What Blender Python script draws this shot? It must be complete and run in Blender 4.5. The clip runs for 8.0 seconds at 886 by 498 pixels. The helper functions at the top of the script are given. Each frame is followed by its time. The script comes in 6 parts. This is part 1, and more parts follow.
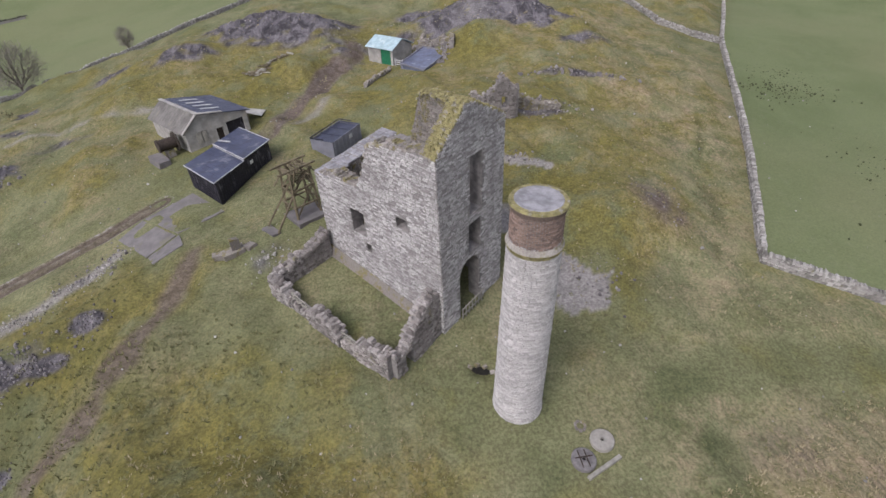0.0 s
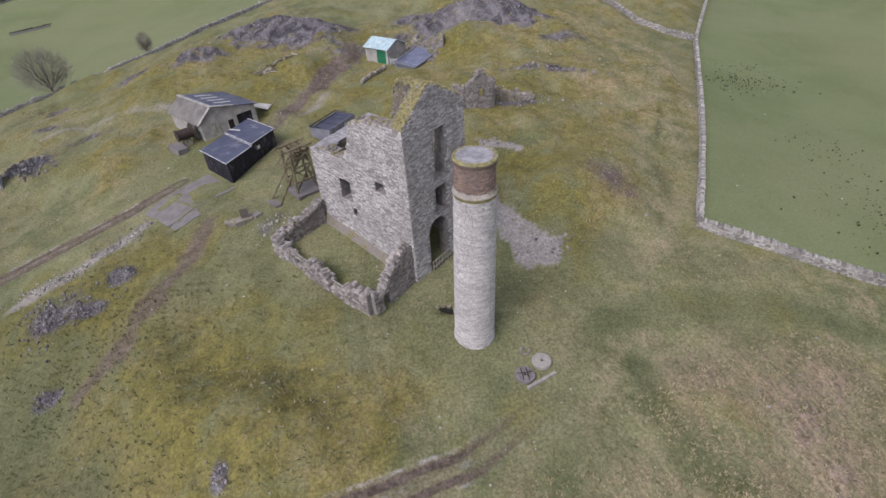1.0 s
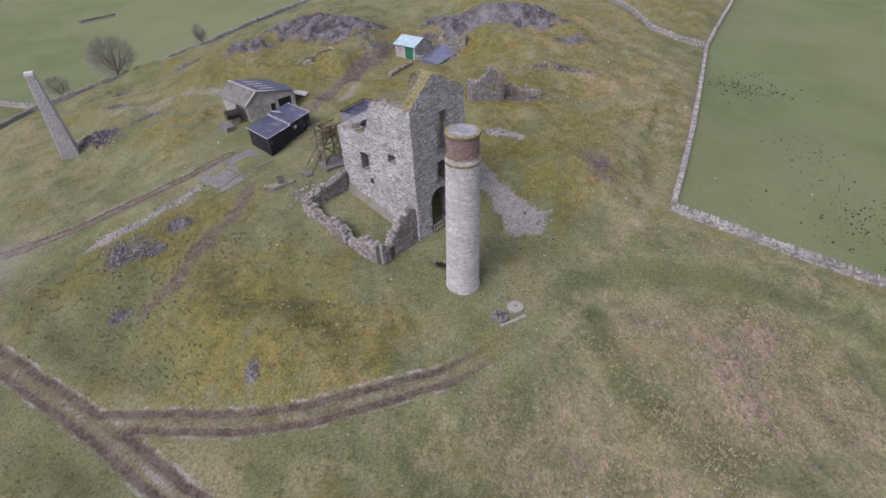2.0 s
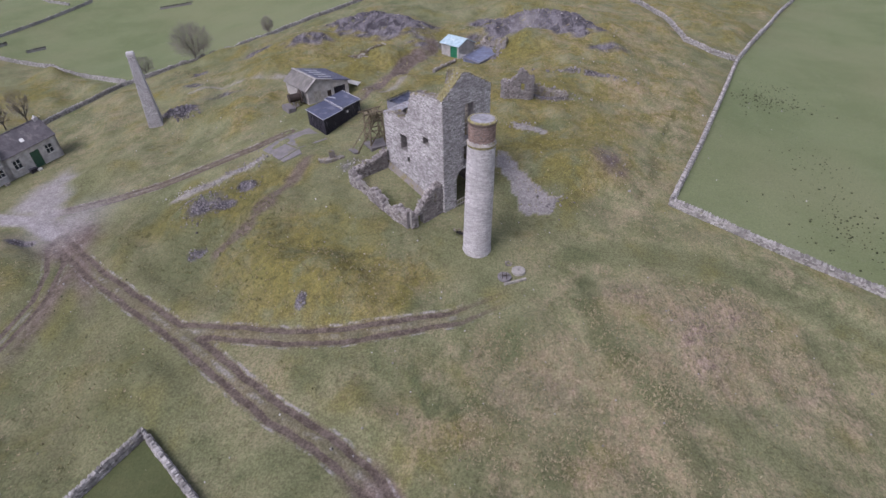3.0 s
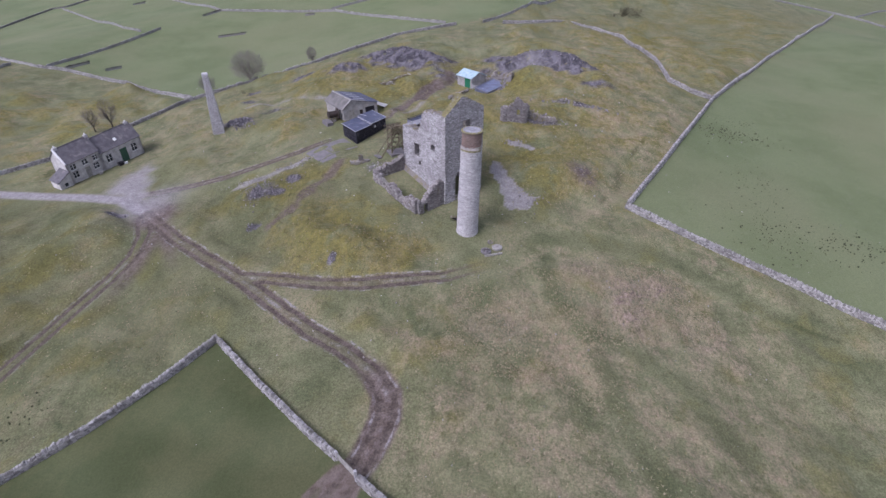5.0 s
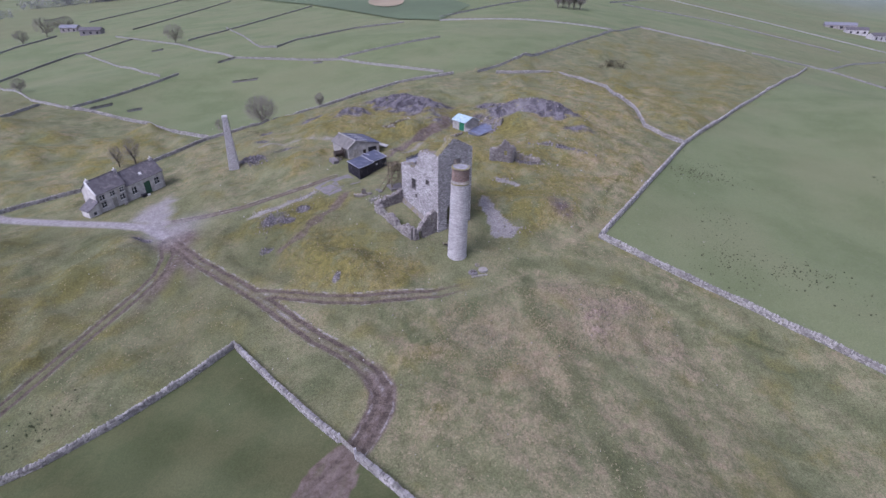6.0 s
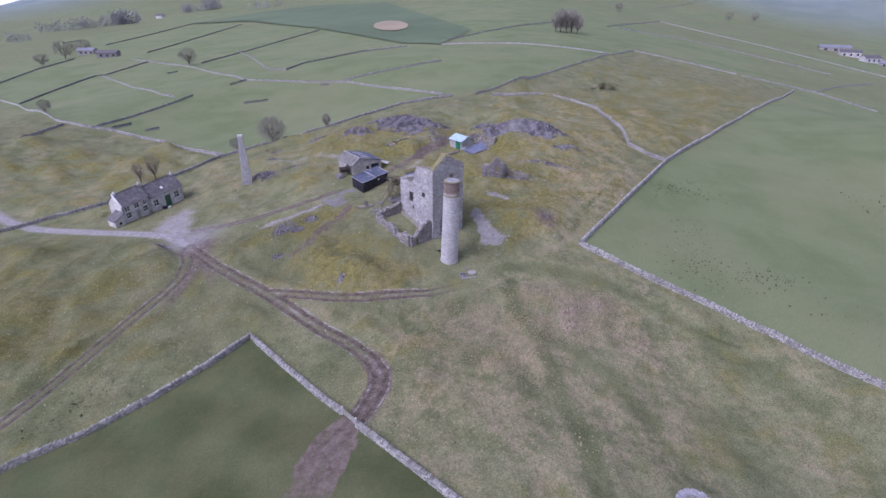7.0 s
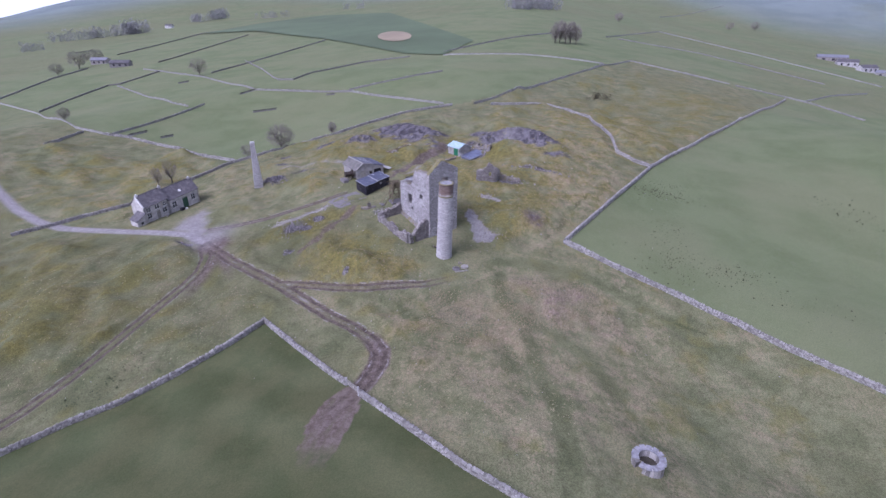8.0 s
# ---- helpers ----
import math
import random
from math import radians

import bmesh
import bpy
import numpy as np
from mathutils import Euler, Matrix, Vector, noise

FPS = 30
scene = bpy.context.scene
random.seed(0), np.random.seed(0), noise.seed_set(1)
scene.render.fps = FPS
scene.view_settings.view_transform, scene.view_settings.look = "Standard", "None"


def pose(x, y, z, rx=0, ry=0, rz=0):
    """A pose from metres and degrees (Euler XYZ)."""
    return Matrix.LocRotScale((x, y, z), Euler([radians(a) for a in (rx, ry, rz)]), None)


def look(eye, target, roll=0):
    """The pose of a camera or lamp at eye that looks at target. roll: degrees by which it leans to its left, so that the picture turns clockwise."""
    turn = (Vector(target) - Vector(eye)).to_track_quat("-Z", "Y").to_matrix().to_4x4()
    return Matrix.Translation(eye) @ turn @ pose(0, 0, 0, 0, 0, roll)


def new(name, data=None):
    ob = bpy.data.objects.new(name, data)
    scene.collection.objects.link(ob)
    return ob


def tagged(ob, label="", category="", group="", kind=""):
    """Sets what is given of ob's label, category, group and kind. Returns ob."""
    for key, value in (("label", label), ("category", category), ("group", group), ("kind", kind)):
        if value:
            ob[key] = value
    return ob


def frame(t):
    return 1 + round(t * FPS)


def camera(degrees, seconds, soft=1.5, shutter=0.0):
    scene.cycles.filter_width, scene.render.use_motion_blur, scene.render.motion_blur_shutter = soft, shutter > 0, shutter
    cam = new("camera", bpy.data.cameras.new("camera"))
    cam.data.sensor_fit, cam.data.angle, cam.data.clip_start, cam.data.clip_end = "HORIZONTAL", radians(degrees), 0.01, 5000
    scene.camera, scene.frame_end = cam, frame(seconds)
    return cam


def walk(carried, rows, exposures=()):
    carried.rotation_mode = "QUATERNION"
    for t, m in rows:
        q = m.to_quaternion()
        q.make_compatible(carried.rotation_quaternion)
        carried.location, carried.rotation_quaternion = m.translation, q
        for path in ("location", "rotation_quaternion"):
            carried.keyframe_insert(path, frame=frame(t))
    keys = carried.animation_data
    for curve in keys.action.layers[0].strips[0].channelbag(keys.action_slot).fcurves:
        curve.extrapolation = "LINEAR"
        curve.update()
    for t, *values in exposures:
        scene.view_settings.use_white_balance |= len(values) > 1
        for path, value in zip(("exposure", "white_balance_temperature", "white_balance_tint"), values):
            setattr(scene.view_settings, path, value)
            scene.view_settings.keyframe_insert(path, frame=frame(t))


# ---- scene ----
# The camera and its walk
cam = camera(83.40, 8.0)
ROWS = [
    (0.0, -3.142, 2.812, 31.648, 53.210, 2.337, -8.504),
    (0.5, -1.481, -1.812, 32.471, 53.289, 3.635, -8.871),
    (1.0, -0.948, -6.088, 32.960, 53.614, 3.184, -7.770),
    (2.5, 2.401, -21.184, 36.557, 53.837, 2.183, -0.587),
    (3.0, 3.143, -26.217, 38.024, 53.777, 1.302, 2.700),
    (3.5, 4.003, -30.747, 38.846, 54.052, 0.320, 5.781),
    (4.0, 5.502, -35.449, 39.941, 54.284, 0.467, 5.861),
    (4.5, 6.858, -40.275, 41.242, 55.136, 0.396, 6.201),
    (6.0, 10.316, -55.197, 45.496, 61.586, -0.377, 6.495),
    (6.5, 11.730, -60.090, 46.832, 62.862, -0.592, 7.317),
    (7.0, 13.470, -65.062, 48.137, 63.628, -0.352, 6.963),
    (7.5, 14.978, -70.039, 49.353, 64.223, -0.235, 6.883),
    (8.0, 16.477, -74.856, 50.433, 64.469, -0.345, 7.408),
]
walk(cam, [(t, pose(x, y, z, rx, ry, rz)) for t, x, y, z, rx, ry, rz in ROWS],
     [(0.0, 0.26, 6300, 13), (2.5, 0.27, 6020, 20), (4.5, 0.29, 5690, 23), (6.0, 0.34, 5460, 27), (8.0, 0.37, 5300, 31)])

# World and sun: a bright overcast sky
world = bpy.data.worlds.new("overcast_sky")
scene.world = world
world.use_nodes = True
wn, wl = world.node_tree.nodes, world.node_tree.links
sky = wn.new("ShaderNodeTexSky")
sky.sky_type, sky.sun_disc = "NISHITA", False
sky.sun_elevation, sky.sun_rotation = radians(50), radians(222)
sky.air_density, sky.dust_density = 1.0, 4.0
cloud = wn.new("ShaderNodeHueSaturation")
cloud.inputs["Saturation"].default_value = 0.5
wl.new(sky.outputs[0], cloud.inputs["Color"])
wl.new(cloud.outputs[0], wn["Background"].inputs[0])
wn["Background"].inputs[1].default_value = 0.15
sun = new("sun", bpy.data.lights.new("sun", "SUN"))
sun.data.energy, sun.data.angle, sun.data.color = 1.42, radians(32), (1.0, 0.97, 0.93)
sun.matrix_world = look((-43, -48, 77), (0, 0, 0))

# ---------------------------------------------------------------- form of the land
POWERS = [(i, j) for i in range(5) for j in range(5) if i + j <= 4]
RELIEF = [1.968, 12.644, -0.434, -8.921, 4.441, -1.191, 1.218, 4.977, -4.034, -19.481, -2.095, 1.25, 1.404, 0.798, 8.926]

SWELLS = [(-10, 98, -1.96), (-18, 42, 1.74), (38, 114, 1.82), (-42, 10, -0.73), (46, 2, -1.12), (22, -30, 1.36), (86, 10, 3.09), (54, -6, -1.07), (-90, 10, 1.64), (-2, 90, -0.69), (22, 74, 0.86), (70, 82, -0.86), (30, -30, 2.02), (-50, 66, -0.59), (-90, 106, 1.17), (54, -14, -1.26), (6, 34, -0.44), (-26, 122, 2.1), (-2, 82, -0.84), (38, 106, 0.61), (62, -14, -0.68), (-34, 98, 1.23), (-2, 98, -0.41), (-58, -22, -0.73), (-50, 50, -0.55), (-90, 18, 0.84), (86, 2, 0.78), (-42, 34, -0.23), (-18, 34, 0.22), (-10, 74, -0.3)]


def ease(a, lo, hi):
    s = np.clip((a - lo) / (hi - lo), 0, 1)
    return s * s * (3 - 2 * s)


def base_land(x, y):
    """Height of the land without its small bumps, for numbers or arrays."""
    x, y = np.asarray(x, float), np.asarray(y, float)
    u = (x - 4) / np.sqrt(1 + ((x - 4) / 260) ** 2) / 100
    v = (y - 30) / np.sqrt(1 + ((y - 30) / 320) ** 2) / 100
    near = sum(c * u ** i * v ** j for c, (i, j) in zip(RELIEF, POWERS))
    near = near + sum(h * np.exp(-((x - a) ** 2 + (y - b) ** 2) / 648) for a, b, h in SWELLS)
    d = np.sqrt((x - 30) ** 2 + 2500)
    far = 5.97 - 0.1205 * d / np.sqrt(1 + (d / 1600) ** 2) + 0.0645 * y - 0.0367 * x
    r = np.hypot(x - 4, y - 30)
    z = near + (far - near) * ease(r, 150, 300)
    bearing = np.degrees(np.arctan2(x - 20, y + 84))
    rim = 52 + r * np.tan(np.radians(np.interp(bearing, (-60, -46.4, -43.9, -41.4, -33.5, -20, 0, 60), (-3, -1.1, -0.15, 0.75, 1.6, 2.1, 2.3, 2.2))))
    return z + (rim - z) * ease(r, 1300, 2600)


# ---------------------------------------------------------------- materials
class Nodes:
    """A node material under construction."""

    def __init__(self, name, rough=0.9, spec=0.25, metal=0.0):
        self.mat = bpy.data.materials.new(name)
        self.mat.use_nodes = True
        self.n, self.l = self.mat.node_tree.nodes, self.mat.node_tree.links
        self.p = self.n["Principled BSDF"]
        self.p.inputs["Roughness"].default_value = rough
        self.p.inputs["Specular IOR Level"].default_value = spec
        self.p.inputs["Metallic"].default_value = metal
        self.geo = self.n.new("ShaderNodeNewGeometry")

    def put(self, socket, value):
        if isinstance(value, bpy.types.NodeSocket):
            self.l.new(value, socket)
        elif isinstance(value, (tuple, list)) and len(value) == 3 and socket.type == "RGBA":
            socket.default_value = (*value, 1)
        else:
            socket.default_value = value

    def noise(self, scale, detail=4.0, rough=0.6, at=None, stretch=None, dist=0.0):
        t = self.n.new("ShaderNodeTexNoise")
        where = at or self.geo.outputs["Position"]
        if stretch:
            m = self.n.new("ShaderNodeVectorMath")
            m.operation = "MULTIPLY"
            self.put(m.inputs[0], where)
            m.inputs[1].default_value = stretch
            where = m.outputs[0]
        self.put(t.inputs["Vector"], where)
        t.inputs["Scale"].default_value = scale
        t.inputs["Detail"].default_value = detail
        t.inputs["Roughness"].default_value = rough
        t.inputs["Distortion"].default_value = dist
        return t.outputs["Fac"]

    def cells(self, scale, feature="F1", out="Distance"):
        t = self.n.new("ShaderNodeTexVoronoi")
        t.feature = feature
        self.put(t.inputs["Vector"], self.geo.outputs["Position"])
        t.inputs["Scale"].default_value = scale
        return t.outputs[out]

    def step(self, v, lo, hi, a=0.0, b=1.0):
        m = self.n.new("ShaderNodeMapRange")
        m.interpolation_type = "SMOOTHSTEP"
        self.put(m.inputs[0], v)
        for i, q in enumerate((lo, hi, a, b)):
            m.inputs[i + 1].default_value = q
        return m.outputs[0]

    def math(self, op, a, b=0.0):
        m = self.n.new("ShaderNodeMath")
        m.operation = op
        self.put(m.inputs[0], a)
        self.put(m.inputs[1], b)
        return m.outputs[0]

    def mix(self, f, a, b, kind="MIX"):
        m = self.n.new("ShaderNodeMix")
        m.data_type, m.blend_type = "RGBA", kind
        self.put(m.inputs[0], f)
        self.put(m.inputs[6], a)
        self.put(m.inputs[7], b)
        return m.outputs[2]

    def pick(self):
        """A random number for each piece, be it an object or an island of a mesh."""
        o = self.n.new("ShaderNodeObjectInfo")
        return self.math("FRACT", self.math("ADD", o.outputs["Random"], self.geo.outputs["Random Per Island"]))

    def attr(self, name):
        a = self.n.new("ShaderNodeAttribute")
        a.attribute_name = name
        s = self.n.new("ShaderNodeSeparateColor")
        self.l.new(a.outputs["Color"], s.inputs[0])
        return s.outputs[0], s.outputs[1], s.outputs[2], a.outputs["Alpha"]

    def bump(self, v, strength=0.5, dist=0.05):
        b = self.n.new("ShaderNodeBump")
        self.put(b.inputs["Height"], v)
        b.inputs["Strength"].default_value = strength
        b.inputs["Distance"].default_value = dist
        self.l.new(b.outputs[0], self.p.inputs["Normal"])

    def done(self, colour):
        self.put(self.p.inputs["Base Color"], colour)
        return self.mat


def masonry(name, pale, mid, dark, lichen=(0.3, 0.26, 0.1), lichen_at=0.62):
    k = Nodes(name, 0.92, 0.2)
    r = k.pick()
    c = k.mix(k.step(r, 0.0, 0.55), dark, mid)
    c = k.mix(k.step(r, 0.5, 1.0), c, pale)
    c = k.mix(k.math("MULTIPLY", k.step(k.noise(0.35, 5), 0.42, 0.66), 0.5), c, dark)
    c = k.mix(k.step(k.noise(0.55, 5, 0.65, stretch=(1.0, 1.0, 0.16)), 0.52, 0.7, 0.0, 0.5), c, dark)
    c = k.mix(k.step(k.noise(1.3, 6), lichen_at, lichen_at + 0.14, 0.0, 0.75), c, lichen)
    g = k.noise(9.0, 6, 0.7)
    c = k.mix(0.7, c, k.mix(k.step(g, 0.3, 0.75), (0.5, 0.5, 0.5), (1.0, 1.0, 1.0)), "MULTIPLY")
    k.bump(g, 0.6, 0.04)
    return k.done(c)


def plain(name, colour, rough=0.7, metal=0.0, spec=0.3, vary=0.5, scale=3.0, stain=None, stretch=None, bump=0.2):
    k = Nodes(name, rough, spec, metal)
    a, b = k.noise(scale, 5, stretch=stretch), k.noise(scale * 9, 4, stretch=stretch)
    low = tuple(q * (1 - vary) for q in colour)
    c = k.mix(k.step(a, 0.3, 0.7), low, colour)
    c = k.mix(k.step(b, 0.35, 0.8, 0.0, 0.4), c, low)
    if stain:
        c = k.mix(k.step(k.noise(scale * 0.6, 6, at=None, stretch=stretch), 0.55, 0.68), c, stain)
    k.bump(b, bump, 0.02)
    return k.done(c)


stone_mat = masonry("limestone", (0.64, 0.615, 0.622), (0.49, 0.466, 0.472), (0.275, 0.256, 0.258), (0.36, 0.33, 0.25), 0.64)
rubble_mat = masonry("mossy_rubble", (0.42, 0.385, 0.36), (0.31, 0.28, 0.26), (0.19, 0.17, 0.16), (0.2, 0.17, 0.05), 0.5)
spoil_stone_mat = masonry("spoil_stone", (0.36, 0.335, 0.345), (0.24, 0.22, 0.228), (0.13, 0.115, 0.122), (0.2, 0.17, 0.08), 0.66)
far_wall_mat = masonry("far_drystone", (0.4, 0.385, 0.375), (0.29, 0.278, 0.265), (0.18, 0.172, 0.16), (0.14, 0.14, 0.08), 0.58)
shaft_stone_mat = masonry("pale_shaft_stone", (0.68, 0.65, 0.66), (0.56, 0.535, 0.54), (0.42, 0.4, 0.4), (0.4, 0.37, 0.31), 0.66)
ruin_mat = masonry("ruin_rubble", (0.44, 0.405, 0.395), (0.31, 0.282, 0.272), (0.17, 0.15, 0.145), (0.2, 0.18, 0.08), 0.6)
# stone darkened for the low walls that stand in for dark field dashes
dark_wall_mat = masonry("dark_dash_stone", (0.12, 0.115, 0.1), (0.075, 0.072, 0.06), (0.045, 0.042, 0.035), (0.07, 0.07, 0.035), 0.5)
sown_mat = plain("sown_grass", (0.1, 0.133, 0.07), 0.95, vary=0.25, scale=0.01, bump=0.0)
bare_mat = plain("bare_field_soil", (0.29, 0.235, 0.16), 0.95, vary=0.2, scale=0.03, bump=0.0)
drystone_mat = masonry("drystone", (0.52, 0.495, 0.485), (0.39, 0.37, 0.36), (0.2, 0.187, 0.18), (0.2, 0.19, 0.1), 0.6)
mortar_mat = plain("mortar", (0.27, 0.25, 0.248), 0.95, scale=2.0, bump=0.6)
pale_mortar_mat = plain("pale_mortar", (0.4, 0.38, 0.38), 0.95, scale=2.0, bump=0.6)
brick_mat = masonry("chimney_brick", (0.37, 0.27, 0.235), (0.285, 0.2, 0.17), (0.19, 0.145, 0.13), (0.26, 0.22, 0.12), 0.7)
cap_mat = plain("cap_concrete", (0.33, 0.32, 0.35), 0.85, scale=1.6)
moss_mat = plain("lichen_crust", (0.31, 0.275, 0.135), 0.95, vary=0.55, scale=3.5, stain=(0.27, 0.25, 0.23), bump=0.6)
earth_mat = plain("earth", (0.062, 0.054, 0.042), 0.95, scale=1.5)
void_mat = plain("deep_shade", (0.02, 0.018, 0.016), 0.95)
timber_mat = plain("weathered_timber", (0.19, 0.155, 0.105), 0.85, vary=0.55, scale=2.0, stretch=(1, 1, 0.3))
grey_timber_mat = plain("grey_timber", (0.34, 0.32, 0.29), 0.85, vary=0.4, scale=2.0)
rust_mat = plain("rusted_iron", (0.06, 0.045, 0.038), 0.8, vary=0.5)
black_mat = plain("black_sheet", (0.026, 0.024, 0.036), 0.5, vary=0.5, scale=2.6, stain=(0.11, 0.105, 0.12), stretch=(1, 1, 0.35))
dark_roof_mat = plain("dark_blue_roof", (0.06, 0.066, 0.122), 0.42, vary=0.4, scale=0.9, stain=(0.16, 0.16, 0.2))
pale_trim_mat = plain("pale_trim", (0.52, 0.52, 0.54), 0.6, vary=0.45, scale=2.0)
asbestos_mat = plain("grey_sheet_roof", (0.19, 0.178, 0.172), 0.9, vary=0.4, scale=0.7, stain=(0.21, 0.195, 0.165))
render_mat = plain("lime_render", (0.37, 0.352, 0.342), 0.9, vary=0.4, scale=0.9, stain=(0.29, 0.265, 0.24))
cottage_mat = plain("pale_cottage_stone", (0.55, 0.525, 0.505), 0.9, vary=0.4, scale=0.9, stain=(0.36, 0.335, 0.31))
slate_mat = plain("slate", (0.125, 0.114, 0.124), 0.65, vary=0.4, scale=1.0, stain=(0.165, 0.145, 0.15))
skip_mat = plain("grey_painted_steel", (0.20, 0.20, 0.24), 0.55, vary=0.3, scale=1.0, stain=(0.26, 0.24, 0.25))
tarp_mat = plain("blue_black_sheet", (0.07, 0.075, 0.115), 0.45, vary=0.4, scale=1.2)
hut_roof_mat = plain("pale_blue_sheet", (0.40, 0.52, 0.58), 0.5, vary=0.3, scale=1.4, stain=(0.55, 0.6, 0.6))
green_mat = plain("green_paint", (0.02, 0.16, 0.085), 0.5, vary=0.3)
dull_green_mat = plain("dull_green_paint", (0.05, 0.11, 0.07), 0.55, vary=0.3)
slab_mat = plain("concrete_slab", (0.185, 0.17, 0.175), 0.9, vary=0.35, scale=0.7, stain=(0.15, 0.14, 0.11))
blue_slab_mat = plain("wet_blue_slab", (0.15, 0.165, 0.25), 0.4, vary=0.5, scale=0.8, stain=(0.3, 0.31, 0.38))
dirty_white_mat = plain("dirty_pale_sheet", (0.52, 0.5, 0.48), 0.7, vary=0.4, scale=1.2, stain=(0.3, 0.27, 0.24))
white_mat = plain("white_paint", (0.7, 0.69, 0.67), 0.6, vary=0.15)
mill_mat = plain("gritstone", (0.31, 0.29, 0.27), 0.9, vary=0.3, scale=3.0)
mill_dark_mat = plain("dark_gritstone", (0.2, 0.185, 0.19), 0.9, vary=0.4, scale=3.0)
bark_mat = plain("bark", (0.13, 0.11, 0.09), 0.9, vary=0.4)
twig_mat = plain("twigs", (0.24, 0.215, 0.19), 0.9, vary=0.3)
# twigs of the far woods: distance haze is put into this paler grey
wood_mat = plain("hazed_far_twigs", (0.3, 0.298, 0.298), 0.9, vary=0.3, scale=0.05)
dark_rush_mat = plain("dark_rush", (0.062, 0.07, 0.034), 0.95, vary=0.5, scale=2.0)
scrub_mat = plain("dark_scrub", (0.07, 0.06, 0.035), 0.95, vary=0.5)
glass_mat = Nodes("window_glass", 0.08, 0.5).done((0.03, 0.035, 0.045))
straw_mat = Nodes("straw_tufts", 0.9, 0.15)
_r = straw_mat.pick()
straw_mat = straw_mat.done(straw_mat.mix(straw_mat.step(_r, 0.0, 1.0), (0.2, 0.17, 0.1), (0.33, 0.28, 0.185)))
rush_mat = Nodes("green_tufts", 0.9, 0.15)
_r = rush_mat.pick()
rush_mat = rush_mat.done(rush_mat.mix(_r, (0.11, 0.11, 0.055), (0.2, 0.185, 0.095)))


def land_material():
    """Grass, moss, soil, gravel, pasture and spoil, laid by what grows and lies where."""
    k = Nodes("moorland", 0.95, 0.12)
    soil, gravel, moss, straw = k.attr("soil")
    field, spoil, rust, tone = k.attr("cover")
    big, mid, fine, tiny = k.noise(0.035, 5), k.noise(0.16, 6, 0.65), k.noise(0.9, 6, 0.7), k.noise(4.2, 5, 0.75)
    blade = k.noise(2.2, 5, 0.75, stretch=(1.0, 0.45, 1.0), dist=0.8)
    # rough grazing: olive, straw and moss
    c = k.mix(k.step(mid, 0.36, 0.62), (0.108, 0.121, 0.060), (0.183, 0.185, 0.102))
    c = k.mix(k.step(big, 0.4, 0.62, 0.0, 0.6), c, (0.15, 0.15, 0.078))
    c = k.mix(k.step(k.noise(0.45, 6, 0.72), 0.53, 0.68, 0.0, 0.5), c, (0.082, 0.094, 0.044))
    m = k.math("MULTIPLY", moss, k.step(k.noise(0.2, 6, 0.7), 0.36, 0.54))
    c = k.mix(k.math("MULTIPLY", m, 0.92), c, k.mix(k.step(fine, 0.35, 0.65), (0.11, 0.098, 0.029), (0.2, 0.172, 0.052)))
    c = k.mix(k.step(k.noise(0.1, 6, 0.68), 0.54, 0.66, 0.0, 0.6), c, (0.158, 0.148, 0.055))
    c = k.mix(k.step(k.noise(1.5, 4, 0.6), 0.63, 0.72, 0.0, 0.6), c, (0.07, 0.064, 0.036))
    s = k.math("MULTIPLY", straw, k.step(k.noise(0.3, 6, 0.75), 0.38, 0.62))
    c = k.mix(k.math("MULTIPLY", s, k.step(blade, 0.36, 0.64, 0.25, 0.9)), c, k.mix(k.step(k.noise(0.35, 4), 0.42, 0.6), (0.31, 0.262, 0.165), (0.345, 0.262, 0.185)))
    rr = k.math("MULTIPLY", rust, k.step(fine, 0.3, 0.6, 0.3, 1.0))
    c = k.mix(rr, c, k.mix(k.step(blade, 0.4, 0.62), (0.175, 0.13, 0.105), (0.35, 0.27, 0.22)))
    # pasture
    fieldc = k.mix(k.step(k.noise(0.05, 5, 0.6), 0.35, 0.65), (0.122, 0.148, 0.07), (0.152, 0.176, 0.089))
    fieldc = k.mix(k.step(k.noise(0.7, 5, 0.7), 0.5, 0.75, 0.0, 0.45), fieldc, (0.175, 0.184, 0.116))
    fieldc = k.mix(k.step(k.noise(0.018, 4, 0.6), 0.42, 0.62, 0.0, 0.6), fieldc, (0.175, 0.182, 0.1))
    c = k.mix(field, c, fieldc)
    c = k.mix(k.math("MULTIPLY", tone, 0.92), c, k.mix(k.step(k.noise(0.12, 5, 0.65), 0.38, 0.62), (0.053, 0.063, 0.026), (0.078, 0.081, 0.037)))
    # grey-violet spoil and bare soil
    sp = k.math("MULTIPLY", k.step(spoil, 0.12, 0.5), k.step(k.noise(0.4, 7, 0.75), 0.16, 0.4))
    c = k.mix(sp, c, k.mix(k.step(k.noise(0.55, 7, 0.72, stretch=(1.0, 0.5, 1.0), dist=0.6), 0.36, 0.66), (0.05, 0.046, 0.053), (0.185, 0.17, 0.188)))
    off, wear, middle, grit = k.attr("track")
    off = k.math("ADD", k.math("MULTIPLY", off, 4.0), k.math("MULTIPLY", k.math("SUBTRACT", k.noise(0.6, 6, 0.75), 0.5), 0.7))
    rut = k.math("MULTIPLY", k.step(k.math("ABSOLUTE", k.math("SUBTRACT", off, 0.85), 0.0), 0.45, 0.22), k.math("MULTIPLY", wear, k.step(k.noise(0.25, 4, 0.6), 0.3, 0.55, 0.65, 1.0)))
    soil = k.math("MAXIMUM", soil, k.math("MAXIMUM", rut, k.math("MULTIPLY", middle, k.step(off, 1.75, 1.2))))
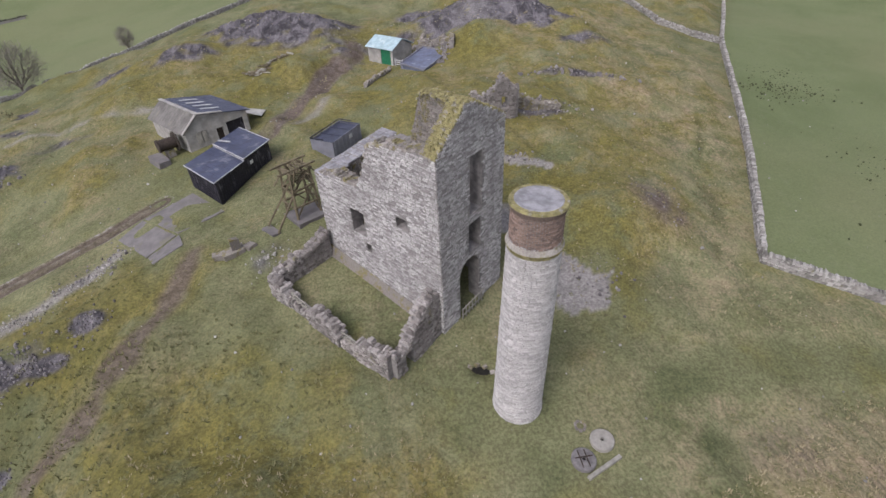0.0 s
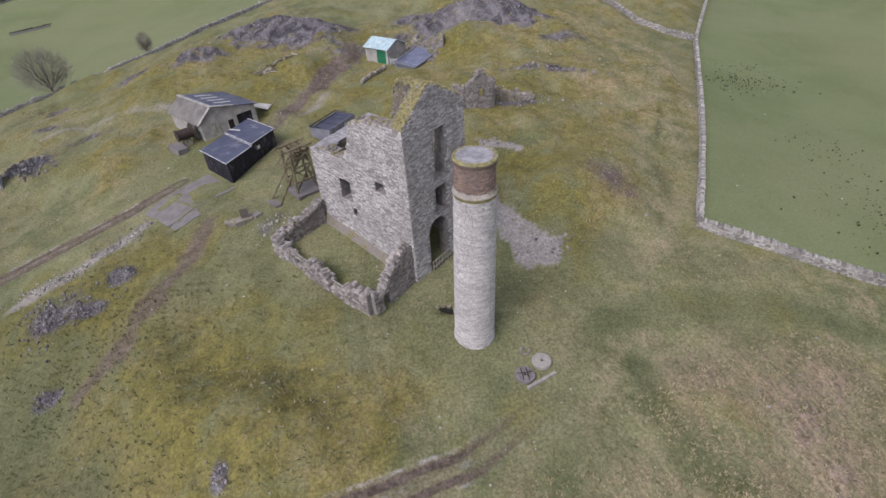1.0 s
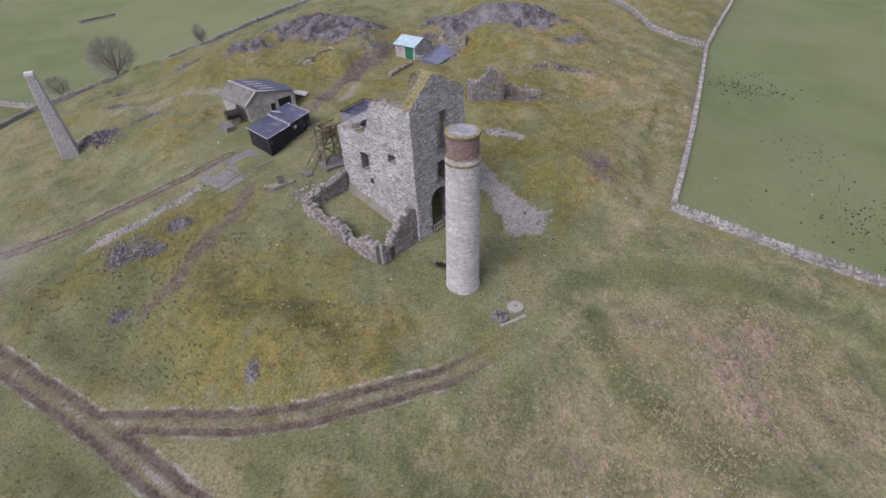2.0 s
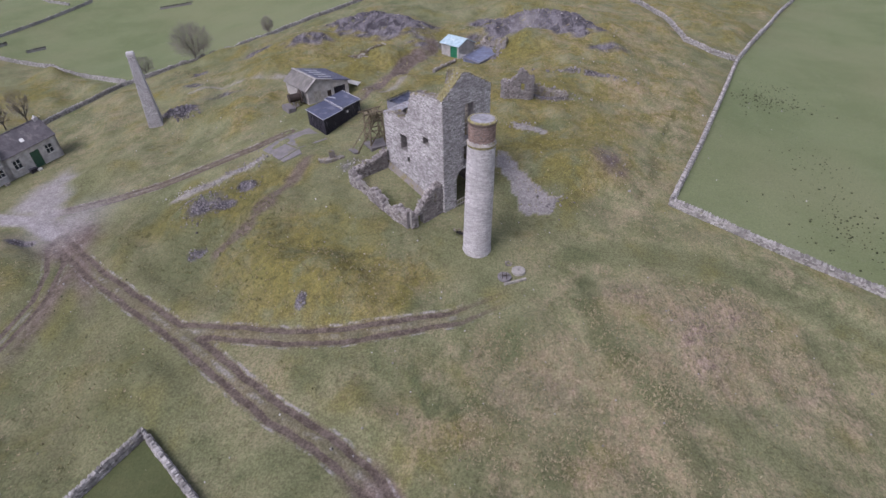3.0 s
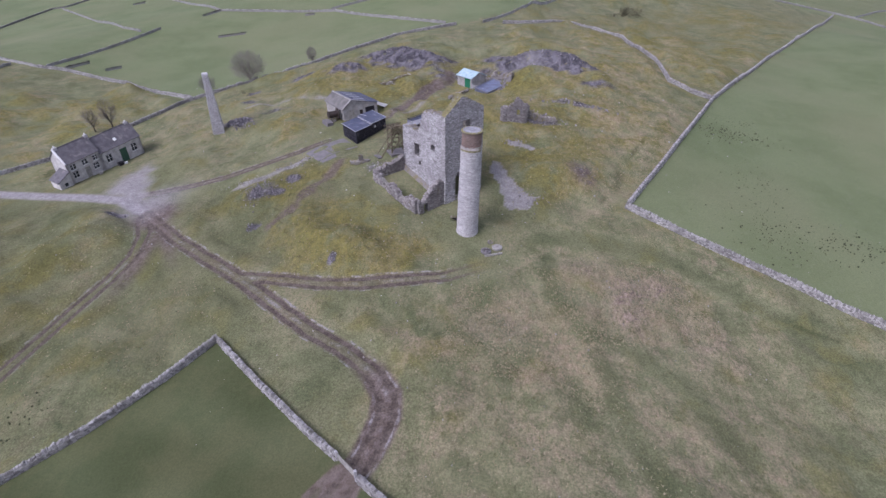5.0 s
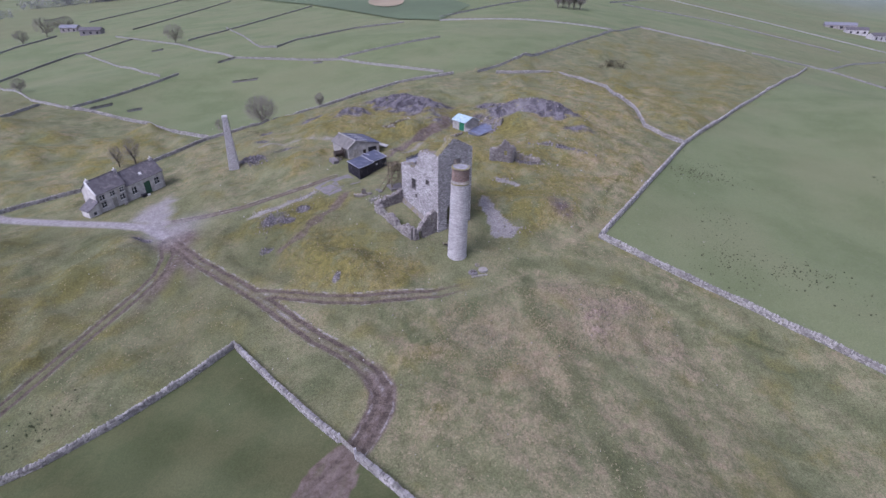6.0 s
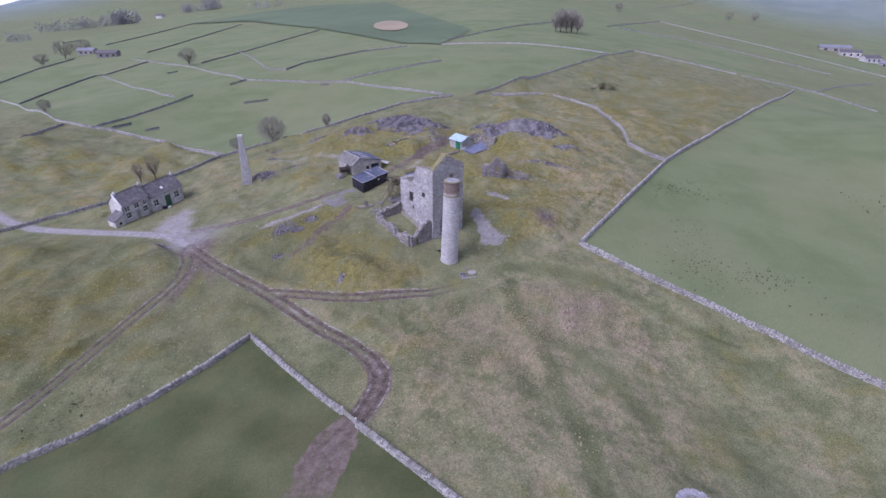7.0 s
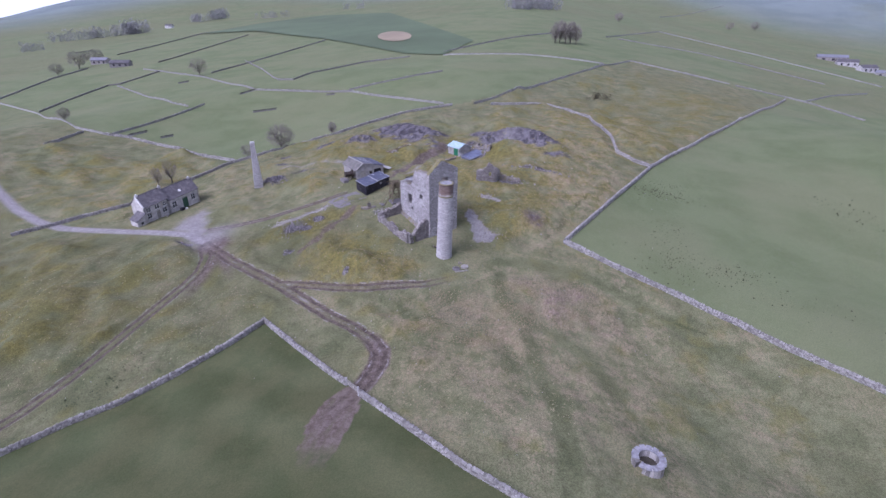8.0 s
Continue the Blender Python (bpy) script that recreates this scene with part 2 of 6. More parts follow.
    verge = k.math("MULTIPLY", k.step(k.math("ABSOLUTE", k.math("SUBTRACT", off, 1.42), 0.0), 0.22, 0.05), k.step(k.noise(0.5, 6, 0.75), 0.46, 0.62))
    ridge = k.math("MULTIPLY", k.step(off, 0.36, 0.14), k.step(k.noise(0.22, 5, 0.7, at=None), 0.5, 0.64, 0.0, 0.7))
    gravel = k.math("MAXIMUM", gravel, k.math("MULTIPLY", grit, k.math("MAXIMUM", verge, ridge)))
    so = k.math("MULTIPLY", k.step(soil, 0.05, 0.85), k.step(k.noise(1.1, 6, 0.7), 0.0, 0.36, 0.55, 1.0))
    c = k.mix(so, c, k.mix(k.step(fine, 0.35, 0.65), (0.098, 0.075, 0.062), (0.165, 0.132, 0.115)))
    c = k.mix(k.math("MULTIPLY", rut, 0.62), c, k.mix(k.step(fine, 0.35, 0.65), (0.058, 0.045, 0.037), (0.112, 0.09, 0.078)))
    gr = k.math("MULTIPLY", gravel, k.step(k.noise(0.8, 6, 0.7), 0.15, 0.45, 0.75, 1.0))
    c = k.mix(gr, c, k.mix(k.step(fine, 0.35, 0.65), (0.235, 0.215, 0.218), (0.32, 0.298, 0.3)))
    # distance haze over the far hills, painted in as blue-grey land colour
    haze = k.attr("moor_haze")[0]
    c = k.mix(k.math("MULTIPLY", haze, k.step(k.noise(0.004, 5, 0.6), 0.3, 0.5, 0.6, 1.0)), c, k.mix(k.step(k.noise(0.006, 5, 0.6), 0.4, 0.6), (0.155, 0.188, 0.188), (0.19, 0.225, 0.218)))
    # tufts and gaps
    grain = k.mix(k.step(tiny, 0.34, 0.68), (0.5, 0.5, 0.5), (1.22, 1.22, 1.22))
    soft = k.math("SUBTRACT", 1.0, k.math("MULTIPLY", field, 0.55))
    c = k.mix(k.math("MULTIPLY", soft, 0.75), c, grain, "MULTIPLY")
    c = k.mix(k.math("MULTIPLY", k.math("MULTIPLY", k.step(blade, 0.42, 0.30), 0.55), soft), c, k.mix(1.0, c, (0.4, 0.42, 0.38), "MULTIPLY"))
    k.bump(k.math("ADD", fine, k.math("MULTIPLY", tiny, 0.5)), 0.7, 0.14)
    return k.done(c)


land_mat = land_material()


# ---------------------------------------------------------------- lines of the plan
FIELD_WALL = [(160, -56), (100, -14), (82.5, -0.6), (71.4, 8.3), (63.9, 15.4), (54.7, 22.1), (43.9, 28.2), (31.6, 35.7), (41.5, 52.7), (53.3, 74.3), (65.5, 97), (101.7, 152), (142, 208), (206, 308)]
BEND_WALL = [(65.5, 97), (60, 99), (55, 103.5), (56.5, 126), (53, 161), (43, 174), (32.6, 176.7), (20, 172), (8, 168)]
CORNER_WALL = [(-110, -88), (-60.5, -34.7), (-55, -30.2), (-49.3, -24.7), (-42.8, -20), (-36.9, -13.8), (-31.3, -6.4), (-27.3, 0), (-18.9, -6.6), (-10.4, -13), (-6.3, -15.8)]
GATE_WALL = [(-3.3, -18.1), (2.9, -22.5), (8.4, -26.6), (14.1, -30.8), (20, -34.1), (29.3, -38.7), (60, -55)]
LANE_WALL = [(-10.3, 166.3), (-30.1, 155.6), (-47.5, 135), (-62.5, 119), (-76.4, 109), (-87, 98.6), (-93.4, 84.5), (-101.5, 61), (-112, 50), (-122, 38)]
WEST_WALL = [(-86.9, 100.4), (-127.9, 128.2), (-157.5, 135.6), (-169.2, 135.3), (-187.0, 138.9), (-266.2, 198.1), (-336.3, 239.6)]
FAR_WALLS = [
    [(-167, 137), (-156, 197)],
    [(-355, 257), (-395, 348), (-408, 407)],
    [(-269, 202), (-279, 235), (-292, 290), (-284, 293), (-291, 353)],
    [(-280, 285), (-175, 197), (-163, 192)],
    [(-323, 375), (-221, 304), (-141, 230), (-114, 226), (-75, 218), (-45, 195), (-15, 170)],
    [(-224, 322), (-214, 379), (-199, 526)],
    [(-339, 421), (-346, 483), (-380, 699)],
    [(-78, 222), (-26, 251)],
    [(-225, 383), (-179, 321), (-140, 262), (-127, 257), (-126, 287), (-98, 326), (-64, 342)],
    [(-176, 109), (-180, 135)],
    [(-465, 523), (-481, 639), (-511, 790), (-441, 942)],
    [(0, 169), (18, 199), (113, 376)],
    [(113, 376), (179, 339)],
    [(182, 335), (212, 321)],
    [(212, 321), (226, 310), (241, 277)],
    [(-37, 341), (-2, 339), (43, 336), (85, 334)],
    [(-39, 358), (3, 426), (56, 508)],
    [(121, 556), (244, 815), (343, 671), (408, 531)],
    [(135, 559), (225, 553), (309, 456)],
    [(383, 1381), (546, 1636), (690, 1828)],
    [(224, 317), (274, 377), (339, 440)],
]
LANE = [(-210, 100), (-150.3, 62.7), (-135.6, 53.7), (-122, 47.3), (-110.9, 43.9), (-99, 42.3), (-86.5, 40.5), (-75, 39.1), (-67, 37.6), (-60.5, 33.5)]
MAIN_TRACK = [(-63, 36.5), (-58.1, 31.9), (-46.8, 23.3), (-37.3, 17), (-29.9, 12.3), (-21, 5.9), (-15, 1.7), (-9.9, -1.1), (-5.1, -4.6), (-2.7, -7.6), (-2.2, -10.8), (-2.7, -13.4), (-3.4, -16.1), (-4.6, -18.6), (-6.4, -21.4), (-7.4, -24.9), (-7.4, -28)]
LOOP_TRACK = [(-29.9, 12.6), (-24, 11.6), (-16.2, 10.3), (-9.9, 10.4), (-3.9, 11.5), (2, 13.1), (8, 16.5), (12.9, 20.9), (16.8, 24.1)]
SOUTH_TRACK = [(-58, 30.5), (-54.5, 25.5), (-52.6, 19.6), (-53.0, 13.5), (-54.6, 6), (-56.3, -3.8), (-58.0, -13.5), (-60.4, -22), (-66, -35)]
YARD_TRACK = [(-64, 39.5), (-55.1, 42), (-47.6, 44.4), (-40.4, 48), (-33.9, 51.2), (-28.7, 55.5)]
REAR_TRACK = [(-20, 66), (-18.2, 69.2), (-14.3, 80.2), (-9.4, 92), (-5.9, 98.1), (-8, 108)]
BANK_PATH = [(-29.1, 24.4), (-26.5, 28.6), (-24.1, 33.8), (-22.5, 39.1), (-21.8, 43.1)]
GREEN_WAY = [(16.8, 24.1), (21.5, 25.1), (27.5, 25.1), (34.1, 24.1), (40.8, 21.1), (46.7, 17.2), (52.6, 13.1), (57.1, 9), (66, 1)]
GREEN_PATH = [(16.9, 18.8), (17.0, 12.0), (19.2, 7.0), (21.3, 3.0), (22.6, -2.0), (23.6, -7.0), (25, -11.5), (26.6, -17.5), (27.2, -25.5), (26, -38)]
GREEN_FORK = [(20.6, 4.6), (25.5, 3.6), (28.7, 1.6), (31.7, -0.3), (33.9, -3.6), (36, -9)]
PASTURES = [
    FIELD_WALL + [(270, 300), (700, 500), (700, -60)],
    CORNER_WALL + GATE_WALL + [(60, -110), (60, -400), (-200, -400)],
    LANE_WALL[:6] + WEST_WALL[1:] + [(-420, 380), (-505, 560), (-242, 692), (200, 900), (118, 384), (16, 200)],
]


def spread(x, y, points):
    """Distance to a line of points."""
    best = np.full(np.shape(x), 1e9)
    for (ax, ay), (bx, by) in zip(points, points[1:]):
        dx, dy = bx - ax, by - ay
        s = np.clip(((x - ax) * dx + (y - ay) * dy) / (dx * dx + dy * dy), 0, 1)
        best = np.minimum(best, np.hypot(x - ax - s * dx, y - ay - s * dy))
    return best


def along(x, y, points):
    """Distance to a line of points, and how far along it the nearest one lies."""
    best, reach, run = np.full(np.shape(x), 1e9), np.zeros(np.shape(x)), 0.0
    for (ax, ay), (bx, by) in zip(points, points[1:]):
        dx, dy = bx - ax, by - ay
        span = math.hypot(dx, dy)
        s = np.clip(((x - ax) * dx + (y - ay) * dy) / (span * span), 0, 1)
        d = np.hypot(x - ax - s * dx, y - ay - s * dy)
        reach = np.where(d < best, run + s * span, reach)
        best = np.minimum(best, d)
        run += span
    return best, reach, run


def within(x, y, poly):
    res = np.zeros(np.shape(x), bool)
    for (ax, ay), (bx, by) in zip(poly, poly[1:] + poly[:1]):
        res ^= ((ay > y) != (by > y)) & (x < (bx - ax) * (y - ay) / (by - ay + 1e-9) + ax)
    return res


def bell(x, y, cx, cy, sx, sy=None, turn=0.0):
    c, s = math.cos(radians(turn)), math.sin(radians(turn))
    u, v = (x - cx) * c + (y - cy) * s, -(x - cx) * s + (y - cy) * c
    return np.exp(-0.5 * ((u / sx) ** 2 + (v / (sy or sx)) ** 2))


def ripple(x, y, wave, seed):
    """A smooth uneven field of about -1 to 1."""
    rng = np.random.RandomState(seed)
    total = 0
    for _ in range(7):
        a, f, p = rng.uniform(0, 6.28), rng.uniform(0.6, 1.6) * 6.28 / wave, rng.uniform(0, 6.28)
        total = total + np.sin((x * math.cos(a) + y * math.sin(a)) * f + p + 0.9 * np.sin((x * math.sin(a) - y * math.cos(a)) * f * 0.6))
    return total / 4


# mounds: x, y, height, length, width, turn
MOUNDS = [
    (-19.9, 20.2, 1.5, 5.5, 3.6, -40), (-14, 17, 1.0, 5, 2.2, -20), (-25, 30, 0.9, 5, 2.5, 55), (-11.4, 16.6, 0.8, 6, 2.4, -25), (-33.9, 35.5, 1.7, 5.5, 1.8, 30), (-27.8, 39.9, 0.5, 4, 2, 30),
    (17.7, 42.1, 0.9, 4, 3, 0), (23.8, 43.5, 1.2, 4.0, 3.5, 20), (17.4, 57.4, 0.6, 6, 3, 0), (-21.3, 110.8, 3.4, 8, 3.6, -12), (-10.6, 111, 0.8, 4, 3, 0), (15.9, 106.6, 3.2, 6, 3.6, -15), (26.3, 101.4, 2.8, 4.6, 3, -15),
    (-37.1, 103.4, 1.2, 7, 3, 0), (4.7, 70.7, 0.8, 5, 4, 0), (27.3, 74, 1.0, 5, 1.8, -15), (-57.9, 72.4, 1.5, 2.6, 2.0, 30), (0, 82.1, 1.0, 6, 4, 20),
    (15.1, 94.2, 2.2, 4.5, 4.5, 0), (32.7, 87.8, 1.0, 4, 3, 0), (31.1, 11.5, 0.5, 6, 4, 60), (-42.4, 93.2, 0.8, 8, 4, 10), (21.2, 94.2, 1.0, 8, 4, 0),
]
_rng = np.random.RandomState(5)
HUMMOCKS = [(_rng.uniform(-75, 60), _rng.uniform(-10, 165), _rng.uniform(-0.35, 0.55), _rng.uniform(1.5, 4.5)) for _ in range(420)] + [(_rng.uniform(-50, 40), _rng.uniform(58, 112), _rng.uniform(0.0, 0.42), _rng.uniform(1.6, 3.6)) for _ in range(130)] + [(_rng.uniform(10, 80), _rng.uniform(118, 210), _rng.uniform(-0.2, 0.7), _rng.uniform(1.8, 5.0)) for _ in range(150)] + [(_rng.uniform(-135, -62), _rng.uniform(-25, 32), _rng.uniform(-0.3, 0.8), _rng.uniform(1.8, 4.5)) for _ in range(120)] + [(_rng.uniform(-175, -92), _rng.uniform(55, 120), _rng.uniform(-0.3, 0.8), _rng.uniform(1.8, 5.0)) for _ in range(120)] + [(_rng.uniform(60, 170), _rng.uniform(110, 330), _rng.uniform(-0.3, 1.0), _rng.uniform(2.5, 6.0)) for _ in range(160)] + [(_rng.uniform(-125, -60), _rng.uniform(82, 125), _rng.uniform(-0.2, 0.6), _rng.uniform(1.8, 4.5)) for _ in range(70)]


# spoil heaps and bare stony patches: x, y, length, width, turn, strength
SPOIL = [(-21.3, 110.8, 8.5, 4.6, -12, 1.5), (-10.6, 111, 3.5, 1.6, 0, 1.2), (17, 105, 6.5, 4.0, 0, 1.7), (27.3, 99.9, 5, 3.0, -10, 1.6), (7.1, 112.6, 3, 2.4, 0, 1.2), (-37.3, 101.7, 5, 2.0, 0, 0.8), (-51.2, 104.1, 3, 1.6, 0, 0.9), (24.4, 43.3, 0.9, 1.4, 10, 0.45), (-34.6, 33.4, 1.7, 1.0, 30, 0.85), (-29.3, 36.6, 0.9, 0.8, 40, 1.2), (-32, 33.7, 1.3, 0.5, 10, 0.9), (-37.5, 35.1, 1.2, 0.8, 60, 0.9), (-33.3, 25.4, 0.8, 0.7, 0, 1.3), (-15.4, 14.1, 0.4, 0.5, 0, 1.4), (-57.9, 72.8, 2.6, 1.8, 0, 1.2), (-60.9, 85.9, 1.6, 1.0, 0, 1.0), (-65.2, 98.1, 1.8, 1.2, 0, 1.0), (-51.3, 80.1, 4, 1.2, 10, 0.5), (32.7, 87.8, 3, 1.6, 0, 0.9), (26.2, 74.4, 4.5, 1.0, -15, 0.6), (16.6, 64.8, 3.5, 1.2, 0, 1.0), (2.6, 102.4, 5, 3, 0, 0.5), (-14.4, 41, 1.6, 1.4, 0, 0.45), (-7.6, 99.1, 5, 5, 0, 0.45), (-4.6, 52.6, 3, 2, 0, 0.3), (-63.8, 31.2, 1.3, 0.8, 0, 1.2)]


def spoil_cover(x, y):
    total = np.zeros(np.shape(x))
    for cx, cy, sx, sy, turn, v in SPOIL:
        total = np.maximum(total, v * bell(x, y, cx, cy, sx, sy, turn))
    return total


def roughness(x, y):
    """One on rough grazing, nothing on pasture and tracks."""
    r = np.ones(np.shape(x))
    for poly in PASTURES:
        r[within(x, y, poly)] = 0.0
    for line, w in ((MAIN_TRACK, 3), (LOOP_TRACK, 2.5), (SOUTH_TRACK, 2.5), (YARD_TRACK, 2.5), (LANE, 3.5), (GREEN_WAY, 2.5)):
        r = r * ease(spread(x, y, line), 0.6 * w, 1.6 * w)
    for line in (FIELD_WALL, BEND_WALL, CORNER_WALL, GATE_WALL, LANE_WALL, WEST_WALL[:4]):
        r = r * (0.25 + 0.75 * ease(spread(x, y, line), 0.8, 5.0))
    for cx, cy, q in ((4, 23, 4), (-1.5, 38.8, 9), (-21.4, 59.7, 7), (-81, 53.1, 12), (4, 95, 8), (-27.9, 72.1, 7), (9.1, 19.3, 3)):
        r = r * ease(np.hypot(x - cx, y - cy), q, q + 4)
    return r


def land(x, y):
    x, y = np.atleast_1d(np.asarray(x, float)), np.atleast_1d(np.asarray(y, float))
    z = base_land(x, y)
    for cx, cy, h, sx, sy, turn in MOUNDS:
        z = z + h * bell(x, y, cx, cy, sx, sy, turn)
    hum = 0.16 * ripple(x, y, 9, 3) + 0.07 * ripple(x, y, 3.2, 4)
    for cx, cy, h, s in HUMMOCKS:
        near = (np.abs(x - cx) < 4 * s) & (np.abs(y - cy) < 4 * s)
        if near.any():
            hum[near] += h * np.exp(-((x[near] - cx) ** 2 + (y[near] - cy) ** 2) / (2 * s * s))
    crag = np.clip(spoil_cover(x, y), 0, 1) * (0.3 * ripple(x, y, 4.2, 81) + 0.16 * ripple(x, y, 2.0, 82))
    return z + crag + 1.7 * hum * roughness(x, y) * ease(np.hypot(x, y - 40), 420, 220)


def height(x, y):
    return float(land(x, y)[0])


def axis(steps, far_lo, far_hi):
    """Grid lines: fine stretches as given, growing outwards."""
    a = [steps[0][0]]
    for lo, hi, step in steps:
        while a[-1] < hi:
            a.append(a[-1] + step)
    for sign, far in ((1, far_hi), (-1, far_lo)):
        s, b = (steps[-1][2], a[-1]) if sign > 0 else (steps[0][2], a[0])
        while b * sign < far * sign:
            s *= 1.11
            b += sign * s
            a = a + [b] if sign > 0 else [b] + a
    return np.array(a)


def build_ground():
    gx, gy = np.meshgrid(axis([(-200, -100, 1.3), (-100, -34, 0.6), (-34, 36, 0.42), (36, 60, 0.7)], -3200, 3200), axis([(-42, -14, 0.6), (-14, 56, 0.42), (56, 135, 0.75)], -400, 4200))
    n, m = gx.shape
    x, y = gx.ravel(), gy.ravel()
    z = land(x, y)
    soil, gravel, moss, straw = (np.zeros(x.shape) for _ in range(4))
    field, spoil, rust, tone = (np.zeros(x.shape) for _ in range(4))
    wob = 0.35 * ripple(x, y, 5, 21)
    off, wear, middle, grit = np.full(x.shape, 9.0), np.zeros(x.shape), np.zeros(x.shape), np.zeros(x.shape)
    # wheel tracks: two ruts and a worn band
    for line, half, band, rut, stony in ((MAIN_TRACK, 0.85, 0.42, 1.0, 0.8), (LOOP_TRACK, 0.85, 0.42, 0.95, 0.8), (SOUTH_TRACK, 0.85, 0.22, 1.0, 0.55), (YARD_TRACK, 0.85, 0.6, 0.75, 0.9), (REAR_TRACK, 0.9, 0.75, 0.6, 0.25)):
        d, run, full = along(x, y, line)
        d = (d + 0.2 * wob) * (0.9 if line is SOUTH_TRACK else 1.0 if line is MAIN_TRACK else 1.12)
        fade = 1 - ease(run, full - (24 if line is LOOP_TRACK else 8), full - (9 if line is LOOP_TRACK else 1))
        if line is YARD_TRACK:
            fade = np.ones(x.shape)
        worn = 0.8 + 0.3 * ripple(run, d, 7, 23)
        if line is not REAR_TRACK:
            mine = d < off
            off, wear = np.where(mine, d, off), np.where(mine, rut * fade, wear)
            middle, grit = np.where(mine, band * (0.06 + 0.94 * fade) * (1 - ease(run, full - 1.5, full)), middle), np.where(mine, stony * fade, grit)
            z = z - 0.2 * np.exp(-0.5 * ((d - half) / 0.34) ** 2) * fade
            continue
        soil = np.maximum(soil, band * worn * (0.25 + 0.75 * fade) * (1 - ease(d, 1.2, 2.2)) * (1 - ease(run, full - 1.5, full)))
        ruts = np.exp(-0.5 * ((d - half) / 0.32) ** 2) * fade
        soil = np.maximum(soil, rut * ruts * np.clip(worn, 0, 1))
        edge = np.clip(0.5 + 0.9 * ripple(x, y, 6, 24), 0, 1)
        gravel = np.maximum(gravel, stony * fade * edge * np.exp(-0.5 * ((d - half - 0.45) / 0.16) ** 2))
        z = z - 0.12 * ruts
    near_bend = 1.2 * bell(x, y, -3.2, -10.6, 3.6, 6)
    soil = np.maximum(soil, near_bend * (1 - ease(spread(x, y, MAIN_TRACK), 1.4, 2.2)))
    churn = within(x + 1.2 * wob, y + 1.2 * wob, [(-2.6, -16.0), (-6.2, -16.4), (-9.2, -21.5), (-9.4, -27), (-8.6, -30.5), (-7, -36), (-4.2, -36), (-3.6, -28.5), (-2.8, -21.2)])
    soil = np.maximum(soil, np.where(churn, 1.0, 0) * (0.8 + 0.3 * ripple(1.0 * x, 0.35 * y, 1.6, 8)) * ease(y + 2.5 * wob, -35, -24))
    grit[churn] = 0
    d = spread(x, y, LANE) + 0.15 * wob
    gravel = np.maximum(gravel, 1 - ease(d, 1.0, 2.0))
    apron = [(-77, 46.8), (-73.4, 58.5), (-69.5, 55), (-63.6, 46), (-58.5, 36), (-61, 30.5), (-65.5, 33.2), (-75, 39)]
    gravel = np.maximum(gravel, np.where(within(x, y, apron), 0.9 * ease(spread(x, y, apron + apron[:1]) + 1.1 * ripple(x, y, 7, 26) + wob, 0.2, 4.6), 0))
    fork = bell(x, y, -59.7, 36.2, 3.2, 4.5, -35)
    gravel = np.maximum(gravel, 0.8 * fork)
    soil = np.maximum(soil, 1.3 * bell(x, y, -56.2, 31.6, 2.8, 3.6, 35))
    soil = np.maximum(soil, 0.8 * bell(x, y, -50.2, 25.2, 8, 1.3, -52))
    soil = np.maximum(soil, 0.75 * bell(x, y, -50.9, 19.9, 1.5, 9, 5))
    soil = np.maximum(soil, (0.75 + 0.35 * ripple(x, y, 2.6, 27)) * bell(x, y, 24.4, 43.3, 2.0, 2.8, 10))
    d = spread(x, y, BANK_PATH) + wob
    soil = np.maximum(soil, 0.68 * (1 - ease(d + 0.8 * wob, 0.5, 1.9)))
    for line, v in ((GREEN_WAY, 0.2), (GREEN_PATH, 0.24), (GREEN_FORK, 0.17)):
        d = spread(x, y, line) + wob
        tone = np.maximum(tone, v * (1 - ease(d, 0.6, 1.9)))
        straw = straw - 1.0 * (1 - ease(d, 0.8, 2.4))
    # pale bare patches beside the engine house and tank bases
    for poly, v in (([(7.7, 45.5), (8.8, 45.3), (10.8, 40.7), (12.8, 37.6), (14.3, 35.2), (16.3, 35.6), (13.9, 31.1), (10.6, 32), (9.8, 35), (9.1, 38.2), (7.8, 41.3)], 0.9), ([(10.1, 54.7), (16.4, 52.2), (15.4, 51.1), (10.5, 52.6)], 0.9), ([(7.1, 41.4), (9, 41.1), (9.4, 46), (7.7, 46.3)], 0.6)):
        gravel = np.maximum(gravel, np.where(within(x + 0.9 * wob, y + 0.9 * ripple(x, y, 3, 25) * 0.35, poly), v, 0))
    gravel = np.maximum(gravel, 0.45 * bell(x, y, 16.4, 103.3, 2.4, 2.6))
    ledge = spread(x, y, [(-60.3, 82.7), (-55.2, 84.9), (-49.4, 84.1), (-42.8, 84.4), (-37.9, 84.6)]) + wob
    gravel = np.maximum(gravel, 0.6 * (1 - ease(ledge, 0.15, 0.7)))
    strip = spread(x, y, [(-42.4, 38.3), (-35.4, 41.8), (-30.8, 47)]) + wob
    gravel = np.maximum(gravel, 0.8 * (1 - ease(strip, 0.3, 1.1)))
    yardway = [(-18.7, 66.2), (-16.1, 67.4), (-14.8, 71.8), (-10.1, 86.9), (-6, 92.9), (-7, 95.9), (-10.5, 96.7), (-13.4, 90.6), (-17.9, 71)]
    ins = within(x + wob, y + wob, yardway)
    soil = np.maximum(soil, np.where(ins, 0.85 * ease(spread(x, y, yardway + yardway[:1]), 0.0, 1.3), 0))
    gravel = np.maximum(gravel, 0.55 * (1 - ease(spread(x, y, [(-14.6, 70.7), (-11.4, 76.5), (-10.8, 78.5)]) + wob, 0.2, 1.1)))
    # spoil heaps
    spoil = spoil_cover(x, y)
    spoil = np.clip(spoil * (0.8 + 0.5 * ripple(x, y, 4, 31)), 0, 1)
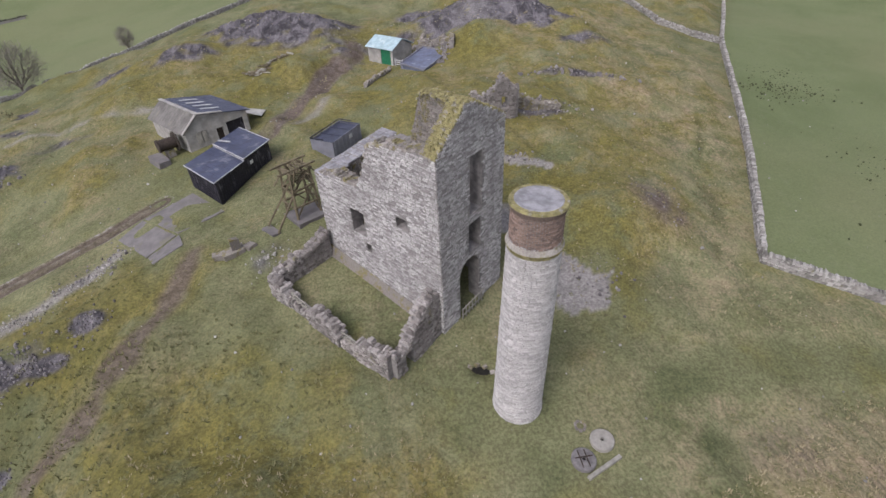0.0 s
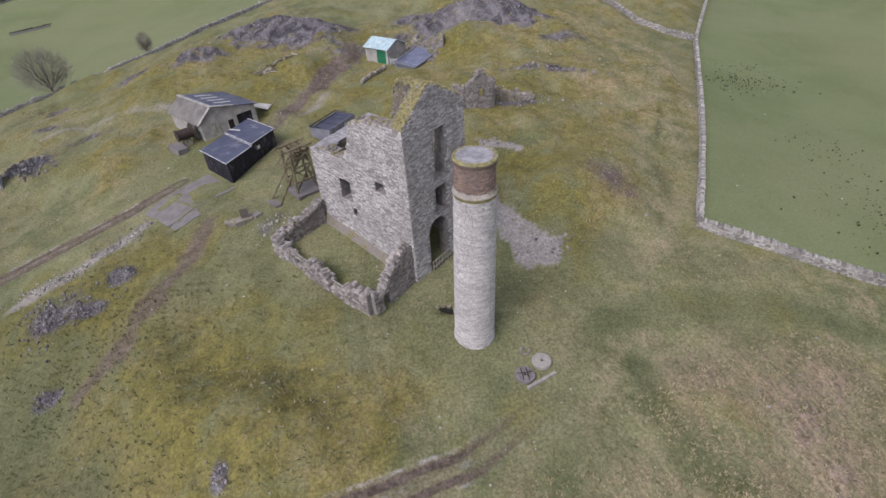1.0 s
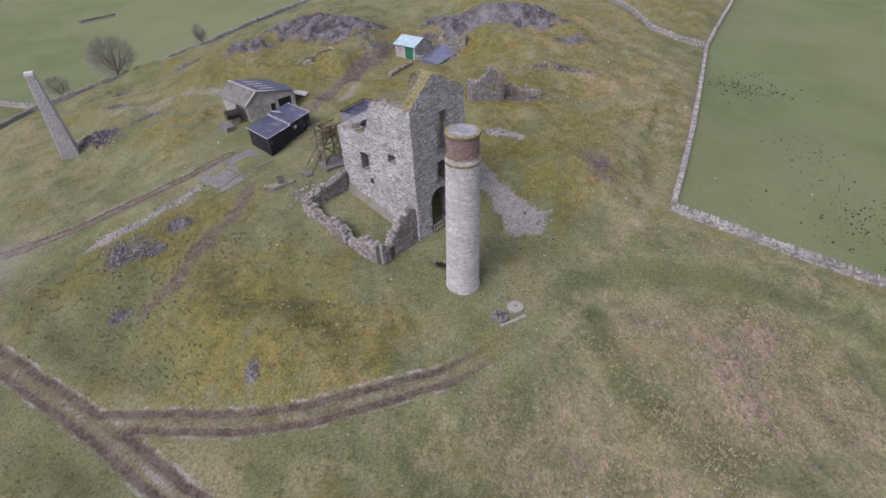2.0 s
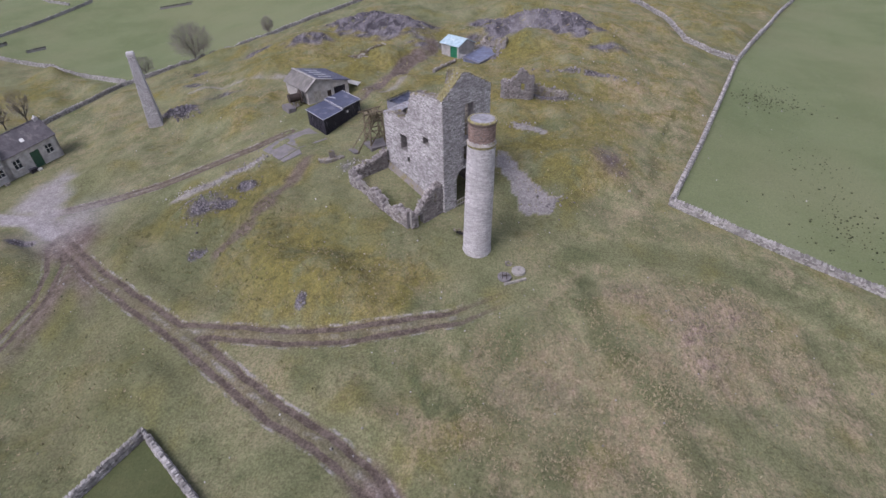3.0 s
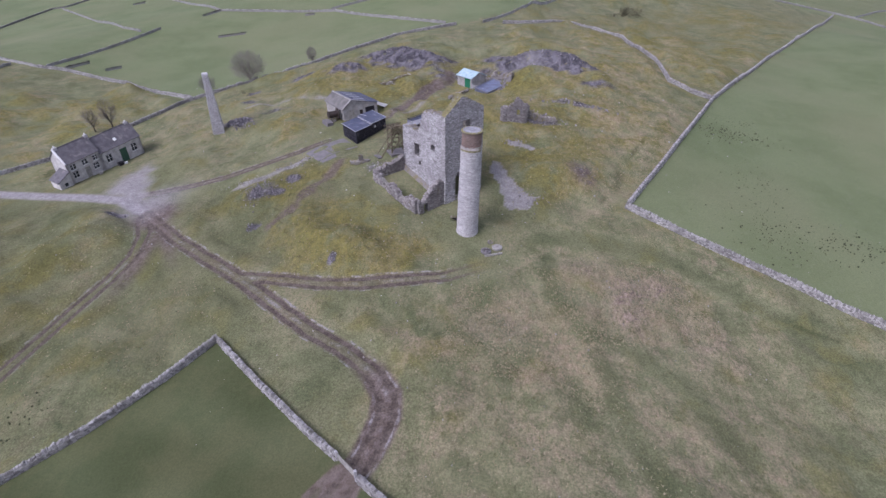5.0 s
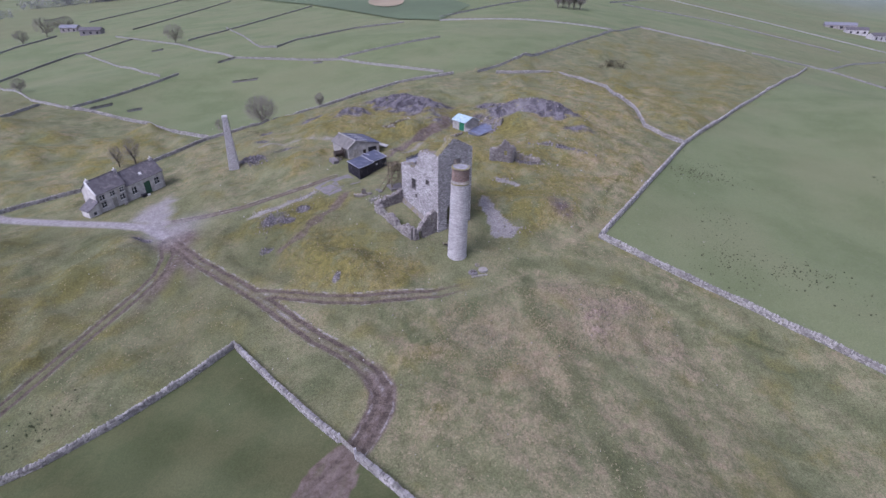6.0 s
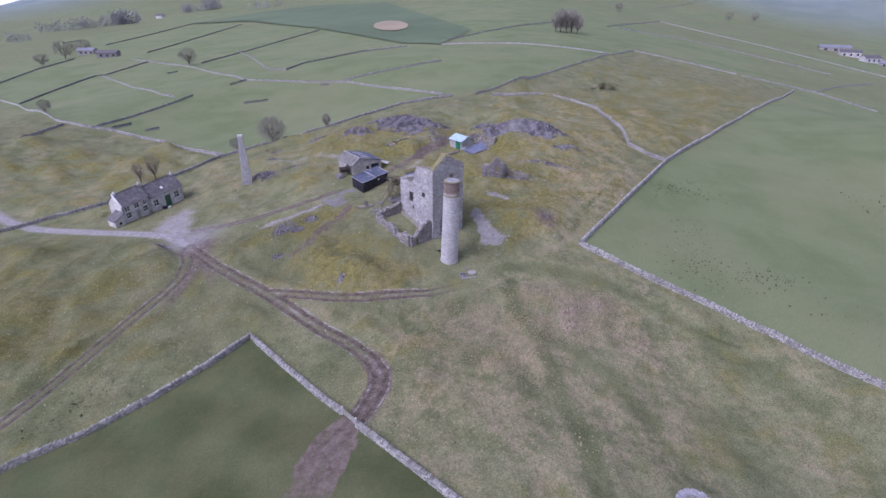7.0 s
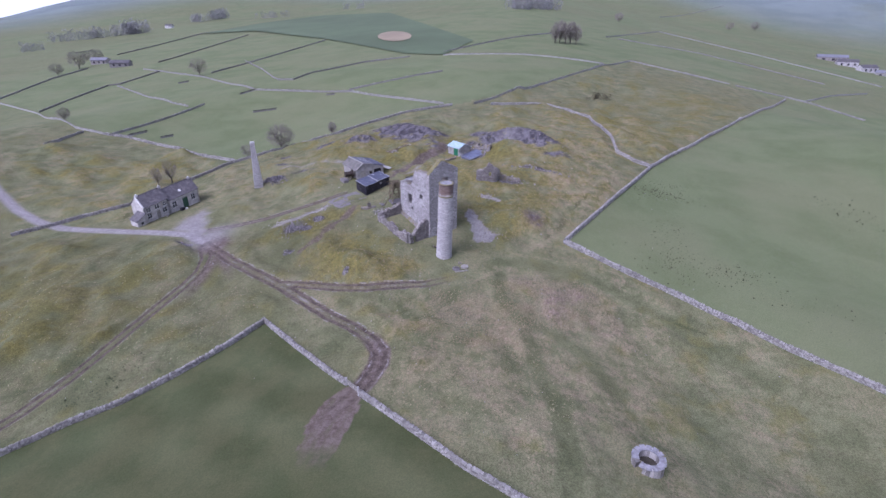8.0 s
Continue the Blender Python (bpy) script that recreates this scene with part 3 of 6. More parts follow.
    # moss, straw and red-brown bracken litter
    lift = land(x, y) - base_land(x, y)
    moss = ease(0.32 * np.clip(lift, -0.5, 1.6) + bell(x, y, -21, 22.3, 9, 6, -40) + bell(x, y, -34.1, 37.6, 10, 4, 28) + 0.9 * bell(x, y, 16.7, 44.6, 8, 6) + 1.1 * bell(x, y, -10.3, 17.4, 8, 4) + 0.8 * bell(x, y, 7.6, 102.4, 30, 10) + 0.8 * bell(x, y, -31.2, 99.6, 22, 8) + 0.8 * bell(x, y, 18.1, 70.4, 16, 16) + 0.5 * bell(x, y, -42.6, 69.3, 10, 8) + 0.55 * bell(x, y, 57.2, 147.6, 26, 30) + 0.3 * bell(x, y, 37.7, 72.7, 8, 25) + 0.3 * bell(x, y, -59.4, 6, 12, 14) + 0.5 * bell(x, y, -16.1, 81.2, 12, 12) + 0.9 * bell(x, y, 15.1, 94.2, 6, 5) + 0.6 * bell(x, y, -16.4, 101.3, 16, 6) + 0.5 * bell(x, y, 0.7, 0.9, 6, 4) + 0.45 * bell(x, y, -95, 12, 26, 18) + 0.45 * bell(x, y, -125, 85, 30, 22) + 0.4 * bell(x, y, 110, 230, 40, 60, -30) + 0.4 * ripple(x, y, 9, 44), 0.15, 1.0)
    straw = np.clip(straw + 0.22 + 0.45 * ripple(x, y, 16, 51) + 0.8 * bell(x, y, 26, 10, 9, 8) + 0.75 * bell(x, y, 12, 3, 8, 6) + 0.5 * bell(x, y, 14, -13, 13, 9) + 0.3 * bell(x, y, 33, -12, 10, 12) + 0.3 * bell(x, y, 24, -8, 26, 20) + 0.6 * bell(x, y, 42.3, 50.6, 10, 25) + 0.5 * bell(x, y, 45, 113.3, 25, 40) + 0.4 * bell(x, y, -77.3, 75.2, 30, 14), 0, 1)
    rust = np.clip(1.2 * bell(x, y, 27.6, 10.8, 2.0, 3.4, 10) + 1.0 * bell(x, y, 32.4, 16, 3.2, 1.6, 20) + 0.7 * bell(x, y, 22.4, 18.2, 2.5, 1.2, 20) + 0.4 * bell(x, y, 37.1, 8.6, 3, 3) + 0.4 * bell(x, y, 10.7, 4.3, 4, 2), 0, 1) * (0.8 + 0.4 * ripple(x, y, 2.5, 61))
    for i, poly in enumerate(PASTURES):
        ins = within(x + 0.3 * wob, y + 0.3 * wob, poly)
        field[ins] = 1.0
        if i == 1:
            tone[ins] = np.maximum(tone[ins], 0.9 + 0.15 * ripple(x, y, 14, 71)[ins])
        for a in (moss, straw, rust, spoil):
            a[ins] = 0
    soil[(field > 0) & ~churn & (spread(x, y, MAIN_TRACK) > 3)] = 0
    r = np.hypot(x - 4, y - 30)
    far = ease(r, 210, 290)
    far[within(x, y, [(65.5, 97), (206, 308), (114, 380), (16, 200), (8, 168)])] = 0
    patch = np.sign(np.sin(x * 0.021 + y * 0.007 + 1.3) + np.sin(y * 0.017 - x * 0.006)) * 0.5 + 0.5
    field = np.maximum(field, far * (0.55 + 0.45 * patch))
    # dark cut trenches
    for ax, ay, bx, by, w in ((52.6, 13.9, 57.6, 11.9, 0.4), (32.4, 47.1, 31, 42.3, 0.9), (35.2, 53.4, 39.7, 62, 0.4), (28.3, 38.3, 27.1, 36, 0.5)):
        d = spread(x, y, [(ax, ay), (bx, by)]) + 0.6 * wob
        tone = np.maximum(tone, (1 - ease(d, 0.3 * w, 1.5 * w)) * (0.8 if ax > 40 else 0.6))
        z = z - 0.15 * np.exp(-0.5 * (d / w) ** 2)
    tone = np.maximum(tone, 0.2 * bell(x, y, 0.7, -1.5, 12, 7) * (0.8 + 0.4 * ripple(x, y, 8, 92)) * (field < 0.5))
    left = ease(x, -14, -34) * ease(y, 46, 30)
    tone = np.maximum(tone, 0.42 * left * (0.8 + 0.4 * ripple(x, y, 8, 91)) * (field < 0.5) * (r < 200))
    # pits
    z = z - 0.7 * bell(x, y, 2.1, 26.8, 0.55, 0.3, -25)
    z = z - 0.5 * bell(x, y, -63.8, 31.2, 0.9, 0.6)
    # how strongly the painted haze covers the land, growing with distance
    moor_haze = ease(np.hypot(x, y) - 220 * np.sin(np.arctan2(x, y) * 9), 1550, 2250)
    idx = np.arange(n * m).reshape(n, m)
    quads = np.stack([idx[:-1, :-1], idx[:-1, 1:], idx[1:, 1:], idx[1:, :-1]], -1).reshape(-1, 4)
    me = bpy.data.meshes.new("ground")
    me.from_pydata(np.stack([x, y, z], -1).tolist(), [], quads.tolist())
    for name, parts in (("soil", (soil, gravel, moss, straw)), ("cover", (field, spoil, rust, tone)), ("moor_haze", (moor_haze, moor_haze, moor_haze, moor_haze)), ("track", (off / 4, wear, middle, grit))):
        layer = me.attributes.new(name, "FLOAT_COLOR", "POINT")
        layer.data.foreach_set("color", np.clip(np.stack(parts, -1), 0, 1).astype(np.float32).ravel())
    me.polygons.foreach_set("use_smooth", np.ones(len(me.polygons), bool))
    me.materials.append(land_mat)
    return tagged(new("ground", me), "rough olive and straw moorland grass with worn tracks and pastures", "ground", kind="structure")


build_ground()


# ---------------------------------------------------------------- building tools
def part(name, bm, material, parent, label=""):
    """One mesh object from a bmesh, under a thing or a part; coordinates are those of the world."""
    d = bpy.data.meshes.new(name)
    bmesh.ops.recalc_face_normals(bm, faces=bm.faces[:])
    bm.to_mesh(d)
    bm.free()
    d.materials.append(material)
    ob = new(name, d)
    if parent:
        ob.parent = parent
        ob.matrix_parent_inverse = parent.matrix_world.inverted()
    return tagged(ob, label)


def pile(name, soup, material, parent=None, label="", smooth=False):
    """One mesh object from loose faces: soup is (list of corners, list of faces)."""
    d = bpy.data.meshes.new(name)
    d.from_pydata(soup[0], [], soup[1])
    d.materials.append(material)
    if smooth:
        d.polygons.foreach_set("use_smooth", np.ones(len(d.polygons), bool))
    ob = new(name, d)
    if parent:
        ob.parent = parent
        ob.matrix_parent_inverse = parent.matrix_world.inverted()
    return tagged(ob, label)


def thing(name, x, y, label, category, group="", z=None):
    ob = new(name)
    ob.location = (x, y, height(x, y) if z is None else z)
    ob.empty_display_size = 0.3
    bpy.context.view_layer.update()
    return tagged(ob, label, category, group)


def block(bm, c, size, turn=0.0, tilt=0.0, jitter=0.0):
    """A box round the centre c; turn about z and tilt about its own x, in degrees."""
    m = Matrix.Translation(c) @ pose(0, 0, 0, tilt, 0, turn) @ Matrix.Diagonal((*size, 1))
    vs = bmesh.ops.create_cube(bm, size=1, matrix=m)["verts"]
    if jitter:
        for v in vs:
            v.co += Vector([random.uniform(-jitter, jitter) for _ in range(3)])
    return vs


def beam(bm, a, b, w, h=None):
    a, b = Vector(a), Vector(b)
    m = Matrix.Translation((a + b) / 2) @ (b - a).to_track_quat("Y", "Z").to_matrix().to_4x4() @ Matrix.Diagonal((w, (b - a).length, h or w, 1))
    return bmesh.ops.create_cube(bm, size=1, matrix=m)["verts"]


def tube(bm, a, b, r1, r2, seg=16, caps=True):
    a, b = Vector(a), Vector(b)
    m = Matrix.Translation((a + b) / 2) @ (b - a).to_track_quat("Z", "Y").to_matrix().to_4x4()
    return bmesh.ops.create_cone(bm, cap_ends=caps, segments=seg, radius1=r1, radius2=r2, depth=(b - a).length, matrix=m)["verts"]


def prism(bm, low, high):
    """A solid between two rings of as many corners."""
    a, b = [bm.verts.new(p) for p in low], [bm.verts.new(p) for p in high]
    n = len(a)
    bm.faces.new(a[::-1]), bm.faces.new(b)
    for i in range(n):
        bm.faces.new((a[i], a[(i + 1) % n], b[(i + 1) % n], b[i]))


def slab(bm, corners, thick):
    """A sheet of that thickness below the corners."""
    pts = [Vector(p) for p in corners]
    n = (pts[1] - pts[0]).cross(pts[2] - pts[0]).normalized()
    if n.z < 0:
        n = -n
    prism(bm, [p - n * thick for p in pts], pts)


STONE_FACES = [(4, 5, 6, 7), (0, 1, 5, 4), (1, 2, 6, 5), (2, 3, 7, 6), (3, 0, 4, 7)]


def add_stone(soup, c, u, v, n, w, h, out, rng, rough=0.18):
    """A dressed or rubble stone: a rectangle w by h in the directions u, v round c, standing out along n, its front narrower and uneven."""
    k = len(soup[0])
    for depth, s in ((-0.06, 1.0), (out, 1.0 - rough)):
        for a, b in ((-1, -1), (1, -1), (1, 1), (-1, 1)):
            ja, jb = rng.uniform(-0.06, 0.06), rng.uniform(-0.06, 0.06)
            p = c + u * (a * w / 2 * (s + ja)) + v * (b * h / 2 * (s + jb)) + n * (depth + (rng.uniform(-0.3, 0.3) * out if depth > 0 else 0))
            soup[0].append(tuple(p))
    soup[1].extend(tuple(k + i for i in f) for f in STONE_FACES)


UNIT_STONES = []


def unit_stone():
    """One of six shared stone meshes of unit size, facing -y."""
    if not UNIT_STONES:
        rng = np.random.RandomState(12)
        for i in range(6):
            soup = ([], [])
            add_stone(soup, Vector((0, 0, 0)), Vector((1, 0, 0)), Vector((0, 0, 1)), Vector((0, -1, 0)), 1, 1, 1.0, rng, 0.2)
            UNIT_STONES.append(soup)
    return UNIT_STONES


STONE_MESHES = {}


def stone_piece(name, c, u, n, w, h, out, material, parent, rng):
    """One stone as an object of its own, on a shared mesh."""
    i = rng.randint(6)
    key = (material.name, i)
    if key not in STONE_MESHES:
        d = bpy.data.meshes.new(name)
        d.from_pydata(unit_stone()[i][0], [], unit_stone()[i][1])
        d.materials.append(material)
        STONE_MESHES[key] = d
    ob = new(name, STONE_MESHES[key])
    ob.parent = parent
    ob.matrix_parent_inverse = parent.matrix_world.inverted()
    m = Matrix((u, -n, u.cross(-n))).transposed().to_4x4()
    ob.matrix_basis = Matrix.Translation(c) @ m @ Matrix.Diagonal((w, out, h, 1))
    return ob


def facing(parent, a, b, normal, foot, crest, holes, material, seed, pieces=0, piece_zone=(0, 0), course=(0.2, 0.36), width=(0.3, 0.75), out=(0.02, 0.085)):
    """Courses of stones over the face from a to b. foot, crest: heights by the distance along; holes: tests (distance, z) -> bool."""
    rng = np.random.RandomState(seed)
    a, b, n = Vector((*a, 0)), Vector((*b, 0)), Vector((*normal, 0))
    u, length, soup, made = (b - a).normalized(), (b - a).length, ([], []), 0
    z = min(foot(0), foot(length), foot(length / 2)) - 0.3
    top = max(crest(length * i / 24) for i in range(25))
    while z < top:
        h = rng.uniform(*course)
        s = rng.uniform(-0.3, 0)
        while s < length:
            w = rng.uniform(*width)
            lo, hi = max(s, 0), min(s + w, length)
            s += w
            q = (lo + hi) / 2
            zc = z + h / 2
            if hi - lo < 0.1 or zc < foot(q) - 0.25 or zc + h * 0.3 > crest(q) or any(t(x, y) for t in holes for x in (lo + 0.05, hi - 0.05) for y in (zc - h * 0.3, zc + h * 0.3)):
                continue
            c = a + u * q + Vector((0, 0, zc))
            o = rng.uniform(*out)
            if made < pieces and piece_zone[0] <= q <= piece_zone[1]:
                stone_piece("stone", c, u, n, hi - lo - 0.02, h - 0.02, o, material, parent, rng)
                made += 1
            else:
                add_stone(soup, c, u, Vector((0, 0, 1)), n, hi - lo - 0.02, h - 0.02, o, rng)
        z += h
    ob = pile("stonework", soup, material, parent)
    return tagged(ob, kind="stuff")


def wall_core(parent, a, b, inward, thick, foot, crest, gaps, material, name="wall", label="", step=0.3):
    """The body of a wall from a to b in upright slices. gaps: (from, to, z low, z high by distance)."""
    a, b, n = Vector((*a, 0)), Vector((*b, 0)), Vector((*inward, 0)) * thick
    u, length = (b - a).normalized(), (b - a).length
    k = max(2, round(length / step))
    edges = sorted({*[round(length * i / k, 3) for i in range(k + 1)], *[round(q, 3) for g in gaps for q in g[:2] if 0 < q < length]})
    low = min(foot(0), foot(length), foot(length / 2)) - 0.7
    seen, verts, faces = {}, [], []

    def corner(p, z):
        key = (round(p.x, 3), round(p.y, 3), round(z, 3))
        if key not in seen:
            seen[key] = len(verts)
            verts.append(key)
        return seen[key]

    for s0, s1 in zip(edges, edges[1:]):
        if s1 - s0 < 0.01:
            continue
        q = (s0 + s1) / 2
        spans = [((low, low), (crest(s0), crest(s1)))]
        for g0, g1, lo, hi in gaps:
            if g0 <= q <= g1:
                cut = []
                for (a0, a1), (b0, b1) in spans:
                    if min(lo(s0), lo(s1)) > max(a0, a1):
                        cut.append(((a0, a1), (min(b0, lo(s0)), min(b1, lo(s1)))))
                    if max(hi(s0), hi(s1)) < min(b0, b1):
                        cut.append(((max(a0, hi(s0)), max(a1, hi(s1))), (b0, b1)))
                spans = cut
        for (a0, a1), (b0, b1) in spans:
            p, r = a + u * s0, a + u * s1
            c = [corner(p, a0), corner(r, a1), corner(r + n, a1), corner(p + n, a0), corner(p, b0), corner(r, b1), corner(r + n, b1), corner(p + n, b0)]
            for f in ((3, 2, 1, 0), (4, 5, 6, 7), (0, 1, 5, 4), (1, 2, 6, 5), (2, 3, 7, 6), (3, 0, 4, 7)):
                face = [c[t] for t in f]
                if len(set(face)) > 2:
                    faces.append(tuple(dict.fromkeys(face)))
    return pile(name, (verts, faces), material, parent, label)


def crust(parent, a, b, inward, thick, crest, material, seed, name="coping", lift=(0.05, 0.22), step=0.32, gap=None):
    """A ragged row of cap stones and lichen along the top of a wall."""
    rng = np.random.RandomState(seed)
    a, b, n = Vector((*a, 0)), Vector((*b, 0)), Vector((*inward, 0))
    u, length = (b - a).normalized(), (b - a).length
    soup = ([], [])
    s = 0.0
    while s < length:
        w = rng.uniform(0.6, 1.4) * step
        q = min(s + w / 2, length)
        if not (gap and gap[0] < q < gap[1]):
            d = 0.0
            while d < thick:
                e = rng.uniform(0.25, 0.6)
                c = a + u * q + n * min(d + e / 2, thick) + Vector((0, 0, crest(q)))
                add_stone(soup, c, u, n, Vector((0, 0, 1)), w * 1.15, e * 1.1, rng.uniform(*lift), rng, 0.3)
                d += e
        s += w
    return tagged(pile(name, soup, material, parent), kind="stuff")


def wobble(seed, amp):
    """A ragged line: offset by distance along."""
    rng = np.random.RandomState(seed)
    table = rng.uniform(-amp, amp, 200)
    return lambda s: float(np.interp(s, np.arange(200) * 0.45, table))


def rocks(soup, x, y, size, rng, sink=0.3, z=None):
    """A rough low stone on the ground."""
    k = len(soup[0])
    zc = (height(x, y) if z is None else z) + size * (0.5 - sink) * 0.6
    a, t = rng.uniform(0, 6.28), rng.uniform(0.6, 1.3)
    for lift, s, n in ((-0.5, 0.8, 5), (0.05, 1.0, 5), (0.42, 0.55, 5)):
        for i in range(n):
            f = a + i * 6.2832 / n + rng.uniform(-0.3, 0.3)
            r = size * 0.5 * s * rng.uniform(0.75, 1.2)
            soup[0].append((x + r * math.cos(f) * t, y + r * math.sin(f), zc + lift * size * rng.uniform(0.8, 1.2)))
    for j in (0, 5):
        soup[1].extend((k + j + i, k + j + (i + 1) % 5, k + j + 5 + (i + 1) % 5, k + j + 5 + i) for i in range(5))
    soup[1].append(tuple(k + 10 + i for i in range(5)))


# ---------------------------------------------------------------- engine house
def unit2(a, b):
    d = Vector(b) - Vector(a)
    d.normalize()
    return d


FINE = dict(course=(0.1, 0.19), width=(0.22, 0.6), out=(0.012, 0.06))


def engine_house():
    c1, c2, c3, c4 = (-0.1, 30.3), (5.7, 35.8), (-3.2, 46.6), (-9.0, 41.0)
    house = thing("engine_house", -1.6, 38.5, "roofless rubble limestone engine house with lichened gable and gaping openings", "ruin")
    f, l = unit2(c1, c2), unit2(c1, c4)
    nf, nl = Vector((f.y, -f.x)), Vector((-l.y, l.x))
    if nf.dot(Vector((1, -1))) < 0:
        nf = -nf
    if nl.dot(Vector((-1, -1))) < 0:
        nl = -nl
    lf, ll = (Vector(c2) - Vector(c1)).length, (Vector(c4) - Vector(c1)).length
    w1, w2, w3, w4 = wobble(1, 0.12), wobble(2, 0.22), wobble(3, 0.2), wobble(4, 0.25)
    gf = lambda s: height(*(Vector(c1) + f * s)) - 0.1
    gl = lambda s: height(*(Vector(c1) + l * s)) - 0.1
    feet_f, feet_l = [gf(i * lf / 10) for i in range(11)], [gl(i * ll / 10) for i in range(11)]
    foot_f = lambda s: float(np.interp(s, np.linspace(0, lf, 11), feet_f))
    foot_l = lambda s: float(np.interp(s, np.linspace(0, ll, 11), feet_l))
    # front gable with its slot, doorway and arch
    crest_f = lambda s: float(np.interp(s, (0, 3.3, 4.1, lf), (17.7, 20.4, 20.2, 18.1))) + 0.5 * w1(s)
    arch = lambda s: 8.0 - 1.5 * (1 - math.sqrt(max(0.0, 1 - ((s - 3.49) / 1.33) ** 2)))
    gaps_f = [(3.6, 5.1, lambda s: 11.85, lambda s: 16.5), (3.43, 4.9, lambda s: 8.45, lambda s: 11.05), (2.17, 4.8, lambda s: -5, arch)]
    holes_f = [lambda s, z: 3.6 < s < 5.1 and 11.85 < z < 16.5, lambda s, z: 3.43 < s < 4.9 and 8.45 < z < 11.05, lambda s, z: 2.17 < s < 4.8 and z < arch(s)]
    wall_core(house, tuple(Vector(c1) + f * 0.01), c2, l, 1.15, foot_f, crest_f, gaps_f, mortar_mat, "gable_wall", step=0.2)
    # long side wall with a broken top, a tall window and a small one
    crest_l = lambda s: float(np.interp(s, (0, 1.7, 5.8, 6.6, 7.4, 8.3, 10.4, 10.75, ll), (17.7, 17.85, 17.2, 16.85, 14.8, 13.05, 13.05, 13.3, 12.4))) + w2(s) * 0.7
    gaps_l = [(8.2, 9.8, lambda s: 8.4, lambda s: 10.65), (3.1, 4.3, lambda s: 11.05, lambda s: 12.0), (7.75, 8.3, lambda s: 7.0, lambda s: 7.8)]
    holes_l = [lambda s, z: 8.2 < s < 9.8 and 8.4 < z < 10.65, lambda s, z: 3.1 < s < 4.3 and 11.05 < z < 12.0, lambda s, z: 7.75 < s < 8.3 and 7.0 < z < 7.8]
    wall_core(house, tuple(Vector(c1) + l * 0.02), c4, f, 1.05, foot_l, crest_l, gaps_l, mortar_mat, "side_wall", step=0.2)
    # far side wall: high towards the gable, then broken down
    crest_r = lambda s: float(np.interp(s, (0, 3.4, 7.5, 7.95, 9.0, ll), (17.95, 18.4, 18.55, 17.1, 13.95, 13.0))) + w3(s)
    foot_r = lambda s: 2.2
    wall_core(house, tuple(Vector(c2) + l * 0.02), c3, -f, 1.05, foot_r, crest_r, [(7.3, 9.0, lambda s: 6.1, lambda s: 9.7)], mortar_mat, "side_wall", step=0.3)
    # rear wall, lower, with a broad flat top
    crest_b = lambda s: 12.6 + 0.1 * s + 0.15 * w4(s)
    wall_core(house, c4, c3, -l, 1.7, lambda s: 2.8, crest_b, [(3.0, 4.8, lambda s: 2.8, lambda s: 6.5)], mortar_mat, "rear_wall", step=0.3)
    # stone faces, outside and where the inside shows
    facing(house, c1, c2, nf, foot_f, crest_f, holes_f, stone_mat, 11, 150, (0.0, 3.0), **FINE)
    facing(house, c4, c1, nl, lambda s: foot_l(ll - s), lambda s: crest_l(ll - s), [lambda s, z, t=t: t(ll - s, z) for t in holes_l], stone_mat, 12, 150, (ll - 4.0, ll), **FINE)
    facing(house, c2, c3, -nl, foot_r, crest_r, [lambda s, z: 7.3 < s < 9.0 and 6.1 < z < 9.7], stone_mat, 13, course=(0.25, 0.4))
    facing(house, c4, c3, l, lambda s: 2.8, crest_b, [], stone_mat, 14, course=(0.25, 0.4))
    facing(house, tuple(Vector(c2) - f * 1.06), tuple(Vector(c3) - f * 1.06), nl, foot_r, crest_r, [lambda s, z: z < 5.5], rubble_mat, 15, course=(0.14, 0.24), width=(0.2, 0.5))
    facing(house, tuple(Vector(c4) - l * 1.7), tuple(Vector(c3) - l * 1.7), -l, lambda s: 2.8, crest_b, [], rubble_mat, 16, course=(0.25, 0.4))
    # lichened copings
    crust(house, c1, c2, l, 1.15, crest_f, moss_mat, 21, "lichened_coping", (0.06, 0.2), 0.15)
    crust(house, c2, c3, -f, 1.05, crest_r, moss_mat, 22, "lichened_coping", (0.04, 0.14), 0.2, gap=(7.9, 99))
    crust(house, c1, c4, f, 1.05, crest_l, rubble_mat, 23, "coping")
    crust(house, c4, c3, -l, 1.7, crest_b, cap_mat, 24, "coping", (0.01, 0.05), 0.6)
    # battered plinth along the side wall
    bm = bmesh.new()
    a, b = Vector(c1) + l * 1.0, Vector(c4)
    ring = []
    for p, g in ((a, foot_l(1.0)), (b, foot_l(ll))):
        ring.append([(p.x + nl.x * 0.75, p.y + nl.y * 0.75, g - 0.4), (p.x + nl.x * 0.06, p.y + nl.y * 0.06, g + 1.0), (p.x, p.y, g + 1.0), (p.x, p.y, g - 0.4)])
    prism(bm, ring[0], ring[1])
    part("plinth", bm, rubble_mat, house, "battered rubble footing")
    # timber lintels and the rail across the arch
    bm = bmesh.new()
    for s0, s1, z in ((3.4, 5.3, 16.6), (3.2, 5.1, 11.15)):
        p, q = Vector(c1) + f * s0 - nf * 0.3, Vector(c1) + f * s1 - nf * 0.3
        beam(bm, (p.x, p.y, z), (q.x, q.y, z), 0.5, 0.22)
    part("lintel", bm, grey_timber_mat, house, "grey weathered timber lintels")
    rail = thing("railing", *(Vector(c1) + f * 3.0 + nf * 0.25), "grey timber safety railing across the arched doorway", "railing")
    for i in range(7):
        s = 2.15 + i * 0.44
        p = Vector(c1) + f * s + nf * 0.25
        bm = bmesh.new()
        beam(bm, (p.x, p.y, foot_f(s) - 0.2), (p.x, p.y, foot_f(s) + 1.25), 0.09)
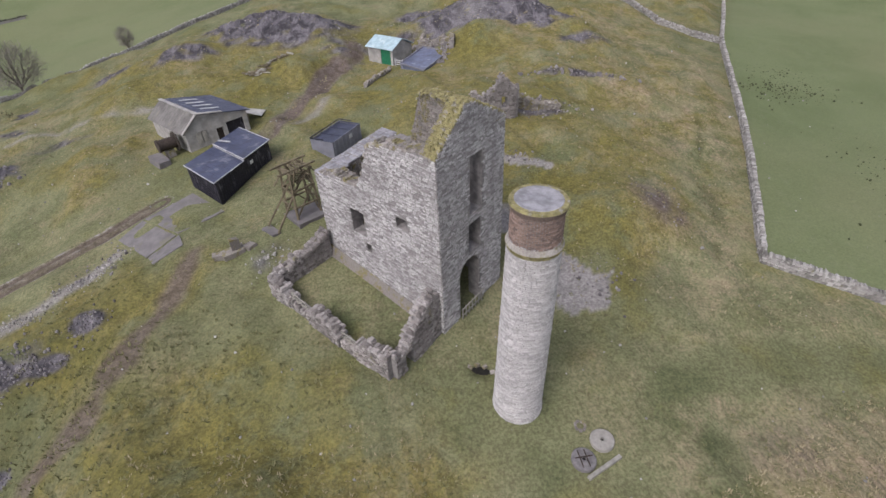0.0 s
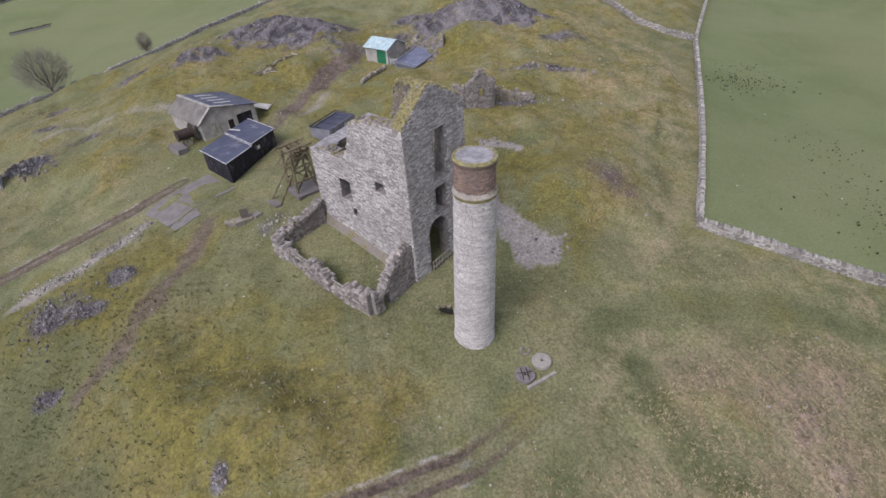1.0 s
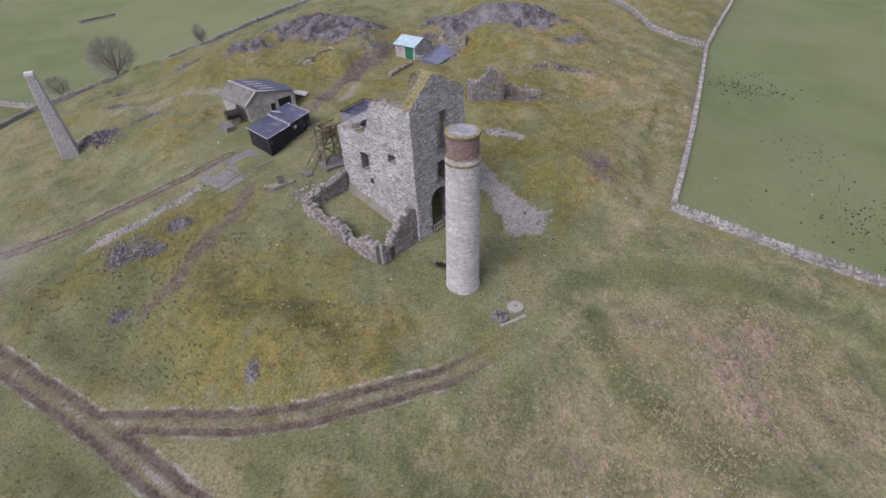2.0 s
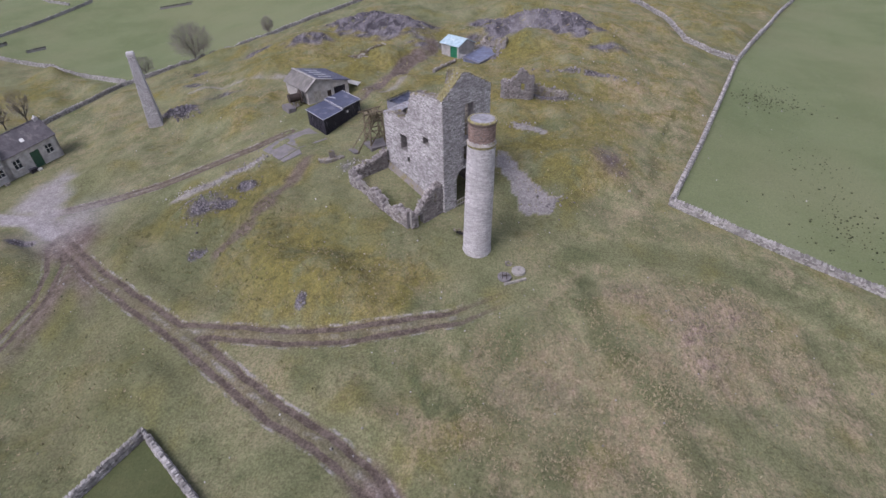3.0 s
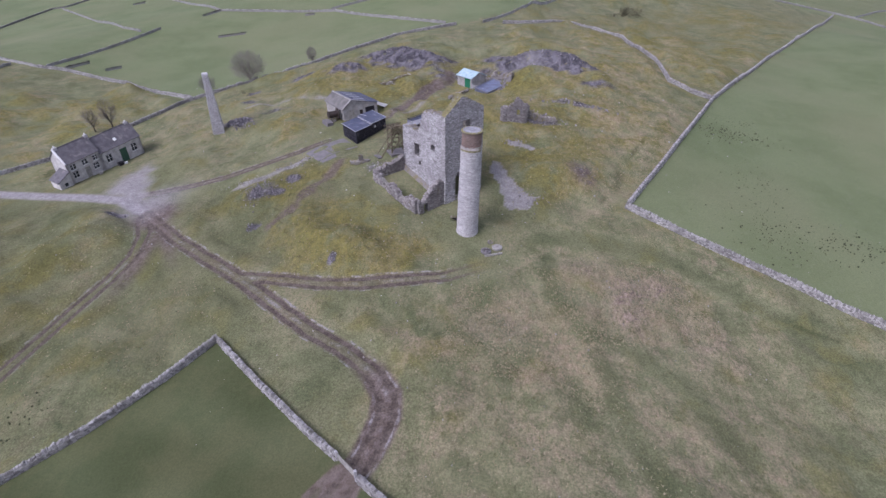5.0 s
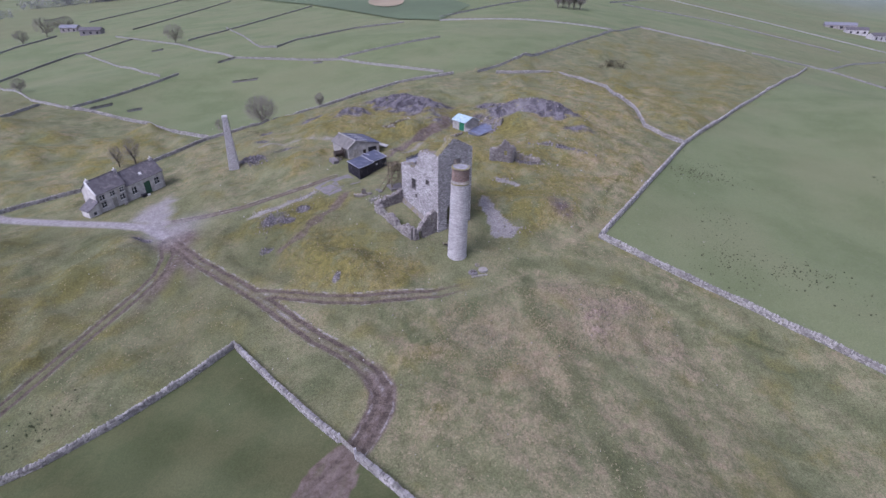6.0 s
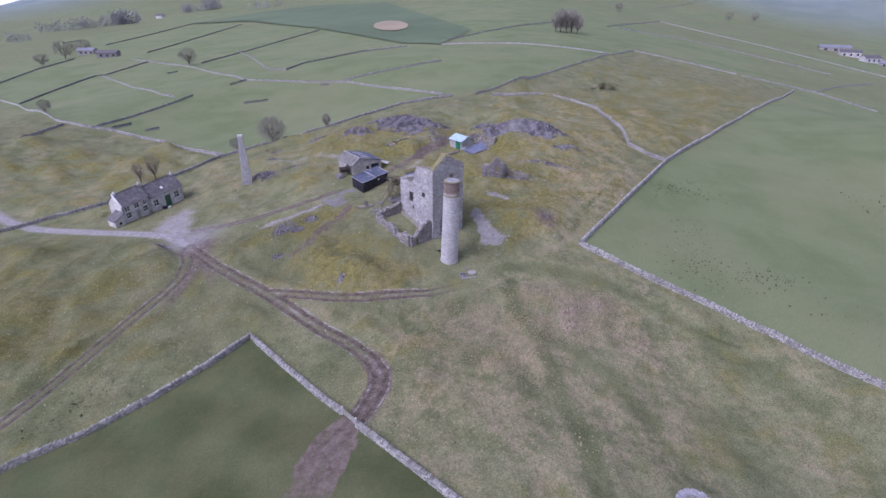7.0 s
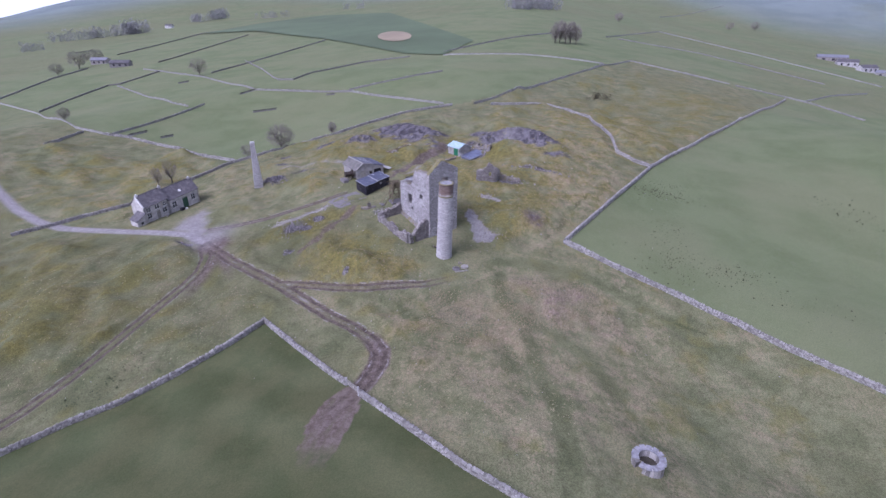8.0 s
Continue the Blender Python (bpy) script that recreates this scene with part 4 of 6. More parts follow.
        part("post", bm, grey_timber_mat, rail)
    for h in (0.55, 1.2):
        bm = bmesh.new()
        p, q = Vector(c1) + f * 1.95 + nf * 0.32, Vector(c1) + f * 5.0 + nf * 0.32
        beam(bm, (p.x, p.y, foot_f(1.95) + h), (q.x, q.y, foot_f(5.0) + h), 0.06, 0.12)
        part("rail", bm, grey_timber_mat, rail)


engine_house()


def ruin_wall(parent, a, b, thick, crest, seed, pieces=0, mat=None, gaps=()):
    """A broken free-standing length of rubble wall."""
    u = unit2(a, b)
    n = Vector((u.y, -u.x))
    length = (Vector(b) - Vector(a)).length
    ks = np.linspace(0, length, 7)
    feet = [height(*(Vector(a) + u * s)) for s in ks]
    foot = lambda s: float(np.interp(s, ks, feet))
    w = wobble(seed, 0.22)
    top = lambda s: foot(s) + max(0.25, crest(s) + w(s))
    half = Vector((n.x, n.y)) * thick / 2
    core = [(g0, g1, (lambda s, lo=lo: foot(s) + lo), (lambda s, hi=hi: foot(s) + hi)) for g0, g1, lo, hi in gaps]
    holes = [(lambda s, z, g=g: g[0] < s < g[1] and foot(s) + g[2] < z < foot(s) + g[3]) for g in gaps]
    wall_core(parent, tuple(Vector(a) + half), tuple(Vector(b) + half), (-n.x, -n.y), thick, foot, top, core, mortar_mat, "wall_body")
    m = mat or rubble_mat
    facing(parent, tuple(Vector(a) + half), tuple(Vector(b) + half), n, foot, top, holes, m, seed + 1, pieces, (0, length), course=(0.13, 0.26), width=(0.2, 0.5), out=(0.03, 0.1))
    facing(parent, tuple(Vector(b) - half), tuple(Vector(a) - half), -n, lambda s: foot(length - s), lambda s: top(length - s), [(lambda s, z, t=t: t(length - s, z)) for t in holes], m, seed + 2, course=(0.13, 0.26), width=(0.2, 0.5), out=(0.03, 0.1))
    crust(parent, tuple(Vector(a) + half), tuple(Vector(b) + half), (-n.x, -n.y), thick, top, m, seed + 3, "capping", (0.06, 0.28))


yard = thing("boiler_yard_ruin", -6, 33, "broken low rubble walls of a roofless yard beside the engine house", "ruin")
ruin_wall(yard, (-4.4, 26.9), (-0.4, 31.0), 0.8, lambda s: float(np.interp(s, (0, 0.9, 2.5, 4.2, 5.8), (2.2, 1.9, 3.0, 4.3, 4.1))), 101, 60, ruin_mat, [(1.1, 2.0, -1, 1.6)])
ruin_wall(yard, (-6.8, 29.2), (-4.4, 26.9), 0.85, lambda s: float(np.interp(s, (0, 1.2, 3.3), (1.4, 2.0, 2.3))), 111, 30, ruin_mat)
ruin_wall(yard, (-10.4, 33.1), (-8.0, 30.5), 0.85, lambda s: float(np.interp(s, (0, 1.0, 3.5), (1.3, 1.9, 1.2))), 121, 30, ruin_mat)
ruin_wall(yard, (-13.7, 36.9), (-12.0, 34.9), 0.85, lambda s: float(np.interp(s, (0, 1.2, 2.6), (1.8, 1.6, 0.8))), 131, 30, ruin_mat)
ruin_wall(yard, (-9.2, 40.7), (-13.7, 36.9), 0.95, lambda s: float(np.interp(s, (0, 2, 5.9), (2.6, 2.0, 1.7))), 141, 30, ruin_mat)
ruin_wall(yard, (-12.0, 34.9), (-10.4, 33.1), 0.6, lambda s: 0.55, 161, 0, ruin_mat)
ruin_wall(yard, (-8.0, 30.5), (-6.8, 29.2), 0.6, lambda s: 0.55, 171, 0, ruin_mat)
for (ax, ay), (bx, by) in (((-12.0, 34.9), (-10.4, 33.1)), ((-8.0, 30.5), (-6.8, 29.2))):
    fence = thing("yard_fence", (ax + bx) / 2, (ay + by) / 2, "short grey timber fence closing a gap in the ruin", "fence", "yard gaps")
    for t in (0.02, 0.27, 0.52, 0.77, 0.98):
        bm = bmesh.new()
        x, y = ax + (bx - ax) * t, ay + (by - ay) * t
        beam(bm, (x, y, height(x, y) - 0.2), (x, y, height(x, y) + 1.45), 0.1)
        part("post", bm, grey_timber_mat, fence)
    for h in (0.95, 1.4):
        bm = bmesh.new()
        beam(bm, (ax, ay, height(ax, ay) + h), (bx, by, height(bx, by) + h), 0.08, 0.14)
        part("rail", bm, grey_timber_mat, fence)


# low broken wall on the slope below the hut
scarp = thing("broken_wall", -2.6, 86.8, "low tumbled stone wall running down from the hut", "wall")
ruin_wall(scarp, (-0.4, 90.6), (-4.8, 83.2), 0.5, lambda s: 0.45, 151)


# ---------------------------------------------------------------- round chimney
def round_chimney():
    x, y = 4.15, 24.0
    g = height(x, y)
    lean = Vector((0.02, 0.0))
    stack = thing("round_chimney", x, y, "tall round limestone chimney with brick top and pale cap", "chimney")
    radius = lambda h: float(np.interp(h, (0, 0.5, 14.1), (1.75, 1.69, 1.52)))
    at = lambda h: Vector((x + lean.x * h, y + lean.y * h, g + h))
    bm = bmesh.new()
    bmesh.ops.create_cone(bm, cap_ends=True, segments=40, radius1=1.69, radius2=1.46, depth=15.2)
    for v in bm.verts:
        h = v.co.z + 7.0
        v.co = Vector((v.co.x, v.co.y, 0)) + at(h)
    part("shaft", bm, pale_mortar_mat, stack)
    rng = np.random.RandomState(7)
    soup, made, h = ([], []), 0, -0.4
    while h < 14.0:
        ch = rng.uniform(0.1, 0.17)
        r, a = radius(h), rng.uniform(0, 1)
        end = a + 6.2832
        while a < end - 0.05:
            da = min(rng.uniform(0.22, 0.6) / r, end - a)
            m = a + da / 2
            n = Vector((math.cos(m), math.sin(m), 0))
            u = Vector((-n.y, n.x, 0))
            c = at(h + ch / 2) + n * (r - 0.03)
            o = rng.uniform(0.03, 0.05)
            if made < 300 and n.y < 0.4 and h > 0:
                stone_piece("stone", c, u, n, da * r - 0.015, ch - 0.015, o, shaft_stone_mat, stack, rng)
                made += 1
            else:
                add_stone(soup, c, u, Vector((0, 0, 1)), n, da * r - 0.01, ch - 0.01, o, rng, 0.1)
            a += da
        h += ch
    tagged(pile("stonework", soup, shaft_stone_mat, stack), kind="stuff")
    # brick drum between two mouldings
    soup, h, row = ([], []), 14.5, 0
    while h < 16.4:
        r = 1.43
        n_b = 30
        for i in range(n_b):
            m = (i + 0.5 * (row % 2)) * 6.2832 / n_b
            n = Vector((math.cos(m), math.sin(m), 0))
            add_stone(soup, at(h + 0.06) + n * r, Vector((-n.y, n.x, 0)), Vector((0, 0, 1)), n, 6.2832 * r / n_b - 0.02, 0.105, rng.uniform(0.02, 0.035), rng, 0.06)
        h, row = h + 0.12, row + 1
    tagged(pile("brickwork", soup, brick_mat, stack, "red-brown brick top courses"), kind="stuff")
    bm = bmesh.new()
    tube(bm, at(14.3), at(16.55), 1.435, 1.435, 40)
    part("drum", bm, mortar_mat, stack)
    for h0, h1, r0, r1, m, nm in ((13.9, 14.2, 1.54, 1.64, moss_mat, "moulding"), (14.2, 14.5, 1.62, 1.5, rubble_mat, "moulding"), (16.4, 16.7, 1.5, 1.6, brick_mat, "rim"), (16.7, 16.84, 1.6, 1.55, moss_mat, "rim")):
        bm = bmesh.new()
        tube(bm, at(h0), at(h1), r0, r1, 40)
        part(nm, bm, m, stack)
    bm = bmesh.new()
    tube(bm, at(16.82), at(16.88), 1.32, 1.28, 40)
    part("cap", bm, cap_mat, stack, "pale lilac-grey concrete cap")


round_chimney()


# ---------------------------------------------------------------- millstones, beam, drain
def millstone(x, y, material, label, tilt):
    st = thing("millstone", x, y, label, "millstone", "millstones")
    z = height(x, y)
    bm = bmesh.new()
    outer, inner = 0.82, 0.14
    rings = []
    for r, h in ((outer, -0.05), (outer, 0.24), (outer - 0.05, 0.28), (inner, 0.29), (inner, 0.05)):
        rings.append([bm.verts.new((x + r * math.cos(i * 0.19635), y + r * math.sin(i * 0.19635), z + h + tilt * r * math.cos(i * 0.19635))) for i in range(32)])
    for p, q in zip(rings, rings[1:]):
        for i in range(32):
            bm.faces.new((p[i], p[(i + 1) % 32], q[(i + 1) % 32], q[i]))
    part("stone_disc", bm, material, st)
    # near-black disc just inside the eye paints its shade
    bm = bmesh.new()
    tube(bm, (x, y, z + 0.04), (x, y, z + 0.09), inner, inner, 16)
    part("eye", bm, void_mat, st)
    return st


millstone(9.1, 20.4, mill_mat, "pale round gritstone millstone lying flat in the grass", 0.02)
dark_stone = millstone(7.4, 19.3, mill_dark_mat, "dark weathered millstone with iron straps lying in the grass", -0.05)
bm = bmesh.new()
for k in (-0.25, 0.2):
    beam(bm, (7.4 + k, 18.7, height(7.4, 19.3) + 0.31), (7.4 + k, 19.9, height(7.4, 19.3) + 0.31), 0.08, 0.05)
beam(bm, (6.8, 19.4, height(7.4, 19.3) + 0.32), (8.0, 19.4, height(7.4, 19.3) + 0.32), 0.08, 0.05)
part("iron_strap", bm, rust_mat, dark_stone)
log = thing("timber_beam", 8.6, 18.6, "long grey squared timber beam lying beside the millstones", "beam")
bm = bmesh.new()
beam(bm, (7.3, 18.1, height(7.3, 18.1) + 0.13), (9.9, 19.2, height(9.9, 19.2) + 0.13), 0.26, 0.24)
part("beam", bm, grey_timber_mat, log)
stone_ring = thing("stone_ring", 8.0, 21.6, "tiny ring of pale stones in the grass by millstones", "stone ring")
for i in range(7):
    bm = bmesh.new()
    x, y = 8.0 + 0.34 * math.cos(i * 0.9), 21.6 + 0.34 * math.sin(i * 0.9)
    block(bm, (x, y, height(x, y) + 0.06), (0.24, 0.17, 0.18), i * 52 + 90, 0, 0.03)
    part("stone", bm, rubble_mat, stone_ring)
drain = thing("drain_pit", 2.1, 26.8, "small dark slot-shaped pit in the turf beside the chimney", "pit")
zp = float(base_land(2.1, 26.8))
for k, (dx, dy) in enumerate(((-0.75, 0.4), (0.78, -0.36), (-0.2, 0.5), (0.35, 0.2))):
    bm = bmesh.new()
    block(bm, (2.1 + dx, 26.8 + dy, zp + 0.0), (0.34, 0.22, 0.26), -25 + 20 * k, 0, 0.04)
    part("edge_stone", bm, rubble_mat, drain)
# near-black disc close to the surface, painting the shade of a deeper pit
bm = bmesh.new()
bmesh.ops.create_circle(bm, cap_ends=True, segments=14, radius=0.5, matrix=Matrix.Translation((2.1, 26.8, zp - 0.12)) @ pose(0, 0, 0, 0, 0, -25) @ Matrix.Diagonal((1.5, 0.72, 1, 1)))
part("floor", bm, void_mat, drain)


# ---------------------------------------------------------------- timber headgear
def headgear():
    x, y = -11.8, 47.2
    g = height(x, y)
    gear = thing("headgear", x, y, "old brown timber headgear with raking props on stone plinth", "headgear")
    rng = np.random.RandomState(3)
    bm = bmesh.new()
    block(bm, (x + 0.4, y - 0.3, g), (3.6, 3.0, 0.45), 35, 0, 0.08)
    part("plinth", bm, slab_mat, gear)
    c, s = math.cos(radians(35)), math.sin(radians(35))
    w = lambda a, b, h: (x + a * c - b * s, y + a * s + b * c, g + h)
    feet = [(-1.3, -1.1), (1.3, -1.1), (1.3, 1.1), (-1.3, 1.1)]
    for a, b in feet:
        bm = bmesh.new()
        beam(bm, w(a, b, 0.1), w(a * 0.8, b * 0.8, 5.2), 0.2)
        part("post", bm, timber_mat, gear)
    for h, k in ((1.6, 0.93), (3.2, 0.82), (5.0, 0.72)):
        for i in range(4):
            (a0, b0), (a1, b1) = feet[i], feet[(i + 1) % 4]
            bm = bmesh.new()
            beam(bm, w(a0 * k * 1.15, b0 * k * 1.15, h), w(a1 * k * 1.15, b1 * k * 1.15, h + rng.uniform(-0.2, 0.2)), 0.15)
            part("cross_beam", bm, timber_mat, gear)
    for i in range(4):
        (a0, b0), (a1, b1) = feet[i], feet[(i + 1) % 4]
        for h0, h1 in ((0.5, 3.1), (3.2, 4.9)):
            bm = bmesh.new()
            beam(bm, w(a0 * 0.9, b0 * 0.9, h0), w(a1 * 0.8, b1 * 0.8, h1), 0.13)
            part("brace", bm, timber_mat, gear)
    for i in range(26):
        bm = bmesh.new()
        a, b = rng.uniform(-1.3, 1.3), rng.uniform(-1.1, 1.1)
        beam(bm, w(a, b, rng.uniform(3.4, 5.2)), w(a + rng.uniform(-1.4, 1.4), b + rng.uniform(-1.2, 1.2), rng.uniform(3.6, 5.7)), 0.11)
        part("broken_timber", bm, timber_mat, gear)
    for i in range(7):
        bm = bmesh.new()
        q = -1.2 + 0.4 * i
        beam(bm, w(q, -1.5 + 0.3 * rng.rand(), 5.1 + 0.2 * rng.rand()), w(q + rng.uniform(-0.3, 0.3), 1.5 - 0.3 * rng.rand(), 5.1 + 0.2 * rng.rand()), 0.13)
        part("top_beam", bm, timber_mat, gear)
    for b in (-0.9, 0.9):
        bm = bmesh.new()
        beam(bm, w(-2.0, b, 5.3), w(1.9, b + 0.2, 5.35), 0.16)
        part("top_beam", bm, timber_mat, gear)
    for px, py, a, b in ((-15.3, 45.8, -0.8, -0.6), (-14.2, 44.4, 0.2, -0.8)):
        bm = bmesh.new()
        beam(bm, (px, py, height(px, py) + 0.15), w(a, b, 4.4), 0.15)
        part("raking_prop", bm, timber_mat, gear)
    bm = bmesh.new()
    block(bm, (-14.9, 45.0, height(-14.9, 45.0) + 0.05), (1.9, 1.0, 0.35), -50, 0, 0.05)
    part("footing", bm, slab_mat, gear)


headgear()


# ---------------------------------------------------------------- sheds
def ribs(bm, corners, count, size):
    """Raised seams across a sheet, from its first edge to the opposite one."""
    a, b, c, d = [Vector(p) for p in corners]
    for i in range(count + 1):
        t = i / count
        p, q = a.lerp(b, t), d.lerp(c, t)
        beam(bm, p, q, size, size)


def black_shed():
    a, b, d = Vector((-20.9, 51.6)), Vector((-25.4, 57.4)), Vector((-16.8, 61.0))
    c = b + d - a
    shed = thing("black_shed", -20.5, 57.0, "low black sheeted shed with dark blue-grey two-level roof", "shed")
    tops = (7.2, 6.75, 6.95, 6.5)
    for nm, (p, q), (tp, tq) in (("front_wall", (a, b), (tops[0], tops[1])), ("side_wall", (a, d), (tops[0], tops[2])), ("rear_wall", (b, c), (tops[1], tops[3])), ("end_wall", (d, c), (tops[2], tops[3]))):
        u = (q - p).normalized()
        n = Vector((-u.y, u.x)) * 0.06
        bm = bmesh.new()
        prism(bm, [(p.x - n.x, p.y - n.y, 2.5), (q.x - n.x, q.y - n.y, 2.5), (q.x + n.x, q.y + n.y, 2.5), (p.x + n.x, p.y + n.y, 2.5)], [(p.x - n.x, p.y - n.y, tp), (q.x - n.x, q.y - n.y, tq), (q.x + n.x, q.y + n.y, tq), (p.x + n.x, p.y + n.y, tp)])
        body = part(nm, bm, black_mat, shed)
        bm = bmesh.new()
        for i in range(1, int((q - p).length / 0.35)):
            m = p + u * i * 0.35
            t = i * 0.35 / (q - p).length
            for s in (-1, 1):
                beam(bm, (m.x + s * n.x, m.y + s * n.y, 2.6), (m.x + s * n.x, m.y + s * n.y, tp + (tq - tp) * t - 0.05), 0.07)
        tagged(part("sheet_rib", bm, black_mat, body), kind="stuff")
    mid = lambda t: (a.lerp(d, t), b.lerp(c, t), tops[0] + (tops[2] - tops[0]) * t, tops[1] + (tops[3] - tops[1]) * t)
    o = (b - a).normalized() * 0.2
    for t0, t1, up in ((-0.03, 0.5, 0.06), (0.5, 1.03, 0.3)):
        p0, q0, z0, y0 = mid(t0)
        p1, q1, z1, y1 = mid(t1)
        cs = [(p0.x - o.x, p0.y - o.y, z0 + up), (p1.x - o.x, p1.y - o.y, z1 + up), (q1.x + o.x, q1.y + o.y, y1 + up), (q0.x + o.x, q0.y + o.y, y0 + up)]
        bm = bmesh.new()
        slab(bm, cs, 0.1)
        roof = part("roof", bm, dark_roof_mat, shed)
        bm = bmesh.new()
        ribs(bm, cs, 9, 0.05)
        tagged(part("seam", bm, dark_roof_mat, roof), kind="stuff")
        for e0, e1 in ((0, 1), (0, 3), (1, 2)):
            bm = bmesh.new()
            beam(bm, Vector(cs[e0]) + Vector((0, 0, 0.02)), Vector(cs[e1]) + Vector((0, 0, 0.02)), 0.1, 0.08)
            part("edge_trim", bm, pale_trim_mat, roof, "pale metal edge trim")
    p, q, z, zz = mid(0.62)
    m = p.lerp(q, 0.82)
    bm = bmesh.new()
    block(bm, (m.x, m.y, 7.22), (0.22, 1.7, 0.1), math.degrees(math.atan2(d.y - a.y, d.x - a.x)) + 180)
    part("roof_light", bm, pale_trim_mat, shed)
    bm = bmesh.new()
    m = a.lerp(d, 0.62)
    u = (d - a).normalized()
    block(bm, (m.x + u.y * 0.1, m.y - u.x * 0.1, 6.4), (0.5, 0.06, 0.4), math.degrees(math.atan2(u.y, u.x)))
    part("notice", bm, white_mat, shed, "small white notice board")


black_shed()


def winding_shed():
    fl, fr, bl = Vector((-28.2, 67.4)), Vector((-21.1, 72.0)), Vector((-35.0, 75.6))
    br = bl + fr - fl
    shed = thing("winding_shed", -28.0, 73.8, "pale rendered shed with grey and dark blue roof slopes", "shed")
    zf = lambda a, b: 3.8 + 0.6 * a - 0.4 * b
    pt = lambda a, b, h: (fl.x + (fr.x - fl.x) * a + (bl.x - fl.x) * b, fl.y + (fr.y - fl.y) * a + (bl.y - fl.y) * b, zf(a, b) + h)
    rise = lambda a: float(np.interp(a, (0, 0.24, 1.0), (2.85, 4.5, 2.95)))
    th = 0.06

    def sheet(nm, ring, mat, lab=""):
        bm = bmesh.new()
        prism(bm, [pt(a, b, h) for a, b, h in ring[0]], [pt(a, b, h) for a, b, h in ring[1]])
        return part(nm, bm, mat, shed, lab)

    sheet("side_wall", ([(0, 0, -1.5), (0.05, 0, -1.5), (0.05, 1, -1.5), (0, 1, -1.5)], [(0, 0, 2.85), (0.05, 0, 3.1), (0.05, 1, 3.1), (0, 1, 2.85)]), render_mat, "pale lime-rendered wall")
    sheet("side_wall", ([(0.95, 0, -1.5), (1, 0, -1.5), (1, 1, -1.5), (0.95, 1, -1.5)], [(0.95, 0, 3.0), (1, 0, 2.9), (1, 1, 2.9), (0.95, 1, 3.0)]), render_mat)
    # front in piers round its openings
    for b0, b1 in ((0.0, 0.03), (0.97, 1.0)):
        cuts = [(0.05, 0.24, -1.5), (0.24, 0.34, -1.5), (0.34, 0.47, -1.5), (0.47, 0.58, 1.9 if b0 == 0 else -1.5), (0.58, 0.64, -1.5), (0.64, 0.93, 2.25 if b0 == 0 else -1.5), (0.93, 0.95, -1.5)]
        for a0, a1, lo in cuts:
            bm = bmesh.new()
            prism(bm, [pt(a0, b0, lo), pt(a1, b0, lo), pt(a1, b1, lo), pt(a0, b1, lo)], [pt(a0, b0, rise(a0)), pt(a1, b0, rise(a1)), pt(a1, b1, rise(a1)), pt(a0, b1, rise(a0))])
            part("gable_wall", bm, render_mat, shed)
    sheet("doorway", ([(0.47, 0.035, -1), (0.58, 0.035, -1), (0.58, 0.04, -1), (0.47, 0.04, -1)], [(0.47, 0.035, 1.95), (0.58, 0.035, 1.95), (0.58, 0.04, 1.95), (0.47, 0.04, 1.95)]), rust_mat, "dark brown plank door")
    # the shade inside the open cart bay is a black sheet
    sheet("cart_opening", ([(0.63, 0.05, -1), (0.94, 0.05, -1), (0.94, 0.055, -1), (0.63, 0.055, -1)], [(0.63, 0.05, 2.3), (0.94, 0.05, 2.3), (0.94, 0.055, 2.3), (0.63, 0.055, 2.5)]), black_mat, "black sheet standing for the dark inside the cart opening")
    for a in (0.15, 0.24):
        sheet("shutter", ([(a, -0.012, 0.8), (a + 0.07, -0.012, 0.8), (a + 0.07, 0, 0.8), (a, 0, 0.8)], [(a, -0.012, 2.3), (a + 0.07, -0.012, 2.3), (a + 0.07, 0, 2.3), (a, 0, 2.3)]), grey_timber_mat)
    for a0, a1, m, nm, lab in ((-0.05, 0.25, asbestos_mat, "roof", "weathered grey sheet roof slope"), (0.23, 1.06, dark_roof_mat, "roof", "dark blue-grey sheet roof slope")):
        h0, h1 = (rise(0) - 0.25 if a0 < 0 else 4.57), (4.57 if a0 < 0 else rise(1) - 0.1)
        bm = bmesh.new()
        cs = [pt(a0, -0.03, h0 + 0.1), pt(a1, -0.03, h1 + 0.1), pt(a1, 1.03, h1 + 0.1), pt(a0, 1.03, h0 + 0.1)]
        slab(bm, cs, 0.1)
        roof = part(nm, bm, m, shed, lab)
        bm = bmesh.new()
        ribs(bm, [cs[0], cs[3], cs[2], cs[1]], 16, 0.05)
        tagged(part("seam", bm, m, roof), kind="stuff")
    for b in (0.2, 0.4, 0.6, 0.8):
        h = lambda a: 4.67 + (2.85 - 4.57) * (a - 0.23) / 0.83 + 0.08
        bm = bmesh.new()
        slab(bm, [pt(0.44, b, h(0.44)), pt(0.72, b, h(0.72)), pt(0.72, b + 0.055, h(0.72)), pt(0.44, b + 0.055, h(0.44))], 0.05)
        part("rooflight", bm, pale_trim_mat, shed, "pale translucent rooflight sheet")
    for line in ([(0.24, -0.03, 4.72), (0.24, 1.03, 4.72)], [(-0.05, -0.015, 2.75), (0.24, -0.015, 4.72)], [(0.24, -0.015, 4.72), (0.62, -0.015, 3.92)]):
        bm = bmesh.new()
        beam(bm, pt(*line[0]), pt(*line[1]), 0.5, 0.12)
        part("coping", bm, render_mat, shed, "pale cement coping")
    canopy = thing("sheet_canopy", -21.0, 75.9, "loose pale roofing sheet propped low beside the shed", "canopy")
    g = height(-21.0, 75.9)
    bm = bmesh.new()
    slab(bm, [(-22.0, 75.0, g + 1.3), (-20.0, 75.4, g + 0.5), (-19.7, 77.6, g + 0.5), (-23.2, 77.2, g + 1.4)], 0.08)
